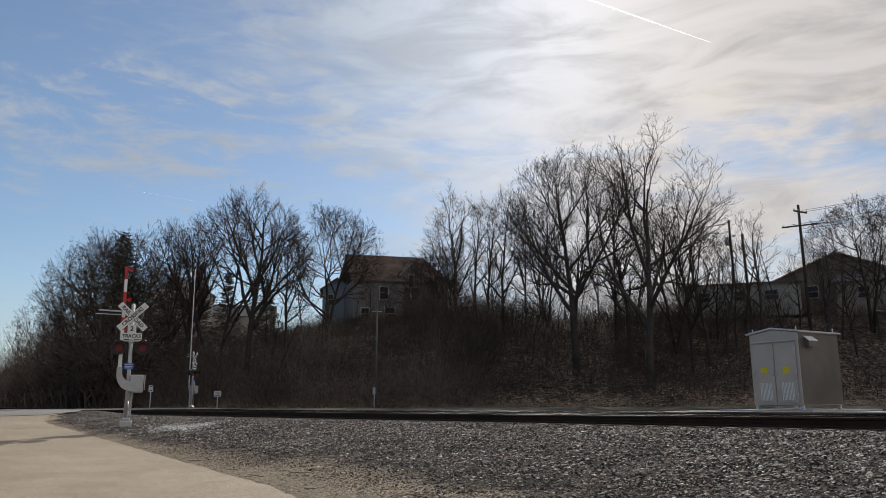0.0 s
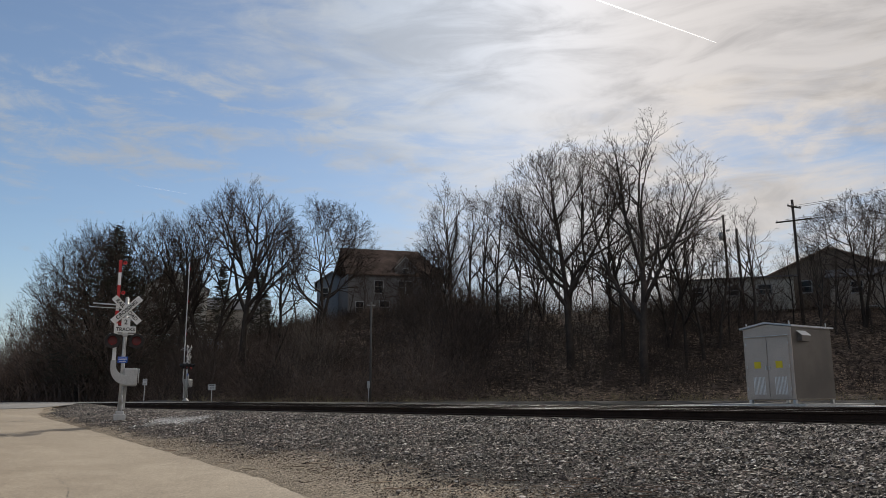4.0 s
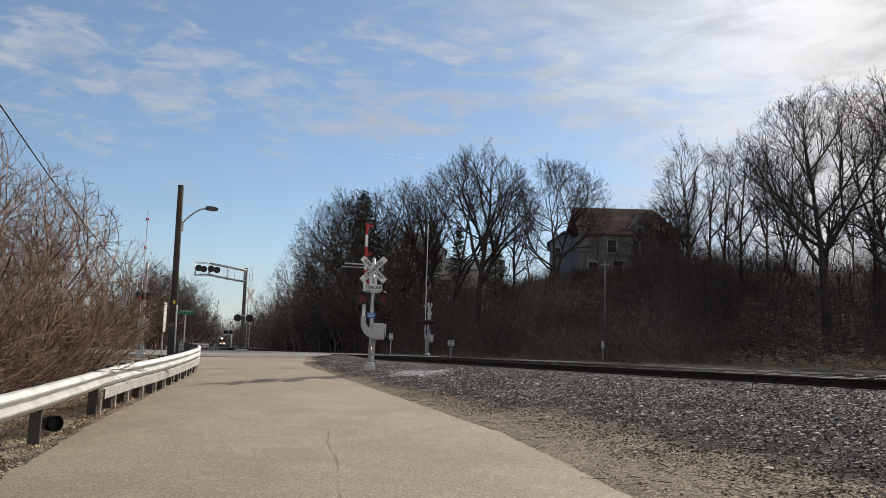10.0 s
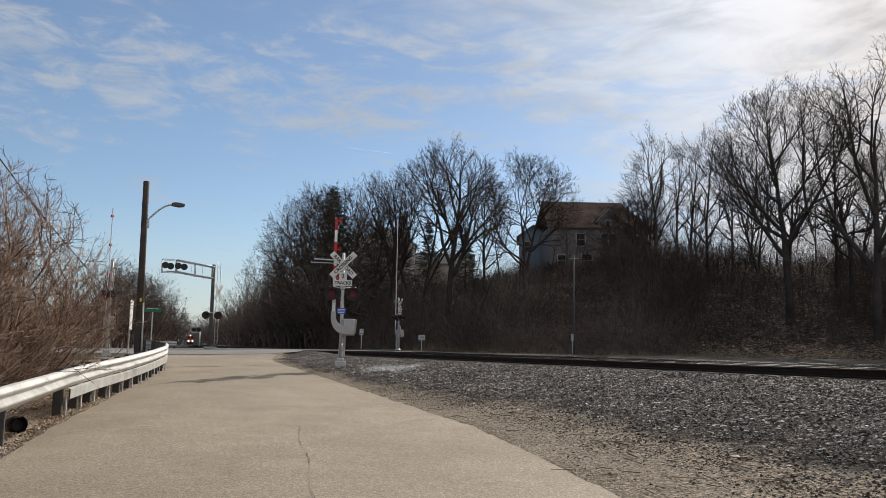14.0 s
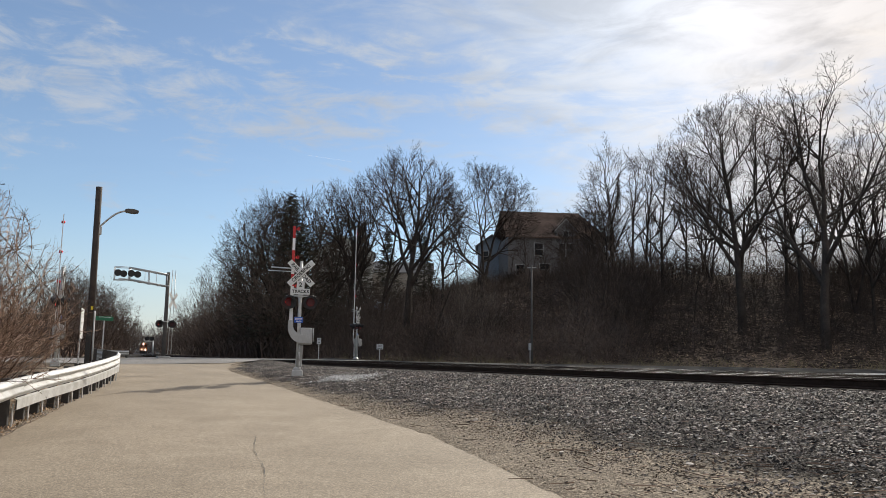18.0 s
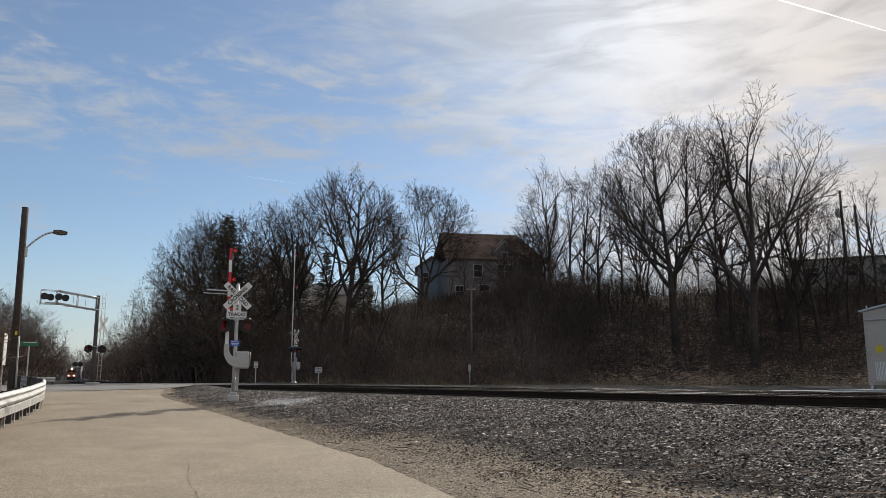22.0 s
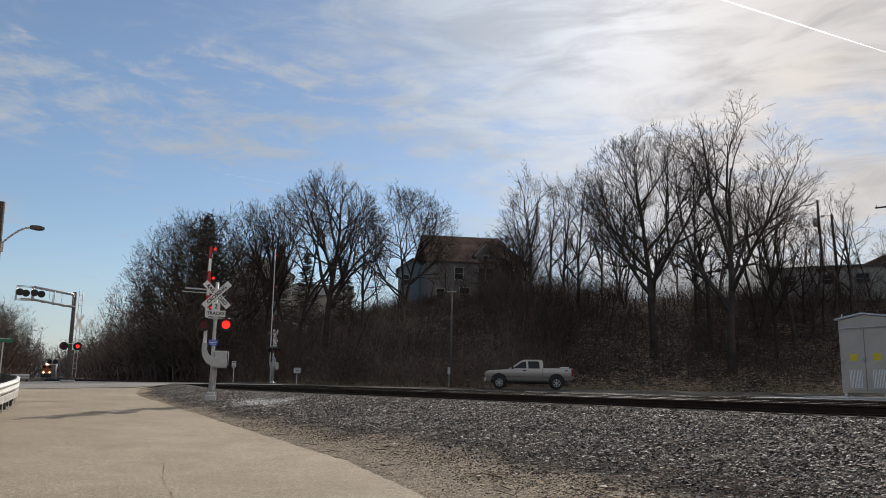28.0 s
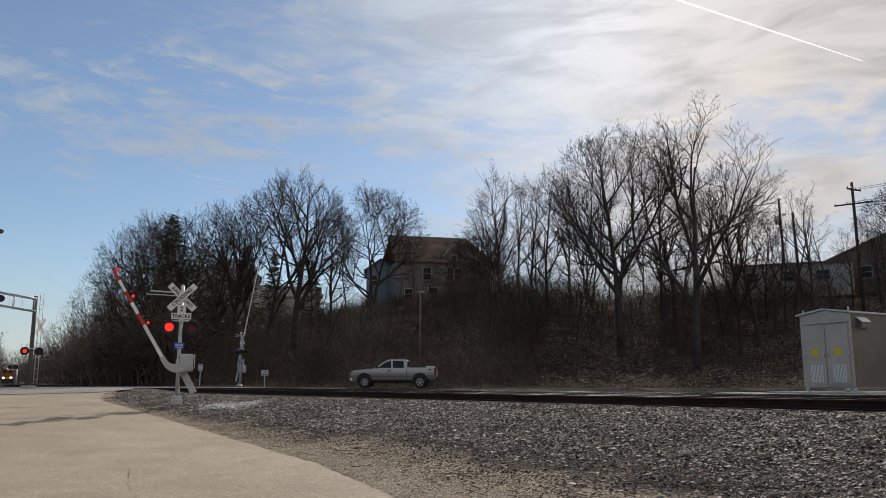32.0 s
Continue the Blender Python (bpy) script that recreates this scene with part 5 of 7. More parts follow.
def lamp_head(parent, x, z, y=-0.16, r=0.135, rear=False, glass=None):
    """A flasher: backing disc, hood and a lamp that turns its lit face out."""
    turn = Matrix.Rotation(math.pi if rear else 0, 4, "Z")
    bm = rod(B(), (x, y + 0.02, z), (x, y + 0.05, z), 0.23, n=28)
    back = part("backing_disc", bm, M_DARK, parent, "round black backing disc")
    bm = B()
    seg = 18
    for k in range(seg):
        ring = []
        for a in (math.pi * (-0.12 + 1.24 * k / seg), math.pi * (-0.12 + 1.24 * (k + 1) / seg)):
            for d, rr in ((0.0, 0.157), (-0.24, 0.157), (-0.24, 0.15), (0.0, 0.15)):
                ring.append(bm.verts.new((x + rr * math.cos(a), y + 0.02 + d * (0.6 + 0.4 * math.sin(max(a, 0)) if d else 1), z + rr * math.sin(a))))
        for i in range(4):
            bm.faces.new((ring[i], ring[(i + 1) % 4], ring[4 + (i + 1) % 4], ring[4 + i]))
    hood = part("hood", bm, M_DARK, back)
    bm = rod(B(), (x, y + 0.05, z), (x, y + 0.18, z), 0.2, 0.1, 16)
    shell = part("lamp_housing", bm, M_DARK, back)
    bm = B()
    for sgn, mi in ((-1, 0), (1, 1)):
        rings = [[bm.verts.new((rr * math.cos(2 * math.pi * k / 24), sgn * dy, rr * math.sin(2 * math.pi * k / 24))) for k in range(24)] for rr, dy in ((r, 0.001), (r * 0.93, 0.006), (r * 0.5, 0.009))]
        for p, q in zip(rings, rings[1:]):
            for k in range(24):
                bm.faces.new((p[k], p[(k + 1) % 24], q[(k + 1) % 24], q[k])).material_index = mi
        bm.faces.new(rings[-1]).material_index = mi
    lens = part("lens", bm, [glass or M_LENS, M_LIT], parent, "round red signal lens")
    for o in (back, hood, shell, lens):
        o.data.transform(turn)
    lens.location = turn @ Vector((x, y + 0.004, z))
    return lens


def gate(parent, length, pivot, a, b, mirror=1, lamps=3, plain=False):
    """A crossing gate: swinging support, striped arm, counterweight. It turns about its pivot."""
    hub = part("gate_support", None or B(), M_GREY, parent, "grey swinging gate support")
    bm = B()
    m = mirror
    outer = [(-a - 0.08 + (a - 0.02) * (1 - math.cos(q)), b - 0.12 - (b + 0.02) * math.sin(q)) for q in np.linspace(0, math.pi / 2, 9)]
    inner = [(-a + 0.08 + (a - 0.10) * (1 - math.cos(q)), b - 0.05 - (b - 0.17) * math.sin(q)) for q in np.linspace(math.pi / 2, 0, 9)]
    outline = [((-a - 0.08) * m, b + 0.1)] + [(x * m, z) for x, z in outer] + [(0.14 * m, -0.16), (0.18 * m, 0.0), (0.12 * m, 0.12)] + [(x * m, z) for x, z in inner] + [((-a + 0.08) * m, b + 0.1)]
    prism(bm, outline, "y", -0.27, -0.22)
    prism(bm, outline, "y", 0.10, 0.13)
    bmesh.ops.recalc_face_normals(bm, faces=bm.faces)
    bm.to_mesh(hub.data)
    bm.free()
    hub.location = pivot
    bm = box(B(), -0.14 * m, 0.15, -0.5, 0.22, 0.05, 0.85, 0.02, Matrix.Rotation(radians(2 * m), 4, "Y"))
    part("counterweight", bm, M_GREY, hub, "grey steel counterweight plate")
    bm = B()
    step, z, k = 0.41, b + 0.05, 0
    n = int(round((length) / step))
    arm = None
    for i in range(n):
        w = 0.115 - 0.03 * i / n
        red = (n - 1 - i) % 2 == 0 and i > 1
        bm = box(B(), -a * m, 0.115, z + step * (i + 0.5), w, 0.03, step - 0.002, 0.0)
        for f in bm.faces:
            f.material_index = 1 if red and abs(f.calc_center_median().x + a * m) < 0.01 else 0
        if arm is None:
            arm = part("gate_arm", bm, [M_WHITE, M_ALU if plain else M_RED], hub, "pale gate arm" if plain else "gate arm with red and white stripes")
        else:
            part("stripe", bm, [M_WHITE, M_ALU if plain else M_RED], hub)
    lenses = []
    for i in range(lamps):
        zz = z + length * (0.97 - 0.3 * i)
        bm = rod(B(), ((-a + 0.06) * m, 0.115, zz), ((-a + 0.1) * m, 0.115, zz), 0.02, n=8)
        rod(bm, ((-a + 0.14) * m, 0.07, zz + 0.02), ((-a + 0.14) * m, 0.18, zz + 0.02), 0.055, n=12)
        part("arm_lamp", bm, M_RED, hub, "small red gate lamp")
        bm = B()
        for sgn, mi in ((-1, 0), (1, 1)):
            bm.faces.new([bm.verts.new((0.034 * math.cos(2 * math.pi * k / 16), sgn * 0.003, 0.034 * math.sin(2 * math.pi * k / 16))) for k in range(16)]).material_index = mi
        lens = part("arm_lens", bm, [M_LENS, M_LIT], hub, "small round red lens")
        lens.location = ((-a + 0.14) * m, 0.058, zz + 0.02)
        lenses.append(lens)
    MOVES.setdefault("arm_lenses", []).extend(lenses)
    return hub


def crossing_signal(m, label, length, mirror=1, lettered=True, arm_z=1.25, plain=False):
    sig = thing("crossing_signal", m, label, "crossing signal", "railroad crossing signals")
    bm = box(B(), 0, 0, 0.10, 0.36, 0.36, 0.2, 0.02)
    box(bm, 0, 0, 0.24, 0.26, 0.26, 0.12, 0.03)
    part("base", bm, M_STEEL, sig, "square galvanised post base")
    part("post", rod(B(), (0, 0, 0.2), (0, 0, 3.82), 0.06, 0.056, 16), M_STEEL, sig, "round galvanised steel post")
    part("cap", rod(B(), (0, 0, 3.82), (0, 0, 3.87), 0.066, 0.03, 16), M_STEEL, sig)
    for i, (turn, word) in enumerate(((45, "RAILROAD"), (-45, "CROSSING"))):
        if not i:
            word = "RAIL  ROAD"
        t = Matrix.Translation((0, -0.085 - 0.018 * i, 3.45)) @ Matrix.Rotation(radians(turn), 4, "Y")
        blade = part("crossbuck_blade", box(B(), 0, 0, 0, 1.12, 0.012, 0.2, 0.004, t), M_WHITE, sig, "white crossbuck blade with black letters")
        if lettered:
            lettering(word, 0.165, t @ Matrix.Translation((0, -0.012, 0)) @ Matrix.Rotation(radians(90), 4, "X"), M_DARK, blade)
    # plate with the number of tracks
    t = Matrix.Translation((0, -0.075, 3.06))
    plate = part("track_count_plate", box(B(), 0, 0, 0, 0.26, 0.012, 0.28, 0.004, t), M_WHITE, sig, "white plate with a black 2")
    if lettered:
        lettering("2", 0.21, t @ Matrix.Translation((0, -0.012, 0.0)) @ Matrix.Rotation(radians(90), 4, "X"), M_DARK, plate)
    t = Matrix.Translation((0, -0.095, 2.83))
    plate = part("tracks_plate", box(B(), 0, 0, 0, 0.62, 0.012, 0.2, 0.004, t), M_WHITE, sig, "white plate reading TRACKS")
    if lettered:
        lettering("TRACKS", 0.15, t @ Matrix.Translation((0, -0.012, 0)) @ Matrix.Rotation(radians(90), 4, "X"), M_DARK, plate)
    bm = rod(B(), (-0.46, -0.02, 2.68), (0.46, -0.02, 2.68), 0.025, n=10)
    rod(bm, (-0.35, -0.02, 2.68), (-0.35, -0.05, 2.54), 0.02, n=8)
    rod(bm, (0.35, -0.02, 2.68), (0.35, -0.05, 2.54), 0.02, n=8)
    box(bm, 0, 0, 2.68, 0.16, 0.16, 0.14, 0.02)
    part("lamp_crossarm", bm, M_STEEL, sig)
    lenses = [lamp_head(sig, x, 2.47) for x in (-0.35, 0.35)]
    for x in (-0.35, 0.35):
        lamp_head(sig, x, 2.47, rear=True)
    # bell arm reaching out sideways
    bm = rod(B(), (0, 0, 3.6), (-1.0 * mirror, -0.02, 3.64), 0.022, n=8)
    rod(bm, (0, 0.03, 3.5), (-1.1 * mirror, 0.02, 3.53), 0.014, n=8)
    part("side_bracket", bm, M_ALU, sig, "thin pale bracket arm")
    bm = box(B(), -0.02, -0.09, 1.88, 0.29, 0.012, 0.19, 0.004)
    notice = part("notice", bm, M_BLUE, sig, "small blue notice plate")
    bm = B()
    for i in range(3):
        box(bm, -0.02, -0.099, 1.93 - 0.05 * i, 0.24 - 0.05 * (i == 2), 0.004, 0.018)
    part("notice_text", bm, M_WHITE, notice)
    # gate mechanism
    bm = box(B(), 0.24 * mirror, 0.0, 1.34, 0.42, 0.4, 0.56, 0.035)
    box(bm, 0.24 * mirror, -0.21, 1.34, 0.36, 0.03, 0.48, 0.01)
    mech = part("gate_mechanism", bm, M_GREY, sig, "grey gate mechanism box")
    part("hinge", rod(B(), (0.48 * mirror, -0.23, 1.15), (0.48 * mirror, -0.23, 1.6), 0.015, n=8), M_STEEL, mech)
    part("latch", box(B(), 0.1 * mirror, -0.245, 1.36, 0.05, 0.02, 0.1, 0.005), M_STEEL, mech)
    part("clamp", box(B(), 0, 0, 1.3, 0.17, 0.17, 0.3, 0.02), M_STEEL, mech)
    pts = [(0.05, -0.07, 1.05), (0.02, -0.09, 0.8), (0.07, -0.1, 0.5), (0.03, -0.1, 0.25)]
    part("cable", pipe(B(), pts, 0.018, 8), M_ALU, sig, "flexible grey cable conduit")
    hub = gate(sig, length, (0.2 * mirror, 0, arm_z), 0.48, 0.5, mirror, plain=plain)
    return sig, lenses, hub


def build_signals():
    p = polar(21.6, 27.0)
    sig, lenses, hub = crossing_signal(pose(*p, ground_z(*p) - 0.02, 0, 0, 21.5) , "silver railroad crossing signal with crossbuck, red lamps and raised gate", 3.28)
    MOVES["near_gate"], MOVES["near_lenses"] = hub, lenses
    p = polar(17.5, 57.0)
    sig, lenses, hub = crossing_signal(pose(*p, ground_z(*p), 0, 0, 85), "silver crossing signal beyond the tracks with a long gate", 7.6, 1, plain=True)
    MOVES["far_gate"] = hub
    p = polar(37.25, 34.0)
    sig, lenses, hub = crossing_signal(pose(*p, ground_z(*p), 0, 0, 37 + 90), "crossing signal with a striped gate behind the shrubs", 3.9, 1)
    MOVES["hidden_gate"] = hub


def build_gantry():
    """The cantilever signal bridge over the crossing road."""
    d = 50.0
    p = polar(30.65, d)
    z0 = ground_z(*p)
    g = thing("cantilever_signal", pose(*p, z0, 0, 0, 30.65 + 8), "grey cantilever signal bridge with lamps over the road", "signal bridge")
    part("base", box(B(), 0, 0, 0.08, 0.7, 0.7, 0.16, 0.03), M_CONCRETE, g, "pale concrete base")
    part("mast", rod(B(), (0, 0, 0.1), (0, 0, 5.15), 0.115, 0.105, 16), M_POLE, g, "thick grey steel mast")
    bm = B()
    for x in (0.24, 0.42):
        rod(bm, (x, 0, 0.3), (x, 0, 5.3), 0.02, n=8)
    for i in range(16):
        rod(bm, (0.24, 0, 0.5 + 0.3 * i), (0.42, 0, 0.5 + 0.3 * i), 0.012, n=6)
    part("ladder", bm, M_STEEL, g, "narrow steel ladder on the mast")
    top = 4.95
    bm = B()
    for y in (-0.25, 0.25):
        for z in (top - 0.66, top + 0.04):
            rod(bm, (0, y, z), (-2.2, y, z + 0.3), 0.042, n=10)
        for x in (-0.08, -1.1, -2.16):
            rod(bm, (x, y, top - 0.66 - 0.136 * x), (x, y, top + 0.04 - 0.136 * x), 0.022, n=6)
    for k in range(5):
        x = -0.54 * k
        rod(bm, (x, -0.25, top + 0.04 - 0.136 * x), (x, 0.25, top + 0.04 - 0.136 * x), 0.018, n=6)
        rod(bm, (x, -0.25, top - 0.66 - 0.136 * x), (x, 0.25, top - 0.66 - 0.136 * x), 0.018, n=6)
    for x in (-0.7, -1.35):
        rod(bm, (x, -0.25, top - 0.56 - 0.136 * x), (x, -0.25, top - 0.06 - 0.136 * x), 0.012, n=6)
    part("truss", bm, M_ALU, g, "open pale truss arm")
    bm = B()
    for k in range(5):
        box(bm, -0.35 - 0.54 * k, 0, top - 0.64 + 0.073 * k, 0.52, 0.5, 0.025)
    part("walkway", bm, M_STEEL, g)
    bm = B()
    for x in (-3.0, -2.2):
        for z in (top - 0.42, top + 0.34):
            rod(bm, (x, -0.3, z), (x, 0.3, z), 0.02, n=6)
        for y in (-0.3, 0.3):
            rod(bm, (x, y, top - 0.42), (x, y, top + 0.34), 0.02, n=6)
    for z in (top - 0.42, top + 0.34):
        for y in (-0.3, 0.3):
            rod(bm, (-3.0, y, z), (-2.2, y, z), 0.02, n=6)
    part("handrail", bm, M_ALU, g)
    for k, x in enumerate((-2.85, -2.5, -2.12, -1.72)):
        bm = rod(B(), (x, -0.34 + 0.5 * (k % 2), top - 0.02), (x, -0.31 + 0.5 * (k % 2), top - 0.02), 0.2, n=20)
        rod(bm, (x, -0.31 + 0.5 * (k % 2), top - 0.02), (x, -0.12 + 0.3 * (k % 2), top - 0.02), 0.12, 0.09, 14)
        part("overhead_lamp", bm, M_DARK, g, "round black flasher")
    for turn in (45, -45):
        bm = box(B(), 0, 0, 0, 1.22, 0.012, 0.23, 0.004, Matrix.Translation((0.34, -0.16, 3.45)) @ Matrix.Rotation(radians(52), 4, "Z") @ Matrix.Rotation(radians(turn), 4, "Y"))
        part("crossbuck_blade", bm, M_WHITE, g)
    part("crossarm", rod(B(), (-0.4, -0.1, 2.2), (0.4, -0.1, 2.2), 0.025, n=8), M_STEEL, g)
    MOVES["gantry_lenses"] = [lamp_head(g, x, 2.05, -0.22, 0.1, glass=M_LENS_DARK) for x in (-0.36, 0.36)]


# ---- roadside things ----
def wbeam(bm, a, b, h, z_top, out):
    """One W-shaped beam between two plan points; out: the way it bulges."""
    prof = [(0.0, 0.0), (0.03, -0.015), (0.08, -0.07), (0.08, -0.09), (0.02, -0.14), (0.0, -0.155), (0.02, -0.17), (0.08, -0.22), (0.08, -0.24), (0.03, -0.295), (0.0, -0.31)]
    k = h / 0.31
    v = []
    for p in (a, b):
        row = []
        for o, z in prof:
            row.append(bm.verts.new((p[0] + out[0] * o, p[1] + out[1] * o, p[2] + z_top + z * k)))
        for o, z in reversed(prof):
            row.append(bm.verts.new((p[0] + out[0] * (o - 0.006), p[1] + out[1] * (o - 0.006), p[2] + z_top + z * k)))
        v.append(row)
    n = len(v[0])
    for i in range(n):
        bm.faces.new((v[0][i], v[0][(i + 1) % n], v[1][(i + 1) % n], v[1][i]))
    bm.faces.new(v[0][::-1]), bm.faces.new(v[1])


def build_guardrail():
    line = [(-4.9, 2.2), (-6.7, 6.35), (-7.55, 8.05), (-8.45, 9.75), (-9.35, 11.35), (-10.25, 13.2), (-11.1, 15.2), (-12.05, 17.2), (-13.05, 19.2), (-14.2, 21.4), (-15.5, 23.4), (-17.0, 25.1), (-18.8, 26.5)]
    pts = [(x, y, ground_z(x, y)) for x, y in line]
    g = thing("guardrail", Matrix.Identity(4), "white-painted W-beam guardrail with a lower rub rail beside the road", "guardrail")
    n = len(pts)
    for i in range(n - 1):
        a, b = Vector(pts[i]), Vector(pts[i + 1])
        d = (b - a).normalized()
        out = (d.y, -d.x)
        e = b + d * 0.12
        bm = B()
        wbeam(bm, a + Vector((out[0], out[1], 0)) * 0.004 * (i % 2), e + Vector((out[0], out[1], 0)) * 0.004 * (i % 2), 0.31, 0.77, out)
        beam = part("beam", bm, M_GUARD, g)
        if i:
            for dz in (-0.075, -0.235):
                c = a + Vector((out[0], out[1], 0)) * 0.06 + d * 0.06 + Vector((0, 0, 0.77 + dz))
                part("bolt", rod(B(), c, c + Vector((out[0], out[1], 0)) * 0.03, 0.012, n=8), M_STEEL, beam, "steel bolt head")
        if i >= 4:
            bm = B()
            q = a + Vector((out[0], out[1], 0)) * 0.02
            q2 = e + Vector((out[0], out[1], 0)) * 0.02
            prof = [(0.0, 0.45), (0.05, 0.43), (0.05, 0.27), (0.0, 0.25), (-0.006, 0.25), (0.044, 0.28), (0.044, 0.42), (-0.006, 0.45)]
            rows = [[bm.verts.new((p.x + out[0] * o, p.y + out[1] * o, p.z + z)) for o, z in prof] for p in (q, q2)]
            for k in range(len(prof)):
                bm.faces.new((rows[0][k], rows[0][(k + 1) % 8], rows[1][(k + 1) % 8], rows[1][k]))
            bm.faces.new(rows[0][::-1]), bm.faces.new(rows[1])
            part("rub_rail", bm, M_GUARD, g, "flat white lower rail")
        step = 1 if i < 4 else 2
        for k in range(step):
            c = a + (b - a) * (k / step)
            if i in (0, 1, 3):
                continue
            if i == 2:
                c = a + (b - a) * 0.22
            t = Matrix.Translation((c.x - out[0] * 0.12, c.y - out[1] * 0.12, c.z)) @ Matrix.Rotation(math.atan2(d.y, d.x), 4, "Z")
            post = part("post", box(B(), 0, 0, 0.30, 0.06 if i == 2 else 0.11, 0.14, 0.95, 0.01, t), M_POST, g, "dark weathered timber post")
            if i >= 4:
                part("bracket", box(B(), 0, -0.13, 0.12, 0.05, 0.02, 0.5, 0.003, t), M_GUARD, post)


def build_street_lamp():
    p = polar(35.3, 30.0)
    z0 = ground_z(*p)
    lamp = thing("street_lamp", pose(*p, z0 - 0.1, 0, -0.6, 34.0), "dark wooden pole with a curved arm and cobra-head street lamp", "street lamp")
    part("pole", rod(B(), (0, 0, -0.2), (0, 0, 6.6), 0.125, 0.105, 14), M_WOOD, lamp, "dark weathered wooden pole")
    pts = [(0.1, 0, 5.18)] + [(0.1 + 0.85 * t, 0, 5.18 + 0.62 * math.sin(t * math.pi / 2)) for t in np.linspace(0.1, 1, 9)]
    part("arm", pipe(B(), pts, 0.032, 10), M_STEEL, lamp, "thin curved metal arm")
    bm = B()
    prof = [(0.0, 0.05), (0.12, 0.075), (0.34, 0.07), (0.52, 0.03), (0.55, 0.0), (0.5, -0.06), (0.3, -0.085), (0.12, -0.06), (0.0, -0.045)]
    prism(bm, [(0.9 + x * 0.85, 5.81 + z) for x, z in prof], "y", -0.13, 0.13)
    bmesh.ops.bevel(bm, geom=list(bm.edges), offset=0.02, segments=1, affect="EDGES")
    part("lamp_head", bm, M_POLE, lamp, "dark grey cobra lamp head")
    part("bracket", box(B(), 0.12, 0, 5.05, 0.1, 0.12, 0.3, 0.02), M_STEEL, lamp)
    part("tag", box(B(), 0.02, -0.165, 2.3, 0.07, 0.01, 0.12), M_YELLOW, lamp, "small yellow pole tag")
    part("conduit", rod(B(), (0.13, -0.08, 0), (0.11, -0.06, 2.2), 0.03, n=8), M_GREY, lamp)
    # loose wire from the pole up and away over the shrubs
    a = Vector((*polar(36.4, 30.0), z0 + 2.0))
    b = Vector((*polar(52.5, 13.0), EYE[2] + 13 * math.tan(radians(21.5))))
    pts = [a + (b - a) * t + Vector((0, 0, -0.35 * math.sin(math.pi * t))) for t in np.linspace(0, 1, 16)]
    w = thing("overhead_wire", Matrix.Identity(4), "single black cable strung over the shrubs", "wire")
    part("wire", pipe(B(), pts, 0.014, 6), M_DARK, w)
    tall = Vector((*polar(52.5, 13.0), 0))
    pole = thing("utility_pole", pose(tall.x, tall.y, ground_z(tall.x, tall.y)), "plain wooden utility pole behind the shrubs", "utility pole")
    part("pole", rod(B(), (0, 0, -0.3), (0, 0, 7.2), 0.14, 0.11, 12), M_WOOD, pole)


def sign(name, az, d, turn, w, h, z, face, label, category, posts=1, post_mat=None, bars=0, bar_mat=None):
    p = polar(az, d)
    z0 = ground_z(*p)
    s = thing(name, pose(*p, z0, 0, 0, turn), label, category)
    for k in range(posts):
        x = 0 if posts == 1 else (k - 0.5) * w * 0.6
        part("post", box(B(), x, 0.03, (z + h / 2) / 2, 0.06, 0.04, z + h / 2, 0.006), post_mat or M_STEEL, s)
    face_ob = part("face", box(B(), 0, 0, z, w, 0.012, h, 0.004), face, s, "sheet-metal sign face")
    if bars:
        bm = B()
        for i in range(bars):
            box(bm, 0, -0.009, z + h * (0.3 - 0.6 * i / max(bars - 1, 1)), w * (0.7 - 0.12 * (i % 2)), 0.004, h * 0.09)
        part("text_bars", bm, bar_mat or M_DARK, face_ob)
    return s


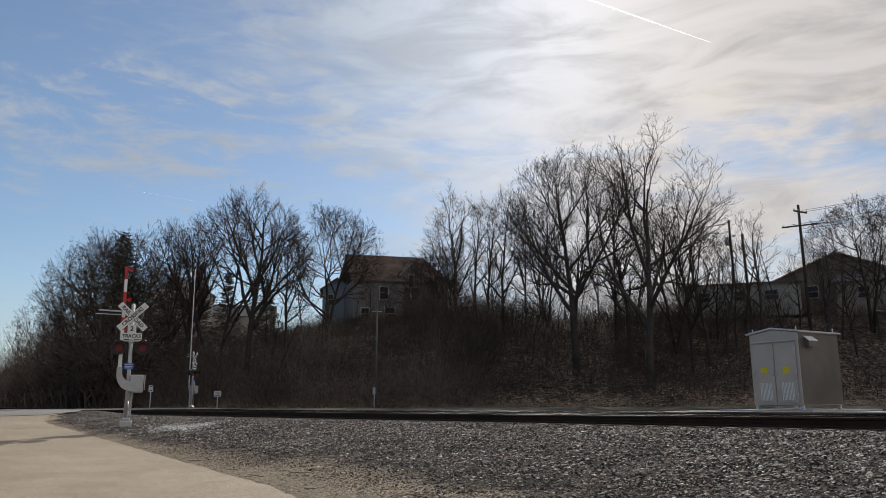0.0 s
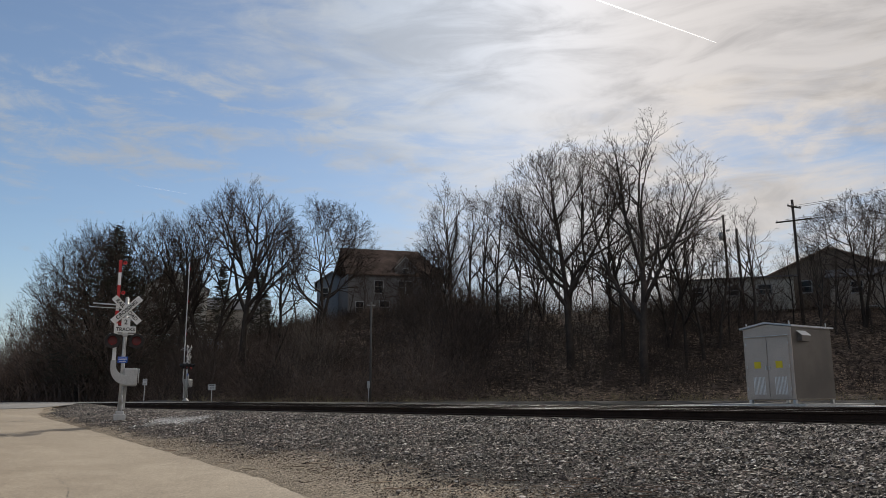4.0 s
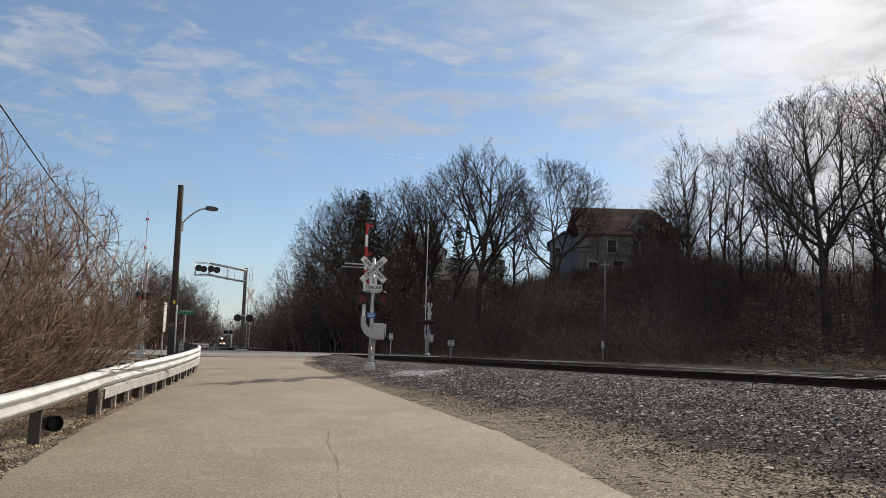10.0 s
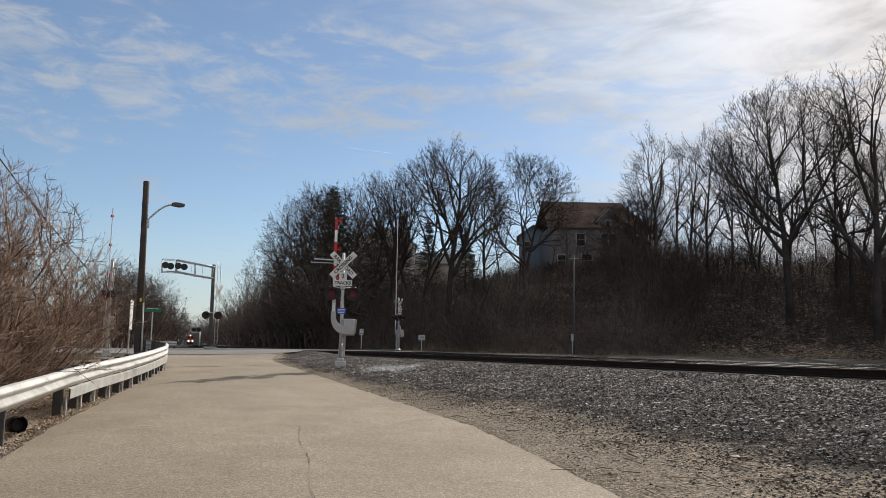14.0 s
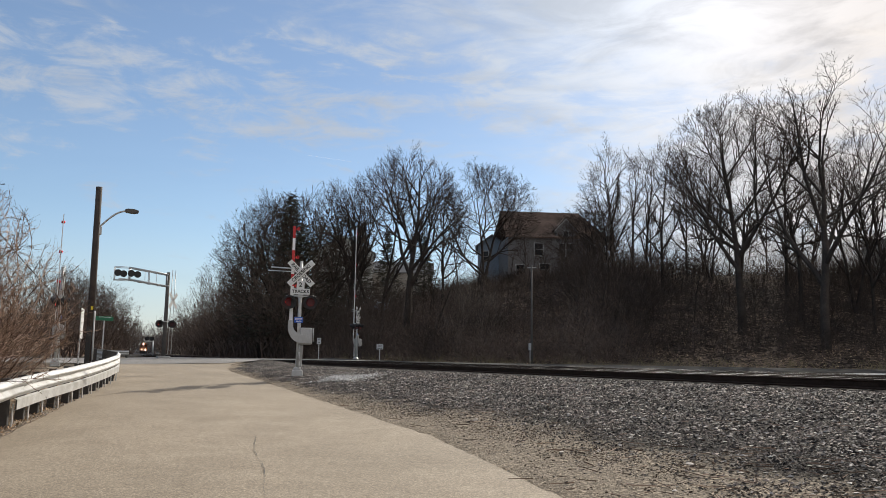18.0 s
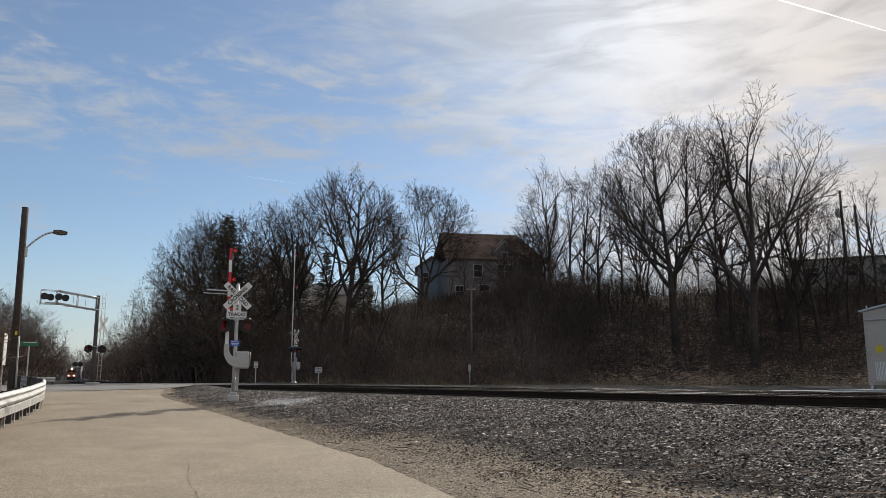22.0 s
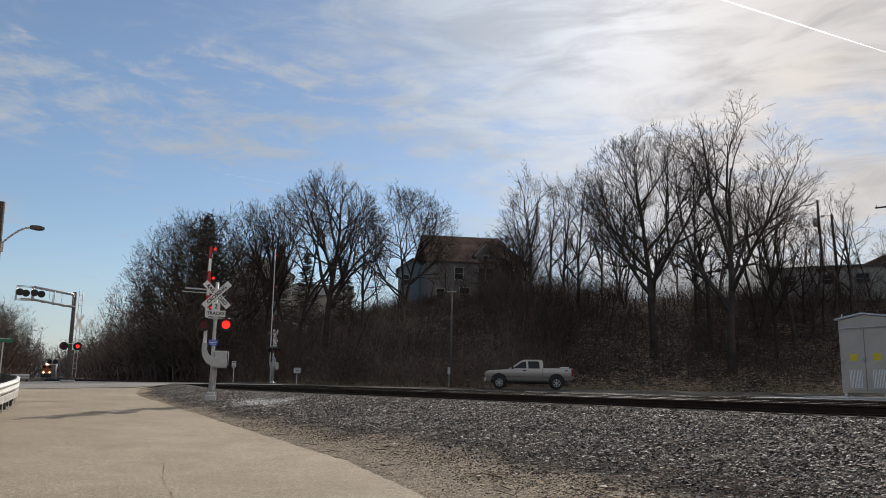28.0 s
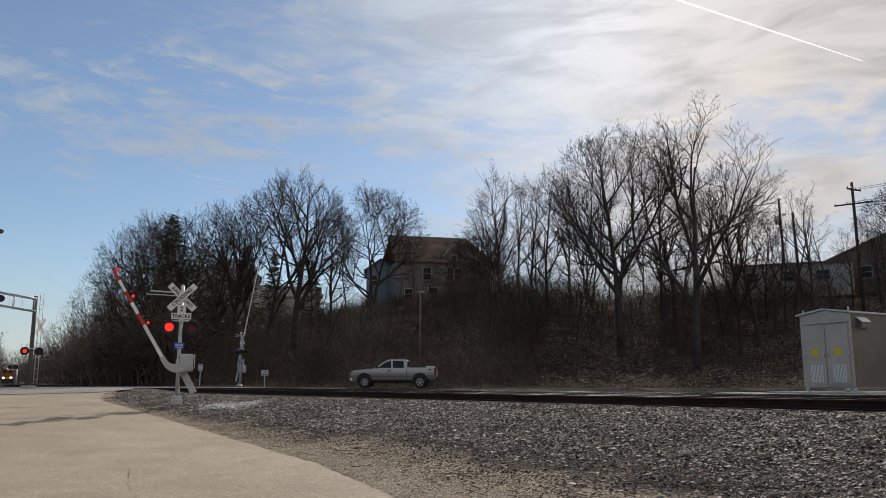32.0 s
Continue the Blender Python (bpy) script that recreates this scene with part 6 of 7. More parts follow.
def build_signs():
    # These two white faces use a grey material that holds their backlit shade.
    sign("track_sign", 20.15, 60, 20, 0.3, 0.45, 1.4, M_ALU, "small white upright sign on a post beyond the tracks", "sign", bars=2)
    sign("notice_sign", 15.8, 60, 16, 0.5, 0.4, 1.2, M_ALU, "small white notice sign beyond the tracks", "sign", bars=3)
    sign("road_sign", 35.85, 26, 36 + 84, 0.75, 0.9, 1.7, M_WHITE, "white sign on a steel post seen from its edge", "sign", bars=0)
    sign("delineator", 35.4, 26.5, 36 + 30, 0.16, 1.2, 1.0, M_DARK, "narrow black marker post", "marker post")
    sign("street_sign", 34.5, 44, 34 + 10, 0.85, 0.22, 2.1, M_GREEN, "green street name sign on a post", "street sign", bars=1, bar_mat=M_WHITE)
    # white barrier beyond the end of the guardrail
    p = polar(33.4, 56)
    b = thing("road_barrier", pose(*p, ground_z(*p), 0, 0, 30), "short white guardrail piece beyond the crossing road", "guardrail")
    bm = B()
    wbeam(bm, (-0.55, 0, 0), (0.55, 0, 0), 0.31, 0.5, (0, -1))
    part("beam", bm, M_GUARD, b)
    for x in (-0.4, 0.4):
        part("post", box(B(), x, 0.1, 0.25, 0.14, 0.14, 0.5, 0.01), M_POST, b)
    # railway signal near the line
    p = polar(31.35, 170)
    r = thing("railway_signal", pose(*p, ground_z(*p), 0, 0, 31), "small dark railway signal on a pale post", "railway signal")
    part("post", rod(B(), (0, 0, 0), (0, 0, 3.0), 0.14, n=10), M_ALU, r)
    part("crossarm", box(B(), -0.6, 0, 2.9, 1.6, 0.12, 0.12, 0.02), M_STEEL, r)
    for x in (-1.2, -0.3):
        part("signal_head", rod(B(), (x, -0.1, 3.4), (x, 0.1, 3.4), 0.45, n=16), M_DARK, r)
    # thin steel pole by the far road
    p = polar(4.85, 58.2)
    s = thing("steel_pole", pose(*p, ground_z(*p)), "thin grey steel pole with a meter box", "pole")
    part("pole", rod(B(), (0, 0, -0.1), (0, 0, 7.35), 0.09, 0.065, 12), M_POLE, s)
    part("meter_box", box(B(), -0.13, -0.05, 1.35, 0.2, 0.18, 0.5, 0.02), M_GREY, s, "small grey meter box")
    part("conduit", rod(B(), (-0.12, -0.05, 0), (-0.12, -0.05, 1.1), 0.03, n=8), M_GREY, s)
    part("top_bracket", rod(B(), (-0.35, 0, 7.15), (0.35, 0, 7.15), 0.025, n=8), M_STEEL, s)
    # drain pipe end under the guardrail
    p = polar(42.4, 12.6)
    z0 = ground_z(*p)
    d = thing("drain_pipe", pose(*p, z0 + 0.02, 0, 0, -35), "rusty drain pipe end lying beside the guardrail", "pipe")
    bm = B()
    rod(bm, (-0.1, 0, 0.1), (0.35, 0, 0.14), 0.10, n=18, cap=False)
    rod(bm, (-0.1, 0, 0.1), (0.35, 0, 0.14), 0.088, n=18, cap=False)
    part("pipe", bm, M_DARK, d)
    # A black disc is put in for the shade inside the open pipe.
    part("pipe_shade_disc", rod(B(), (0.1, 0, 0.12), (0.2, 0, 0.125), 0.086, n=18), M_DARK, d, "black disc standing in for the shade inside the pipe")
    part("collar", rod(B(), (0.2, 0, 0.135), (0.34, 0, 0.14), 0.112, n=18, cap=False), M_RAIL, d)


def build_pad():
    """Raised pale gravel between the far track and the road, round the cabinet."""
    v, f = [], []
    ss, ns = np.arange(-16, 18.6, 1.15), np.arange(21.2, 31.0, 1.0)
    for s in ss:
        for n in ns:
            p = xy(s, n + 0.12 * math.sin(s * 1.7 + n))
            edge = min(n - ns[0], ns[-1] - n, s - ss[0], ss[-1] - s)
            v.append((p[0], p[1], ground_z(*p) + (0.11 + 0.015 * math.sin(2.3 * s + 1.1 * n) if edge > 0.5 else -0.06)))
    k = len(ns)
    for i in range(len(ss) - 1):
        for j in range(k - 1):
            f.append((i * k + j, i * k + j + 1, (i + 1) * k + j + 1, (i + 1) * k + j))
    tagged(quick("gravel_pad", v, f, M_LIME_BED, smooth=True), "raised pad of pale limestone gravel round the equipment cabinet", "gravel", kind="structure")


def build_cabinet():
    """The relay house: gabled aluminium box, double doors with louvres."""
    p = np.array((12.16, 27.1)) * 1.02
    c = thing("equipment_cabinet", pose(*p, 1.28, 0, 0, 33 - 90), "grey aluminium railway equipment cabinet with double doors and gabled roof", "cabinet")
    # local: corner at the origin; door face runs along -x, side along +y
    w, l, h = 1.95, 2.45, 2.55
    rise = 0.14
    bm = B()
    box(bm, -w / 2, l / 2, h / 2 + 0.13, w, l, h, 0.015)
    part("body", bm, M_CABINET, c, "brushed aluminium walls")
    # Thin overlay that darkens the side wall as its shade does.
    part("side_shade_panel", box(B(), 0.003, l / 2, h / 2 + 0.13, 0.008, l - 0.06, h - 0.06), M_CABINET_SHADE, c, "thin side overlay with the wall's shade in its colour")
    bm = B()
    o = 0.09
    prism(bm, [(-w - o, h + 0.12), (-w / 2, h + rise + 0.14), (o, h + 0.12), (o, h + 0.18), (-w / 2, h + rise + 0.20), (-w - o, h + 0.18)], "y", -o, l + o)
    part("roof", bm, M_ALU, c, "low gabled sheet-metal roof")
    bm = B()
    prism(bm, [(-w + 0.02, h + 0.11), (-w / 2, h + rise + 0.12), (-0.02, h + 0.11)], "y", -0.004, 0.03)
    part("gable", bm, M_CABINET, c)
    for k, x0 in enumerate((-w + 0.12, -w / 2 + 0.01)):
        dw = w / 2 - 0.13
        door = part("door", box(B(), x0 + dw / 2, -0.018, 1.27, dw, 0.04, 2.1, 0.008), M_CABINET, c, "aluminium cabinet door")
        bm = B()
        for i in range(9):
            x = x0 + dw * 0.3 + i * dw * 0.065
            box(bm, x, -0.045, 0.62, 0.022, 0.012, 0.62)
        part("louvre", bm, M_WHITE, door, "pale vertical louvre slats")
        part("warning_label", box(B(), x0 + dw * 0.52, -0.042, 1.36, 0.27, 0.006, 0.24), M_YELLOW, door, "yellow warning label")
        hx = x0 + dw - 0.06 if k == 0 else x0 + 0.06
        part("handle", box(B(), hx, -0.06, 1.25, 0.05, 0.05, 0.14, 0.01), M_STEEL, door)
        for z in (0.5, 1.3, 2.1):
            part("hinge", rod(B(), (x0 + (0.0 if k == 0 else dw), -0.045, z - 0.06), (x0 + (0.0 if k == 0 else dw), -0.045, z + 0.06), 0.018, n=8), M_STEEL, door)
    part("drip_rail", box(B(), -w / 2, -0.05, 2.38, w - 0.2, 0.09, 0.03, 0.008), M_ALU, c)
    # side vent hood and legs
    bm = B()
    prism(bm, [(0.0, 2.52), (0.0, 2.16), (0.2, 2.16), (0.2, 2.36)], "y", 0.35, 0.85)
    # The hood's sides are painted in the shade colour too.
    hood = part("vent_hood", bm, M_CABINET_SHADE, c, "sheet-metal vent hood")
    bm = B()
    prism(bm, [(0.006, 2.53), (0.215, 2.362), (0.215, 2.38), (0.006, 2.548)], "y", 0.33, 0.87)
    # White stands in for the sun's reflection on the sloping top.
    part("hood_top", bm, M_WHITE, hood, "sloping hood top painted white for its sun reflection")
    for x, y in ((-w + 0.1, 0.1), (-0.1, 0.1), (-w + 0.1, l - 0.1), (-0.1, l - 0.1)):
        part("foot", box(B(), x, y, 0.06, 0.12, 0.12, 0.16, 0.01), M_STEEL, c)
        part("lifting_eye", box(B(), x, y, h + 0.27 - 0.02, 0.03, 0.05, 0.18, 0.01), M_STEEL, c)
    bm = box(B(), -w / 2, l / 2, 0, w + 1.8, l + 1.8, 0.14, 0.02)
    slab = part("concrete_pad", bm, M_CONCRETE, None)
    slab.matrix_basis = pose(*p, 1.20, 0, 0, 33 - 90)
    tagged(slab, "pale concrete pad under the equipment cabinet", "slab")


# ---- houses ----
def house(name, az, d, turn, w, depth, wall, rise, mats, label, windows=(), hip=0.0, base=None, along="x", dormer=None):
    """A house: walls, gabled or hipped roof, windows (x, z, w, h) in the front wall."""
    p = polar(az, d)
    z0 = ground_z(*p) if base is None else base
    wm, rm = mats
    h = thing(name, pose(*p, z0 - 0.4, 0, 0, turn), label, "house")
    z = 0.4
    bm = box(B(), 0, depth / 2, z + wall / 2 - 0.4, w, depth, wall + 0.8)
    if along == "x":
        prism(bm, [(0.0, z + wall), (depth / 2, z + wall + rise), (depth, z + wall)], "x", -w / 2 + 0.01, w / 2 - 0.01 - hip) if not hip else None
    else:
        prism(bm, [(-w / 2, z + wall), (0.0, z + wall + rise), (w / 2, z + wall)], "y", 0.01, depth - 0.01)
    part("wall", bm, wm, h)
    bm = B()
    o, t = 0.35, 0.16
    if along == "x":
        e0, e1 = -w / 2 - o, w / 2 + o
        r0, r1 = e0, e1 - hip
        zz = z + wall - 0.12
        a = [bm.verts.new(v) for v in ((e0, -o, zz), (e1, -o, zz), (r1, depth / 2, zz + rise + t), (r0, depth / 2, zz + rise + t), (e0, depth + o, zz), (e1, depth + o, zz))]
        b = [bm.verts.new(v.co + Vector((0, 0, t))) for v in a]
        for q in ((0, 1, 2, 3), (3, 2, 5, 4)):
            bm.faces.new([b[k] for k in q])
            bm.faces.new([a[k] for k in reversed(q)])
        for q in ((1, 5, 2),):
            bm.faces.new([b[k] for k in q]) if hip else None
        for i, j in ((0, 1), (1, 2), (2, 5), (5, 4), (4, 3), (3, 0)):
            bm.faces.new((a[i], a[j], b[j], b[i]))
    else:
        zz = z + wall - 0.1
        prism(bm, [(-w / 2 - o, zz - 0.1), (0, zz + rise + 0.05), (w / 2 + o, zz - 0.1), (w / 2 + o, zz + 0.06), (0, zz + rise + 0.24), (-w / 2 - o, zz + 0.06)], "y", -o, depth + o)
    part("roof", bm, rm, h)
    for x, wz, ww, wh in windows:
        win = part("window", box(B(), x, -0.01, z + wz, ww, 0.06, wh), M_GLASS, h, "dark glass window")
        bm = B()
        for fx, fz, fw, fh in ((0, wh / 2 + 0.05, ww + 0.24, 0.12), (0, -wh / 2 - 0.05, ww + 0.24, 0.12), (-ww / 2 - 0.05, 0, 0.12, wh), (ww / 2 + 0.05, 0, 0.12, wh), (0, 0, ww, 0.06)):
            box(bm, x + fx, -0.03, z + wz + fz, fw, 0.08, fh)
        part("window_frame", bm, M_FRAME, win, "pale window frame")
    if dormer:
        x, dw, dz, dr = dormer
        bm = box(B(), x, 1.0, z + wall + dz / 2, dw, 2.2, dz)
        prism(bm, [(x - dw / 2, z + wall + dz), (x, z + wall + dz + dr), (x + dw / 2, z + wall + dz)], "y", -0.1, 2.4)
        g = part("gable_dormer", bm, wm, h)
        bm = B()
        prism(bm, [(x - dw / 2 - 0.3, z + wall + dz - 0.15), (x, z + wall + dz + dr + 0.05), (x + dw / 2 + 0.3, z + wall + dz - 0.15), (x + dw / 2 + 0.3, z + wall + dz), (x, z + wall + dz + dr + 0.22), (x - dw / 2 - 0.3, z + wall + dz)], "y", -0.35, 3.2)
        part("dormer_roof", bm, rm, g)
        for sgn in (-1, 1):
            bm = B()
            foot, peak = (x + sgn * (dw / 2 + 0.3), z + wall + dz - 0.2), (x, z + wall + dz + dr)
            prism(bm, [foot, peak, (peak[0], peak[1] - 0.16), (foot[0], foot[1] - 0.14)], "y", -0.42, -0.36)
            part("rake_board", bm, M_FRAME, g, "pale rake board")
        bm = box(B(), x, -0.12, z + wall + dz * 0.55, 0.8, 0.05, 0.9)
        part("dormer_window", bm, M_FRAME, g)
        part("dormer_pane", box(B(), x, -0.15, z + wall + dz * 0.55, 0.6, 0.05, 0.7), M_GLASS, g)
    return h


def build_houses():
    house("house", 3.05, 104, 3.5 + 13, 13.0, 9.5, 5.6, 4.1, (M_SIDING, M_ROOF), "two-storey blue-grey house with a brown roof on the hilltop",
          [(-2.4, 4.0, 1.1, 1.6), (0.75, 4.0, 0.8, 1.7), (1.75, 4.0, 0.8, 1.7), (-1.6, 1.3, 1.3, 1.6), (4.6, 4.0, 0.9, 1.3), (4.2, 1.3, 1.0, 1.5), (-4.9, 1.2, 1.0, 1.4)], hip=2.6, base=11.9, dormer=(1.2, 2.7, 1.0, 1.6))
    house("house", 7.75, 110, 8.5, 4.0, 9.0, 4.9, 1.5, (M_SIDING_B, M_ROOF_G), "narrow pale blue house with a grey gabled roof", [(-0.9, 3.4, 0.8, 1.4)], along="y", base=12.4)
    house("house", 18.6, 118, 18, 9.0, 8.0, 5.2, 2.4, (M_CREAM, M_ROOF_G), "pale cream house behind bare trees", [(-2.5, 3.8, 0.9, 1.5), (0.5, 3.8, 0.9, 1.5), (2.8, 3.8, 0.9, 1.5), (-1, 1.3, 0.9, 1.5)], along="y", base=11.8)
    house("house", 14.4, 126, 14, 10.0, 8.0, 3.0, 2.0, (M_TAN_WALL, M_ROOF_G), "low tan house behind bare trees", [(-2.5, 1.5, 1.2, 1.2), (2.0, 1.5, 1.2, 1.2)], base=12.0)
    house("long_building", -20.8, 86, -20, 11.5, 7.0, 2.6, 0.25, (M_CREAM, M_ROOF_G), "long low pale building with a flat grey roof", [(-3.5, 1.3, 1.0, 0.9), (0, 1.3, 1.0, 0.9), (3.0, 1.3, 1.2, 0.9)], base=10.9)
    house("house", -26.9, 92, -30, 13.0, 8.0, 2.7, 2.7, (M_BROWN_WALL, M_ROOF_B), "brown house with a broad brown gabled roof", [(-2.5, 1.4, 1.0, 1.2), (1.0, 1.4, 1.0, 1.2)], along="y", base=11.6)
    house("house", -29.3, 90, -28, 8.0, 8.0, 2.6, 1.7, (M_TAN_WALL, M_ROOF_G), "low tan house with a dark roof", [(-1.5, 1.4, 1.0, 1.1)], base=11.0)
    # shed roof edge catching the sun, and a parked car among the trees
    p = polar(-30.0, 80)
    s = thing("lean_to_roof", pose(*p, ground_z(*p), 0, 0, -30), "low open lean-to with a pale metal roof", "shed")
    part("roof", box(B(), 0, 0, 2.0, 3.6, 2.0, 0.07, 0.01, Matrix.Rotation(radians(8), 4, "Y")), M_ALU, s)
    for x in (-1.5, 1.5):
        for y in (-0.8, 0.8):
            part("post", box(B(), x, y, 0.95, 0.1, 0.1, 2.1), M_WOOD, s)
    for az, d, turn, m, lab in ((15.7, 101, 100, M_SIDING_B, "pale blue parked car on the hilltop"), (-14.4, 100, -100, M_WHITE, "white parked car on the hilltop lawn")):
        car(az, d, turn, m, lab)


def car(az, d, turn, m, label):
    p = polar(az, d)
    c = thing("parked_car", pose(*p, ground_z(*p), 0, 0, turn), label, "car")
    bm = B()
    prism(bm, [(-2.2, 0.35), (-2.2, 0.8), (-1.3, 0.95), (-0.6, 1.42), (0.9, 1.42), (1.6, 0.98), (2.2, 0.9), (2.25, 0.35)], "y", -0.85, 0.85)
    bmesh.ops.bevel(bm, geom=list(bm.edges), offset=0.06, segments=1, affect="EDGES")
    part("body", bm, m, c)
    for sgn in (-1, 1):
        bm = B()
        prism(bm, [(-1.15, 0.97), (-0.55, 1.36), (0.85, 1.36), (1.4, 1.0)], "y", sgn * 0.84, sgn * 0.862)
        part("window", bm, M_GLASS, c)
        for x in (-1.35, 1.4):
            part("wheel", rod(B(), (x, sgn * 0.68, 0.33), (x, sgn * 0.87, 0.33), 0.33, n=18), M_TYRE, c)


def build_utility_poles():
    def pole(az, d, top_el, label, arms=(), lean=0.0, r=0.15):
        p = polar(az, d)
        z0 = ground_z(*p)
        top = EYE[2] + d * math.tan(radians(top_el)) - z0
        u = thing("utility_pole", pose(*p, z0, 0, lean, az), label, "utility pole", "utility poles on the hill")
        part("pole", rod(B(), (0, 0, -0.3), (0, 0, top), r, r * 0.72, 12), M_WOOD, u)
        for dz, w, turn in arms:
            t = Matrix.Translation((0, 0, top - dz)) @ Matrix.Rotation(radians(turn), 4, "Z")
            arm = part("crossarm", box(B(), 0, -0.16, 0, w, 0.1, 0.13, 0.01, t), M_WOOD, u)
            for k in range(4):
                x = w * (-0.46 + 0.307 * k)
                part("insulator", rod(B(), t @ Vector((x, -0.16, 0.06)), t @ Vector((x, -0.16, 0.24)), 0.05, 0.035, 8), M_GREY, arm)
        return u, Vector((*p, z0 + top))
    u, top = pole(-25.0, 78, 12.9, "tall wooden utility pole with two crossarms and wires", ((0.7, 1.9, 55), (2.0, 3.1, -8)), -0.3, 0.16)
    u2, top2 = pole(-20.55, 88, 12.3, "slim wooden pole with a transformer can", (), -0.8)
    part("transformer", rod(B(), (-0.35, -0.1, top2.z - ground_z(top2.x, top2.y) - 2.8), (-0.35, -0.1, top2.z - ground_z(top2.x, top2.y) - 1.9), 0.25, n=14), M_GREY, u2, "grey transformer can")
    u3, top3 = pole(-21.4, 84, 11.3, "wooden pole with a small lamp on a bracket", (), -1.5, 0.16)
    part("lamp_bracket", rod(B(), (0, -0.1, top3.z - ground_z(top3.x, top3.y) - 0.15), (-0.7, -0.15, top3.z - ground_z(top3.x, top3.y) - 0.1), 0.03, n=8), M_STEEL, u3)
    part("lamp_head", box(B(), -0.8, -0.15, top3.z - ground_z(top3.x, top3.y) - 0.15, 0.35, 0.2, 0.2, 0.03), M_GREY, u3)
    far = Vector((*polar(-44, 70), 21.5))
    pole(-44, 70, 17.0, "wooden utility pole up the hill", ((0.7, 2.2, 0),))
    for k, (dz, off) in enumerate(((-0.5, 0.4), (-0.8, -0.5), (-1.9, 1.3), (-1.9, 0.6), (-1.9, -0.9), (-2.3, 0.0))):
        a = top + Vector((off, 0, dz))
        b = far + Vector((off, 0, dz - 0.4))
        pts = [a + (b - a) * t + Vector((0, 0, -1.6 * 4 * t * (1 - t) * 0.5)) for t in np.linspace(0, 1, 14)]
        w = thing("overhead_wire", Matrix.Identity(4), "thin sagging overhead power wire", "wire", "power wires")
        part("wire", pipe(B(), pts, 0.016, 5), M_DARK, w)


# ---- vehicles ----
def build_truck():
    t = thing("pickup_truck", Matrix.Identity(4), "pewter extended-cab pickup truck with an open bed", "pickup truck")
    # local: +x is the way it drives, wheels on z = 0
    bm = B()
    side = [(-2.82, 0.66), (-2.84, 0.8), (-2.8, 1.3), (-1.0, 1.3), (-0.98, 1.26), (1.12, 1.26), (1.3, 1.22), (2.45, 1.12), (2.66, 1.02), (2.7, 0.72), (2.62, 0.5), (2.3, 0.5), (2.24, 0.72), (2.08, 0.9), (1.8, 0.98), (1.52, 0.9), (1.36, 0.72), (1.3, 0.44), (-1.28, 0.44), (-1.34, 0.72), (-1.5, 0.9), (-1.78, 0.98), (-2.06, 0.9), (-2.22, 0.72), (-2.3, 0.56), (-2.78, 0.58)]
    prism(bm, side, "y", -0.96, 0.96)
    for z in (0.62, 0.78, 0.9, 1.02, 1.1, 1.17, 1.23):
        bmesh.ops.bisect_plane(bm, geom=list(bm.verts) + list(bm.edges) + list(bm.faces), plane_co=(0, 0, z), plane_no=(0, 0, 1))
    for v in bm.verts:
        v.co.y *= 1 - 0.16 * ((v.co.z - 1.02) / 0.6) ** 2 - (0.025 if v.co.z < 0.75 else 0)
    part("body", bm, M_TRUCK, t)
    bm = B()
    lo = [(1.2, 1.22), (0.4, 1.76), (0.18, 1.83), (-0.82, 1.83), (-0.93, 1.76), (-0.96, 1.22)]
    a = [bm.verts.new((x, (-0.93 if z < 1.3 else -0.76), z)) for x, z in lo]
    b = [bm.verts.new((x, (0.93 if z < 1.3 else 0.76), z)) for x, z in lo]
    for k in range(6):
        bm.faces.new((a[k], a[(k + 1) % 6], b[(k + 1) % 6], b[k]))
    bm.faces.new(a[::-1]), bm.faces.new(b)
    bmesh.ops.bevel(bm, geom=list(bm.edges), offset=0.035, segments=2, affect="EDGES")
    cab = part("cab", bm, M_TRUCK, t)
    def tilted(x, z, sgn):
        k = (z - 1.22) / 0.5
        return (x, sgn * (0.937 - 0.17 * min(k, 1)), z)
    for sgn in (-1, 1):
        for outline in ([(0.92, 1.28), (0.36, 1.68), (0.1, 1.73), (0.08, 1.28)], [(-0.04, 1.28), (-0.02, 1.73), (-0.66, 1.73), (-0.72, 1.68), (-0.74, 1.28)]):
            bm = B()
            f = [bm.verts.new(tilted(x, z, sgn)) for x, z in outline]
            g = [bm.verts.new(Vector(tilted(x, z, sgn)) + Vector((0, sgn * 0.012, 0))) for x, z in outline]
            n = len(f)
            for k in range(n):
                bm.faces.new((f[k], f[(k + 1) % n], g[(k + 1) % n], g[k]))
            bm.faces.new(g)
            part("side_window", bm, M_GLASS, cab)
        part("door_handle", box(B(), 0.2, sgn * 0.95, 1.13, 0.2, 0.03, 0.07, 0.01), M_DARK, cab)
        part("mirror", box(B(), 0.95, sgn * 1.05, 1.33, 0.12, 0.2, 0.2, 0.03), M_DARK, cab)
        part("tail_lamp", box(B(), -2.76, sgn * 0.88, 1.04, 0.14, 0.18, 0.44, 0.02), M_TAIL, t, "red tail lamp")
        part("headlamp", box(B(), 2.63, sgn * 0.75, 0.93, 0.14, 0.34, 0.2, 0.02), M_CHROME, t, "clear headlamp")
        part("badge", box(B(), -2.4, sgn * 0.962, 1.16, 0.22, 0.01, 0.06), M_DARK, t)
        # Black sill strip imitates the shading along the lower body.
        part("sill_shade", box(B(), 0.02, sgn * 0.9, 0.47, 2.5, 0.04, 0.12, 0.01), M_DARK, t, "sill painted dark for the shade low on the body")
        part("door_seam", box(B(), -0.93, sgn * 0.961, 0.88, 0.02, 0.008, 0.8), M_DARK, t)
    bm = B()
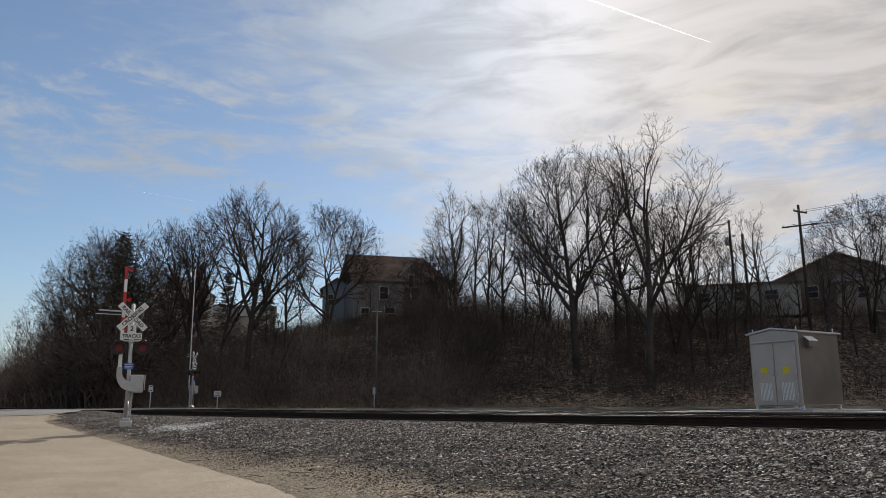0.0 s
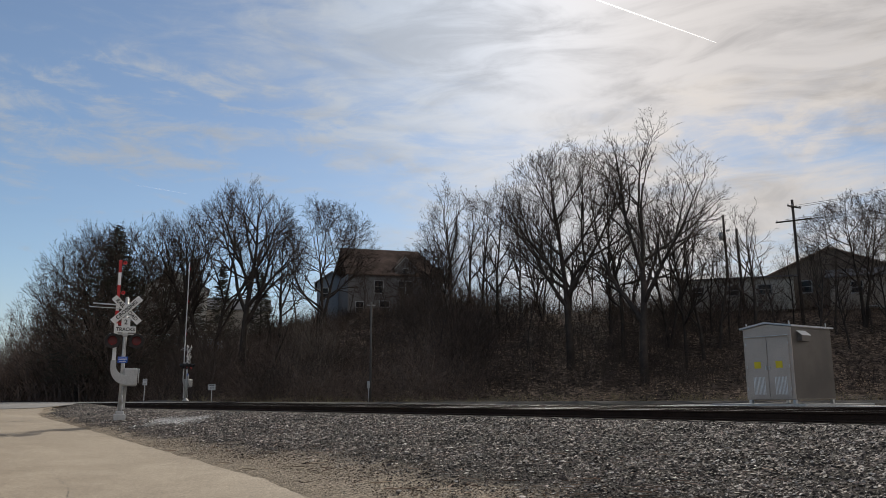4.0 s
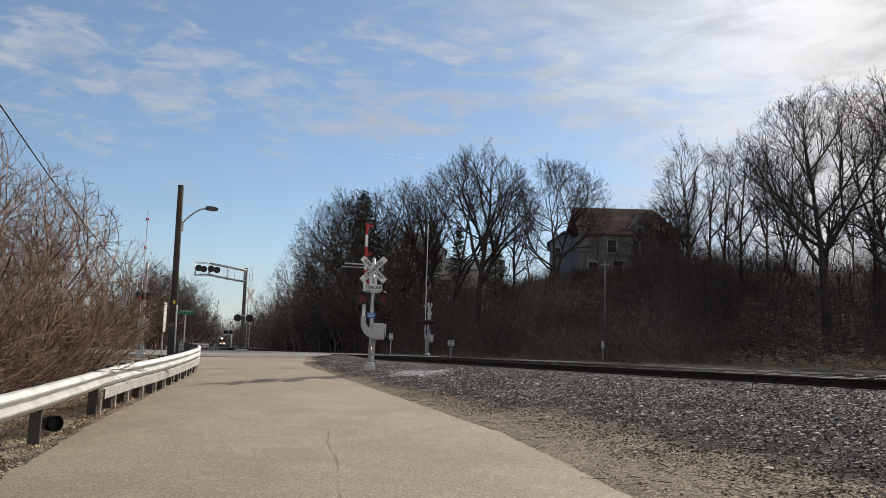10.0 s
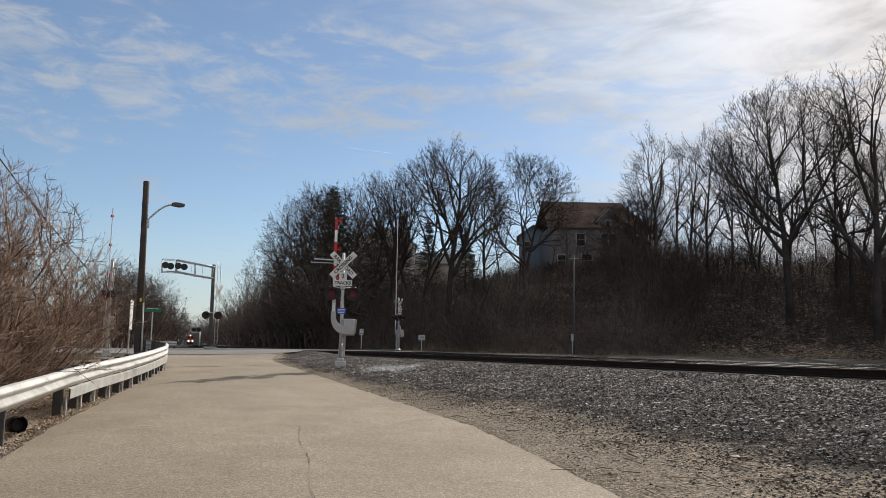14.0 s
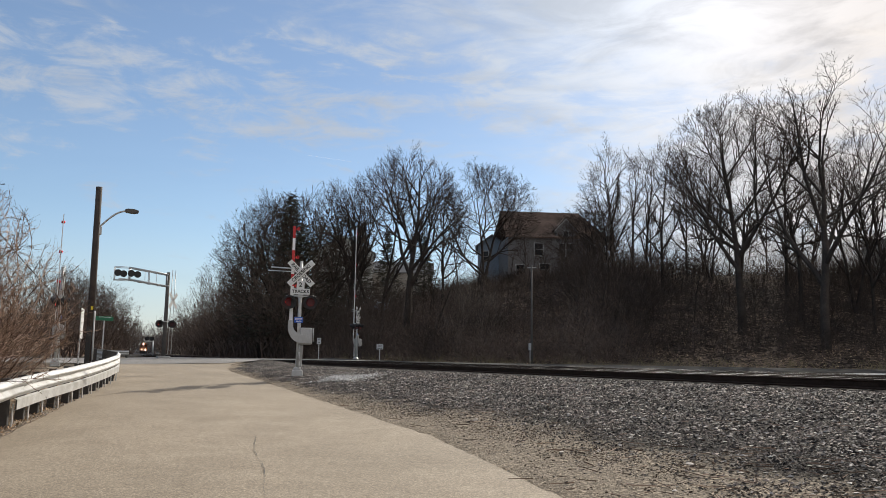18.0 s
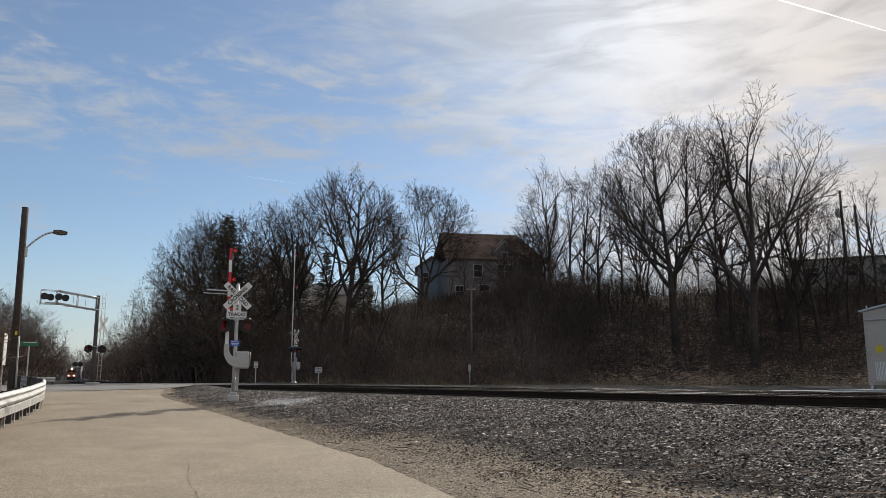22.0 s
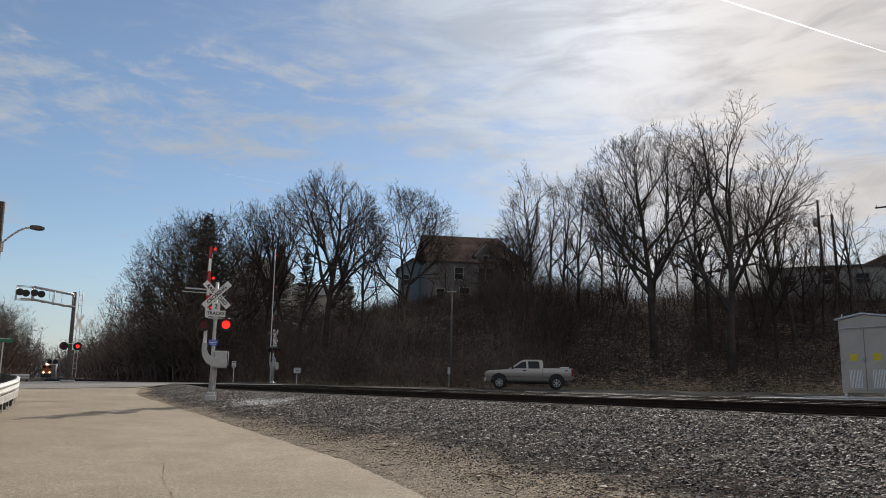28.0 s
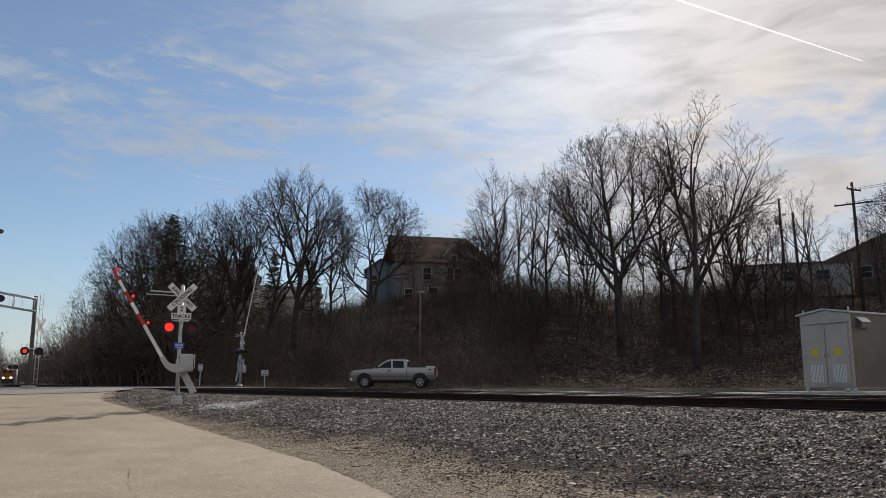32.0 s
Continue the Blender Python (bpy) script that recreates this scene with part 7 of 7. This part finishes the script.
    f = [(1.12, -0.8, 1.27), (1.12, 0.8, 1.27), (0.44, 0.68, 1.72), (0.44, -0.68, 1.72)]
    bm.faces.new([bm.verts.new((x + 0.03, y, z + 0.02)) for x, y, z in f])
    part("windscreen", bm, M_GLASS, cab)
    bm = B()
    bm.faces.new([bm.verts.new(v) for v in ((-0.97, -0.7, 1.38), (-0.97, 0.7, 1.38), (-0.945, 0.66, 1.7), (-0.945, -0.66, 1.7))])
    part("rear_window", bm, M_GLASS, cab)
    part("bed_floor", box(B(), -1.85, 0, 1.305, 1.66, 1.6, 0.01), M_DARK, t, "dark open load bed")
    part("bed_cargo", box(B(), -2.35, -0.45, 1.36, 0.55, 0.35, 0.1, 0.02), M_WHITE, t, "white bundle in the bed")
    part("front_bumper", box(B(), 2.66, 0, 0.56, 0.18, 1.86, 0.24, 0.04), M_CHROME, t, "chrome bumper")
    part("rear_bumper", box(B(), -2.88, 0, 0.6, 0.16, 1.86, 0.2, 0.03), M_DARK, t)
    part("grille", box(B(), 2.64, 0, 0.86, 0.06, 1.1, 0.26, 0.01), M_DARK, t)
    part("underbody", box(B(), 0, 0, 0.42, 4.6, 1.4, 0.16, 0.03), M_DARK, t)
    for x in (1.8, -1.78):
        part("wheel_well", box(B(), x, 0, 0.74, 1.06, 1.74, 0.52, 0.05), M_DARK, t, "dark wheel well")
    wheels = []
    for x in (1.78, -1.78):
        for sgn in (-1, 1):
            bm = rod(B(), (0, -0.13, 0), (0, 0.13, 0), 0.385, n=28)
            bmesh.ops.bevel(bm, geom=[e for e in bm.edges if abs(e.verts[0].co.y - e.verts[1].co.y) < 0.01], offset=0.04, segments=2, affect="EDGES")
            wh = part("wheel", bm, M_TYRE, t, "black tyre")
            wh.location = (x, sgn * 0.83, 0.385)
            bm = rod(B(), (0, sgn * 0.12, 0), (0, sgn * 0.15, 0), 0.06, n=12)
            for k in range(20):
                q0, q1 = 2 * math.pi * k / 20, 2 * math.pi * (k + 1) / 20
                rod(bm, (0.225 * math.cos(q0), sgn * 0.13, 0.225 * math.sin(q0)), (0.225 * math.cos(q1), sgn * 0.13, 0.225 * math.sin(q1)), 0.016, n=6, cap=False)
            for k in range(6):
                box(bm, 0.13, sgn * 0.135, 0, 0.18, 0.02, 0.055, 0.0, Matrix.Rotation(2 * math.pi * k / 6, 4, "Y"))
            part("rim", bm, M_RIM, wh, "grey alloy rim")
            wheels.append(wh)
    MOVES["truck"], MOVES["wheels"] = t, wheels


def build_train():
    t = thing("locomotive", Matrix.Identity(4), "orange and black freight locomotive with lit headlights", "locomotive")
    # local: the nose points to -y, rails at z = 0
    part("underframe", box(B(), 0, 9.5, 1.15, 3.0, 19.0, 0.5, 0.05), M_LOCO, t)
    bm = B()
    prism(bm, [(-1.2, 1.4), (-1.2, 2.7), (-0.7, 3.0), (0.7, 3.0), (1.2, 2.7), (1.2, 1.4)], "y", 0.3, 2.2)
    part("nose", bm, M_ORANGE, t, "orange short nose")
    bm = B()
    prism(bm, [(-1.5, 1.4), (-1.5, 4.2), (-0.9, 4.65), (0.9, 4.65), (1.5, 4.2), (1.5, 1.4)], "y", 2.2, 4.8)
    cab = part("cab", bm, M_ORANGE, t, "orange cab")
    for x in (-0.75, 0.75):
        part("windscreen", box(B(), x, 2.18, 3.55, 0.9, 0.06, 0.75, 0.02), M_GLASS, cab)
    part("hood", box(B(), 0, 12.0, 2.9, 2.0, 14.2, 3.0, 0.1), M_LOCO, t, "black long hood")
    for x in (-0.14, 0.14):
        part("headlight", rod(B(), (x, 2.12, 4.35), (x, 2.2, 4.35), 0.14, n=14), M_HEAD, t, "lit headlight")
    for x in (-0.95, 0.95):
        part("ditch_light", rod(B(), (x, 0.12, 1.75), (x, 0.22, 1.75), 0.15, n=14), M_HEAD, t, "lit ditch light")
    bm = B()
    prism(bm, [(-1.5, 0.15), (1.5, 0.15), (1.5, 1.35), (-1.5, 1.35)], "y", -0.1, 0.25)
    part("pilot", bm, M_LOCO, t)
    for y in (1.5, 12.5):
        part("truck_frame", box(B(), 0, y + 2, 0.55, 2.6, 4.2, 0.7, 0.05), M_LOCO, t)
    MOVES["train"] = t


# ---- contrails ----
def build_contrails():
    def trail(name, az0, el0, az1, el1, width, label, tail):
        far = 3600.0
        def way(az, el):
            return Vector((-math.sin(radians(az)) * math.cos(radians(el)), math.cos(radians(az)) * math.cos(radians(el)), math.sin(radians(el))))
        a, b = way(az0, el0) * far, way(az1, el1) * far
        c = thing(name, Matrix.Translation(b), label, "contrail")
        rng = random.Random(2)
        bm = B()
        n, rings = 60, []
        for i in range(n + 1):
            k = i / n
            p = (a - b) * k
            w = width * (0.45 + 0.55 * min(1, k * 3)) * rng.uniform(0.94, 1.06) * (1 if i else 0.1)
            side = Vector((0, 0, 1)).cross(b - a).normalized()
            up = (b - a).normalized().cross(side)
            rings.append([bm.verts.new(p + side * w * math.cos(q * math.pi / 3) * 0.6 + up * w * math.sin(q * math.pi / 3)) for q in range(6)])
        for r0, r1 in zip(rings, rings[1:]):
            for q in range(6):
                bm.faces.new((r0[q], r0[(q + 1) % 6], r1[(q + 1) % 6], r1[q]))
        part("vapour", bm, M_VAPOUR, c, smooth=True)
        return c, way
    MOVES["contrail"] = trail("contrail", -2.0, 31.5, -20.17, 24.35, 4.0, "thin white jet contrail", 0)
    trail("old_contrail", 21.6, 14.35, 17.6, 13.98, 0.24, "short faint old contrail", 0)


def build_finds():
    for s, n, r, lab in ((15.8, 9.66, 0.045, "white limestone lump on the dark gravel"), (10.2, 8.2, 0.04, "pale stone lump on the gravel bank"), (8.0, 6.3, 0.03, "small pale stone by the roadside")):
        p = xy(s, n)
        rng = np.random.default_rng(int(s * 10))
        bm = bmesh.new()
        bmesh.ops.create_icosphere(bm, subdivisions=1, radius=r)
        for v in bm.verts:
            v.co = Vector((v.co.x * 1.3, v.co.y, v.co.z * 0.7)) * rng.uniform(0.8, 1.15)
        ob = part("pale_stone", bm, M_CHIP)
        ob.location = (p[0], p[1], ground_z(*p) + r * 0.45)
        tagged(ob, lab, "stone", "pale stones")
    rng = np.random.default_rng(61)
    k = 300
    s = np.where(np.arange(k) < 100, rng.uniform(2, 16, k), rng.normal(5.0, 1.6, k))
    n = right_edge(s) + np.where(np.arange(k) < 100, np.abs(rng.normal(0.3, 1.6, k)), np.abs(rng.normal(2.0, 1.1, k)))
    p = s[:, None] * U + n[:, None] * W
    a, length = rng.uniform(0, 6.283, k), rng.uniform(0.05, 0.4, k)
    q0 = np.column_stack([p, height(p[:, 0], p[:, 1]) + 0.012])
    q1 = q0 + np.column_stack([np.cos(a) * length, np.sin(a) * length, rng.uniform(0, 0.03, k)])
    v, f = tubes(q0, q1, np.full(k, 0.006), np.full(k, 0.003), 3)
    tagged(quick("fallen_twigs", v.tolist(), f.tolist(), M_SHRUB), "scattered brown twigs and straw beside the road", "twigs", kind="stuff")
    spots = [xy(rng.normal(5.0, 0.45), rng.normal(5.75, 0.3)) for _ in range(260)]
    thicket("moss_patch", spots, (0.02, 0.05), 5, M_MOSS, "low yellow-green moss patch at the gravel edge", 62, 0.008, 0.9, 2)
    # dry leaves along the verge under the guardrail
    k = 4200
    s = rng.uniform(6, 30, k)
    n = left_edge(s) - 0.15 - rng.random(k) ** 1.3 * 2.2
    p = s[:, None] * U + n[:, None] * W
    q0 = np.column_stack([p, height(p[:, 0], p[:, 1]) + 0.015])
    a = rng.uniform(0, 6.283, k)
    q1 = q0 + np.column_stack([np.cos(a) * 0.035, np.sin(a) * 0.035, rng.uniform(0, 0.035, k)])
    v, f = ribbons(q0, q1, np.full(k, 0.014), np.full(k, 0.007), rng)
    tagged(quick("dry_leaves", v.tolist(), f.tolist(), M_LEAF), "dry brown leaves on the verge under the guardrail", "leaves", kind="stuff")


def build_birds():
    """A small flock that flies from one tree to another."""
    rng = random.Random(14)
    flock = []
    for k in range(22):
        b = thing("bird", Matrix.Identity(4), "small dark bird flying in a loose flock", "bird", "flock of birds")
        bm = bmesh.new()
        bmesh.ops.create_icosphere(bm, subdivisions=1, radius=0.05)
        for v in bm.verts:
            v.co = Vector((v.co.x * 2.0, v.co.y * 0.9, v.co.z * 0.9))
        rod(bm, (-0.09, 0, 0), (-0.17, 0, 0.005), 0.025, 0.035, 6)
        bmesh.ops.scale(bm, vec=(0.62, 0.62, 0.62), verts=bm.verts[:])
        part("body", bm, M_BIRD, b)
        for sgn in (-1, 1):
            bm = B()
            prism(bm, [(0.06, 0.02 * sgn), (0.05, 0.1 * sgn), (-0.01, 0.2 * sgn), (-0.05, 0.09 * sgn), (-0.05, 0.02 * sgn)], "z", -0.004, 0.004)
            bmesh.ops.scale(bm, vec=(0.62, 0.62, 0.62), verts=bm.verts[:])
            part("wing", bm, M_BIRD, b).rotation_euler = (sgn * rng.uniform(-0.5, 0.8), 0, 0)
        flock.append((b, rng.gauss(0, 1.75), rng.gauss(0, 0.45), rng.uniform(-3, 3)))
    MOVES["birds"] = flock


M_VAPOUR = bpy.data.materials.new("vapour")
M_VAPOUR.use_nodes = True
_n, _l = M_VAPOUR.node_tree.nodes, M_VAPOUR.node_tree.links
_n.clear()
_mix, _tr, _df, _tl, _add, _out = (_n.new("ShaderNode" + k) for k in ("MixShader", "BsdfTransparent", "BsdfDiffuse", "BsdfTranslucent", "AddShader", "OutputMaterial"))
_df.inputs[0].default_value = _tl.inputs[0].default_value = (0.9, 0.88, 0.86, 1)
_mix.inputs[0].default_value = 0.27
_l.new(_df.outputs[0], _add.inputs[0]), _l.new(_tl.outputs[0], _add.inputs[1])
_l.new(_tr.outputs[0], _mix.inputs[1]), _l.new(_add.outputs[0], _mix.inputs[2]), _l.new(_mix.outputs[0], _out.inputs[0])


def near_bank(rng, k):
    s = 1 + 39 * rng.random(k) ** 1.45
    e = right_edge(s)
    n = e + (12.6 - e) * rng.random(k) ** 0.8
    keep = (rng.random(k) < np.clip((n - e) / dirt_width(s) - 0.3, 0.02, 1) ** 1.5) & (s > 0.28 * n)
    return s[keep], n[keep]


def foot_of_bank(rng, k):
    s = rng.uniform(0.5, 33, k)
    return s, right_edge(s) - 0.2 + 1.1 * dirt_width(s) * rng.random(k)


def road_rim(rng, k):
    s = 0.5 + 32 * rng.random(k) ** 1.4
    return s, right_edge(s) + rng.normal(0.0, 0.3, k) * (0.6 + 0.5 * np.sin(0.9 * s) * np.sin(2.3 * s))


def shoulder(rng, k):
    s = 1.5 + 28 * rng.random(k) ** 1.5
    f = 1.3 * rng.random(k) ** 0.6
    patch = np.sin(1.9 * s + 0.7 * np.sin(3 * s)) * np.sin(2.2 * f + 1.1 * s)
    keep = rng.random(k) < np.clip(f + 0.25 * patch, 0.04, 1)
    return s[keep], (right_edge(s) + 0.05 + f * dirt_width(s))[keep]


def debris_line(rng, k):
    s = 3 + 15 * rng.random(k) ** 1.2
    off = np.interp(s, [3, 6, 10, 14, 18], [1.6, 1.25, 0.85, 0.55, 0.35])
    side = np.where(rng.random(k) < 0.4, 0.35, 0.0)
    n = right_edge(s) + off + side + rng.normal(0, 0.16, k) + 0.08 * np.sin(2.1 * s)
    keep = rng.random(k) < 0.35 + 0.65 * (np.sin(1.3 * s) * np.sin(3.1 * s) > -0.1)
    return s[keep], n[keep]


def mulch_zone(rng, k):
    s = 2.5 + 11 * rng.random(k) ** 1.5
    n = right_edge(s) + dirt_width(s) * np.abs(rng.normal(0.75, 0.4, k))
    patch = np.sin(2.7 * s + 1.9 * n) * np.sin(1.3 * n - 0.8 * s)
    keep = (rng.random(k) < 0.45 + 0.55 * patch) & (n > right_edge(s) + 0.3)
    return s[keep], n[keep]


def white_patch(rng, k):
    az, d = np.radians(rng.normal(18.0, 1.2, k)), rng.normal(24.6, 0.8, k)
    x, y = -d * np.sin(az), d * np.cos(az)
    keep = np.sin(2.3 * x) * np.cos(1.9 * y) > rng.uniform(-0.9, 0.3, k)
    s, n = (x * U[0] + y * U[1])[keep], (x * W[0] + y * W[1])[keep]
    ok = n > right_edge(s) + 0.3
    return s[ok], n[ok]


def verge(rng, k):
    s = rng.uniform(6, 30, k)
    return s, left_edge(s) - rng.random(k) ** 1.5 * 1.3


def hill_foot(rng, k):
    az, d = np.radians(rng.uniform(-36, 6, 3 * k)), rng.uniform(22, 70, 3 * k)
    x, y = -d * np.sin(az), d * np.cos(az)
    f = foot_distance(x, y)
    drift = np.sin(0.7 * x + 1.1 * np.sin(0.5 * y)) * np.cos(0.9 * y + 0.3 * x)
    keep = (f > -0.5) & (f < 18) & (rng.random(3 * k) < np.clip(0.35 + 0.6 * drift, 0.05, 1))
    x, y = x[keep][:k], y[keep][:k]
    return x * U[0] + y * U[1], x * W[0] + y * W[1]


build_ground()
build_roads()
build_tracks()
build_signals()
build_gantry()
build_guardrail()
build_street_lamp()
build_signs()
build_pad()
build_cabinet()
build_houses()
build_utility_poles()
build_truck()
build_train()
build_contrails()
build_trees()
build_brush()
build_finds()
build_birds()
leaves = stones("fallen_leaves", 16000, hill_foot, (0.035, 0.085), "drifts of pale dry leaves on the wooded slope", 39, M_LEAF, 0.9)
tagged(leaves, "drifts of pale dry leaves on the wooded slope", "leaves", kind="stuff")
stones("track_ballast", 170000, near_bank, (0.011, 0.042), "loose dark grey crushed stone on the track bank", 31, None, 0.42)
stones("pale_chips", 20000, near_bank, (0.014, 0.045), "pale stone chips scattered over the dark gravel", 34, M_CHIP, 0.35)
stones("roadside_grit", 22000, foot_of_bank, (0.004, 0.011), "tan grit and dirt along the road edge", 35, M_GRIT)
stones("shoulder_gravel", 60000, shoulder, (0.005, 0.021), "mixed brown and grey gravel pressed into the dirt beside the road", 61, None, 0.4)
stones("bark_debris", 8000, debris_line, (0.005, 0.016), "dark brown bark and leaf debris along the rut beside the road", 38, M_MULCH, 0.5)
stones("mulch_scatter", 11000, mulch_zone, (0.006, 0.026), "brown bark chips and leaf litter trodden into the gravel", 40, M_MULCH, 0.4)
stones("white_stone_patch", 5000, white_patch, (0.015, 0.042), "patch of white limestone beside the crossing signal", 32, M_LIME, 0.4)
stones("edge_sand", 40000, road_rim, (0.003, 0.008), "tan sand and grit spilled over the road edge", 37, M_GRIT, 0.4)
tagged(stones("verge_leaves", 3200, verge, (0.012, 0.04), "dry tan leaves along the verge", 62, M_LEAF, 0.3), "dry tan leaves lying along the verge under the guardrail", "leaves", kind="stuff")
stones("verge_chips", 7000, verge, (0.008, 0.022), "pale stone chips under the guardrail", 36, M_CHIP)
stones("verge_gravel", 15000, verge, (0.009, 0.026), "pale gravel along the road verge", 33, M_GRIT)


def motions():
    # the crossing gates come down
    swing = [(0, 0), (29.1, 0), (29.5, 2.5), (30.0, 8.5), (30.4, 13.4), (30.8, 18.2), (31.2, 22.5), (31.6, 26.6), (32, 30.6)]
    for key, sgn in (("near_gate", -1), ("hidden_gate", -1), ("far_gate", 0.75)):
        hub = MOVES[key]
        at = Matrix.Translation(hub.location)
        walk(hub, [(t, at @ Matrix.Rotation(radians(a * sgn), 4, "Y")) for t, a in swing])
    # flashers turn their lit face out by turns
    turns = [24.3, 24.95, 25.7, 26.45, 27.2, 27.93, 28.65, 29.37, 30.1, 30.82, 31.55]
    for key in ("near_lenses", "gantry_lenses"):
        for side, lens in enumerate(MOVES[key]):
            at = Matrix.Translation(lens.location)
            rows, angle = [(0.0, 0)], 0
            for k, t in enumerate(turns):
                if k == 0 and side == 1:
                    continue
                for step in range(4):
                    rows.append((t - 0.05 + step / 30, angle + 60 * step))
                angle += 180
            rows.append((32.0, angle))
            walk(lens, [(t, at @ Matrix.Rotation(radians(a), 4, "Z")) for t, a in rows])
    for lens in MOVES["arm_lenses"]:
        at = Matrix.Translation(lens.location)
        walk(lens, [(t, at @ Matrix.Rotation(radians(a), 4, "Z")) for t, a in ((0, 0), (24.25, 0), (24.28, 60), (24.32, 120), (24.35, 180), (32, 180))])
    # the pickup slows to a stop before the crossing
    ahead = Vector((-math.sin(radians(85)), math.cos(radians(85)), 0))
    start = Vector((0.7, 51.0, 0))
    run = [(0, -90), (21.0, -90), (22.5, -76), (24.0, -50), (25.5, -25), (26.5, -11.5), (27.0, -7.0), (27.5, -3.29), (28, 0.11), (28.5, 2.63), (29, 4.61), (29.5, 5.84), (30, 6.6), (30.5, 6.8), (32, 6.8)]
    ts, ls = zip(*run)
    rows = []
    for t in [0.0, 20.9] + [21 + k / 6 for k in range(67)]:
        p = start + ahead * float(np.interp(t, ts, ls))
        rows.append((t, pose(p.x, p.y, ground_z(p.x, p.y) + 0.15, 0, 0, 180)))
    walk(MOVES["truck"], rows)
    for wheel in MOVES["wheels"]:
        at = Matrix.Translation(wheel.location)
        rows = [(0.0, at)]
        for k in range(21 * 30, 32 * 30 + 1):
            t = k / 30
            rows.append((t, at @ Matrix.Rotation((float(np.interp(t, ts, ls)) + 90) / 0.385, 4, "Y")))
        walk(wheel, rows)
    # the birds rise from one tree and settle in another
    for b, across, up, away in MOVES["birds"]:
        rows = []
        for t, az, el in ((0, 14.2, 12.2), (18.6, 14.2, 12.2), (19.0, 11.2, 14.9), (19.5, 7.1, 15.85), (20.0, 2.8, 16.4), (20.5, -4.0, 16.6), (21.0, -9.0, 15.8), (21.5, -11.5, 14.0), (32, -11.5, 14.0)):
            wide = float(np.interp(t, [18.6, 19.2, 20.7, 21.5], [0.5, 1, 1, 0.5]))
            x, y = polar(az + across * wide, 72 + away)
            rows.append((t, pose(x, y, EYE[2] + 72 * math.tan(radians(el + up * wide)), 0, 0, -5)))
        walk(b, rows)
    # the train comes on along the near track
    rows = []
    for t in range(0, 33, 2):
        s = 255 + 7.8 * (32 - t)
        p, q = xy(s, N_TRACK[0] + float(shift(s))), xy(s + 10, N_TRACK[0] + float(shift(s + 10)))
        rows.append((t, pose(p[0], p[1], RAIL_TOP, 0, 0, math.degrees(math.atan2(-(q[0] - p[0]), q[1] - p[1])))))
    walk(MOVES["train"], rows)
    trail, way = MOVES["contrail"]
    rows = []
    for t in (0, 8, 16, 24, 32):
        k = t / 32
        rows.append((t, Matrix.Translation(way(-20.17 - 6.2 * k, 24.35 - 3.95 * k) * 3600)))
    walk(trail, rows)


motions()
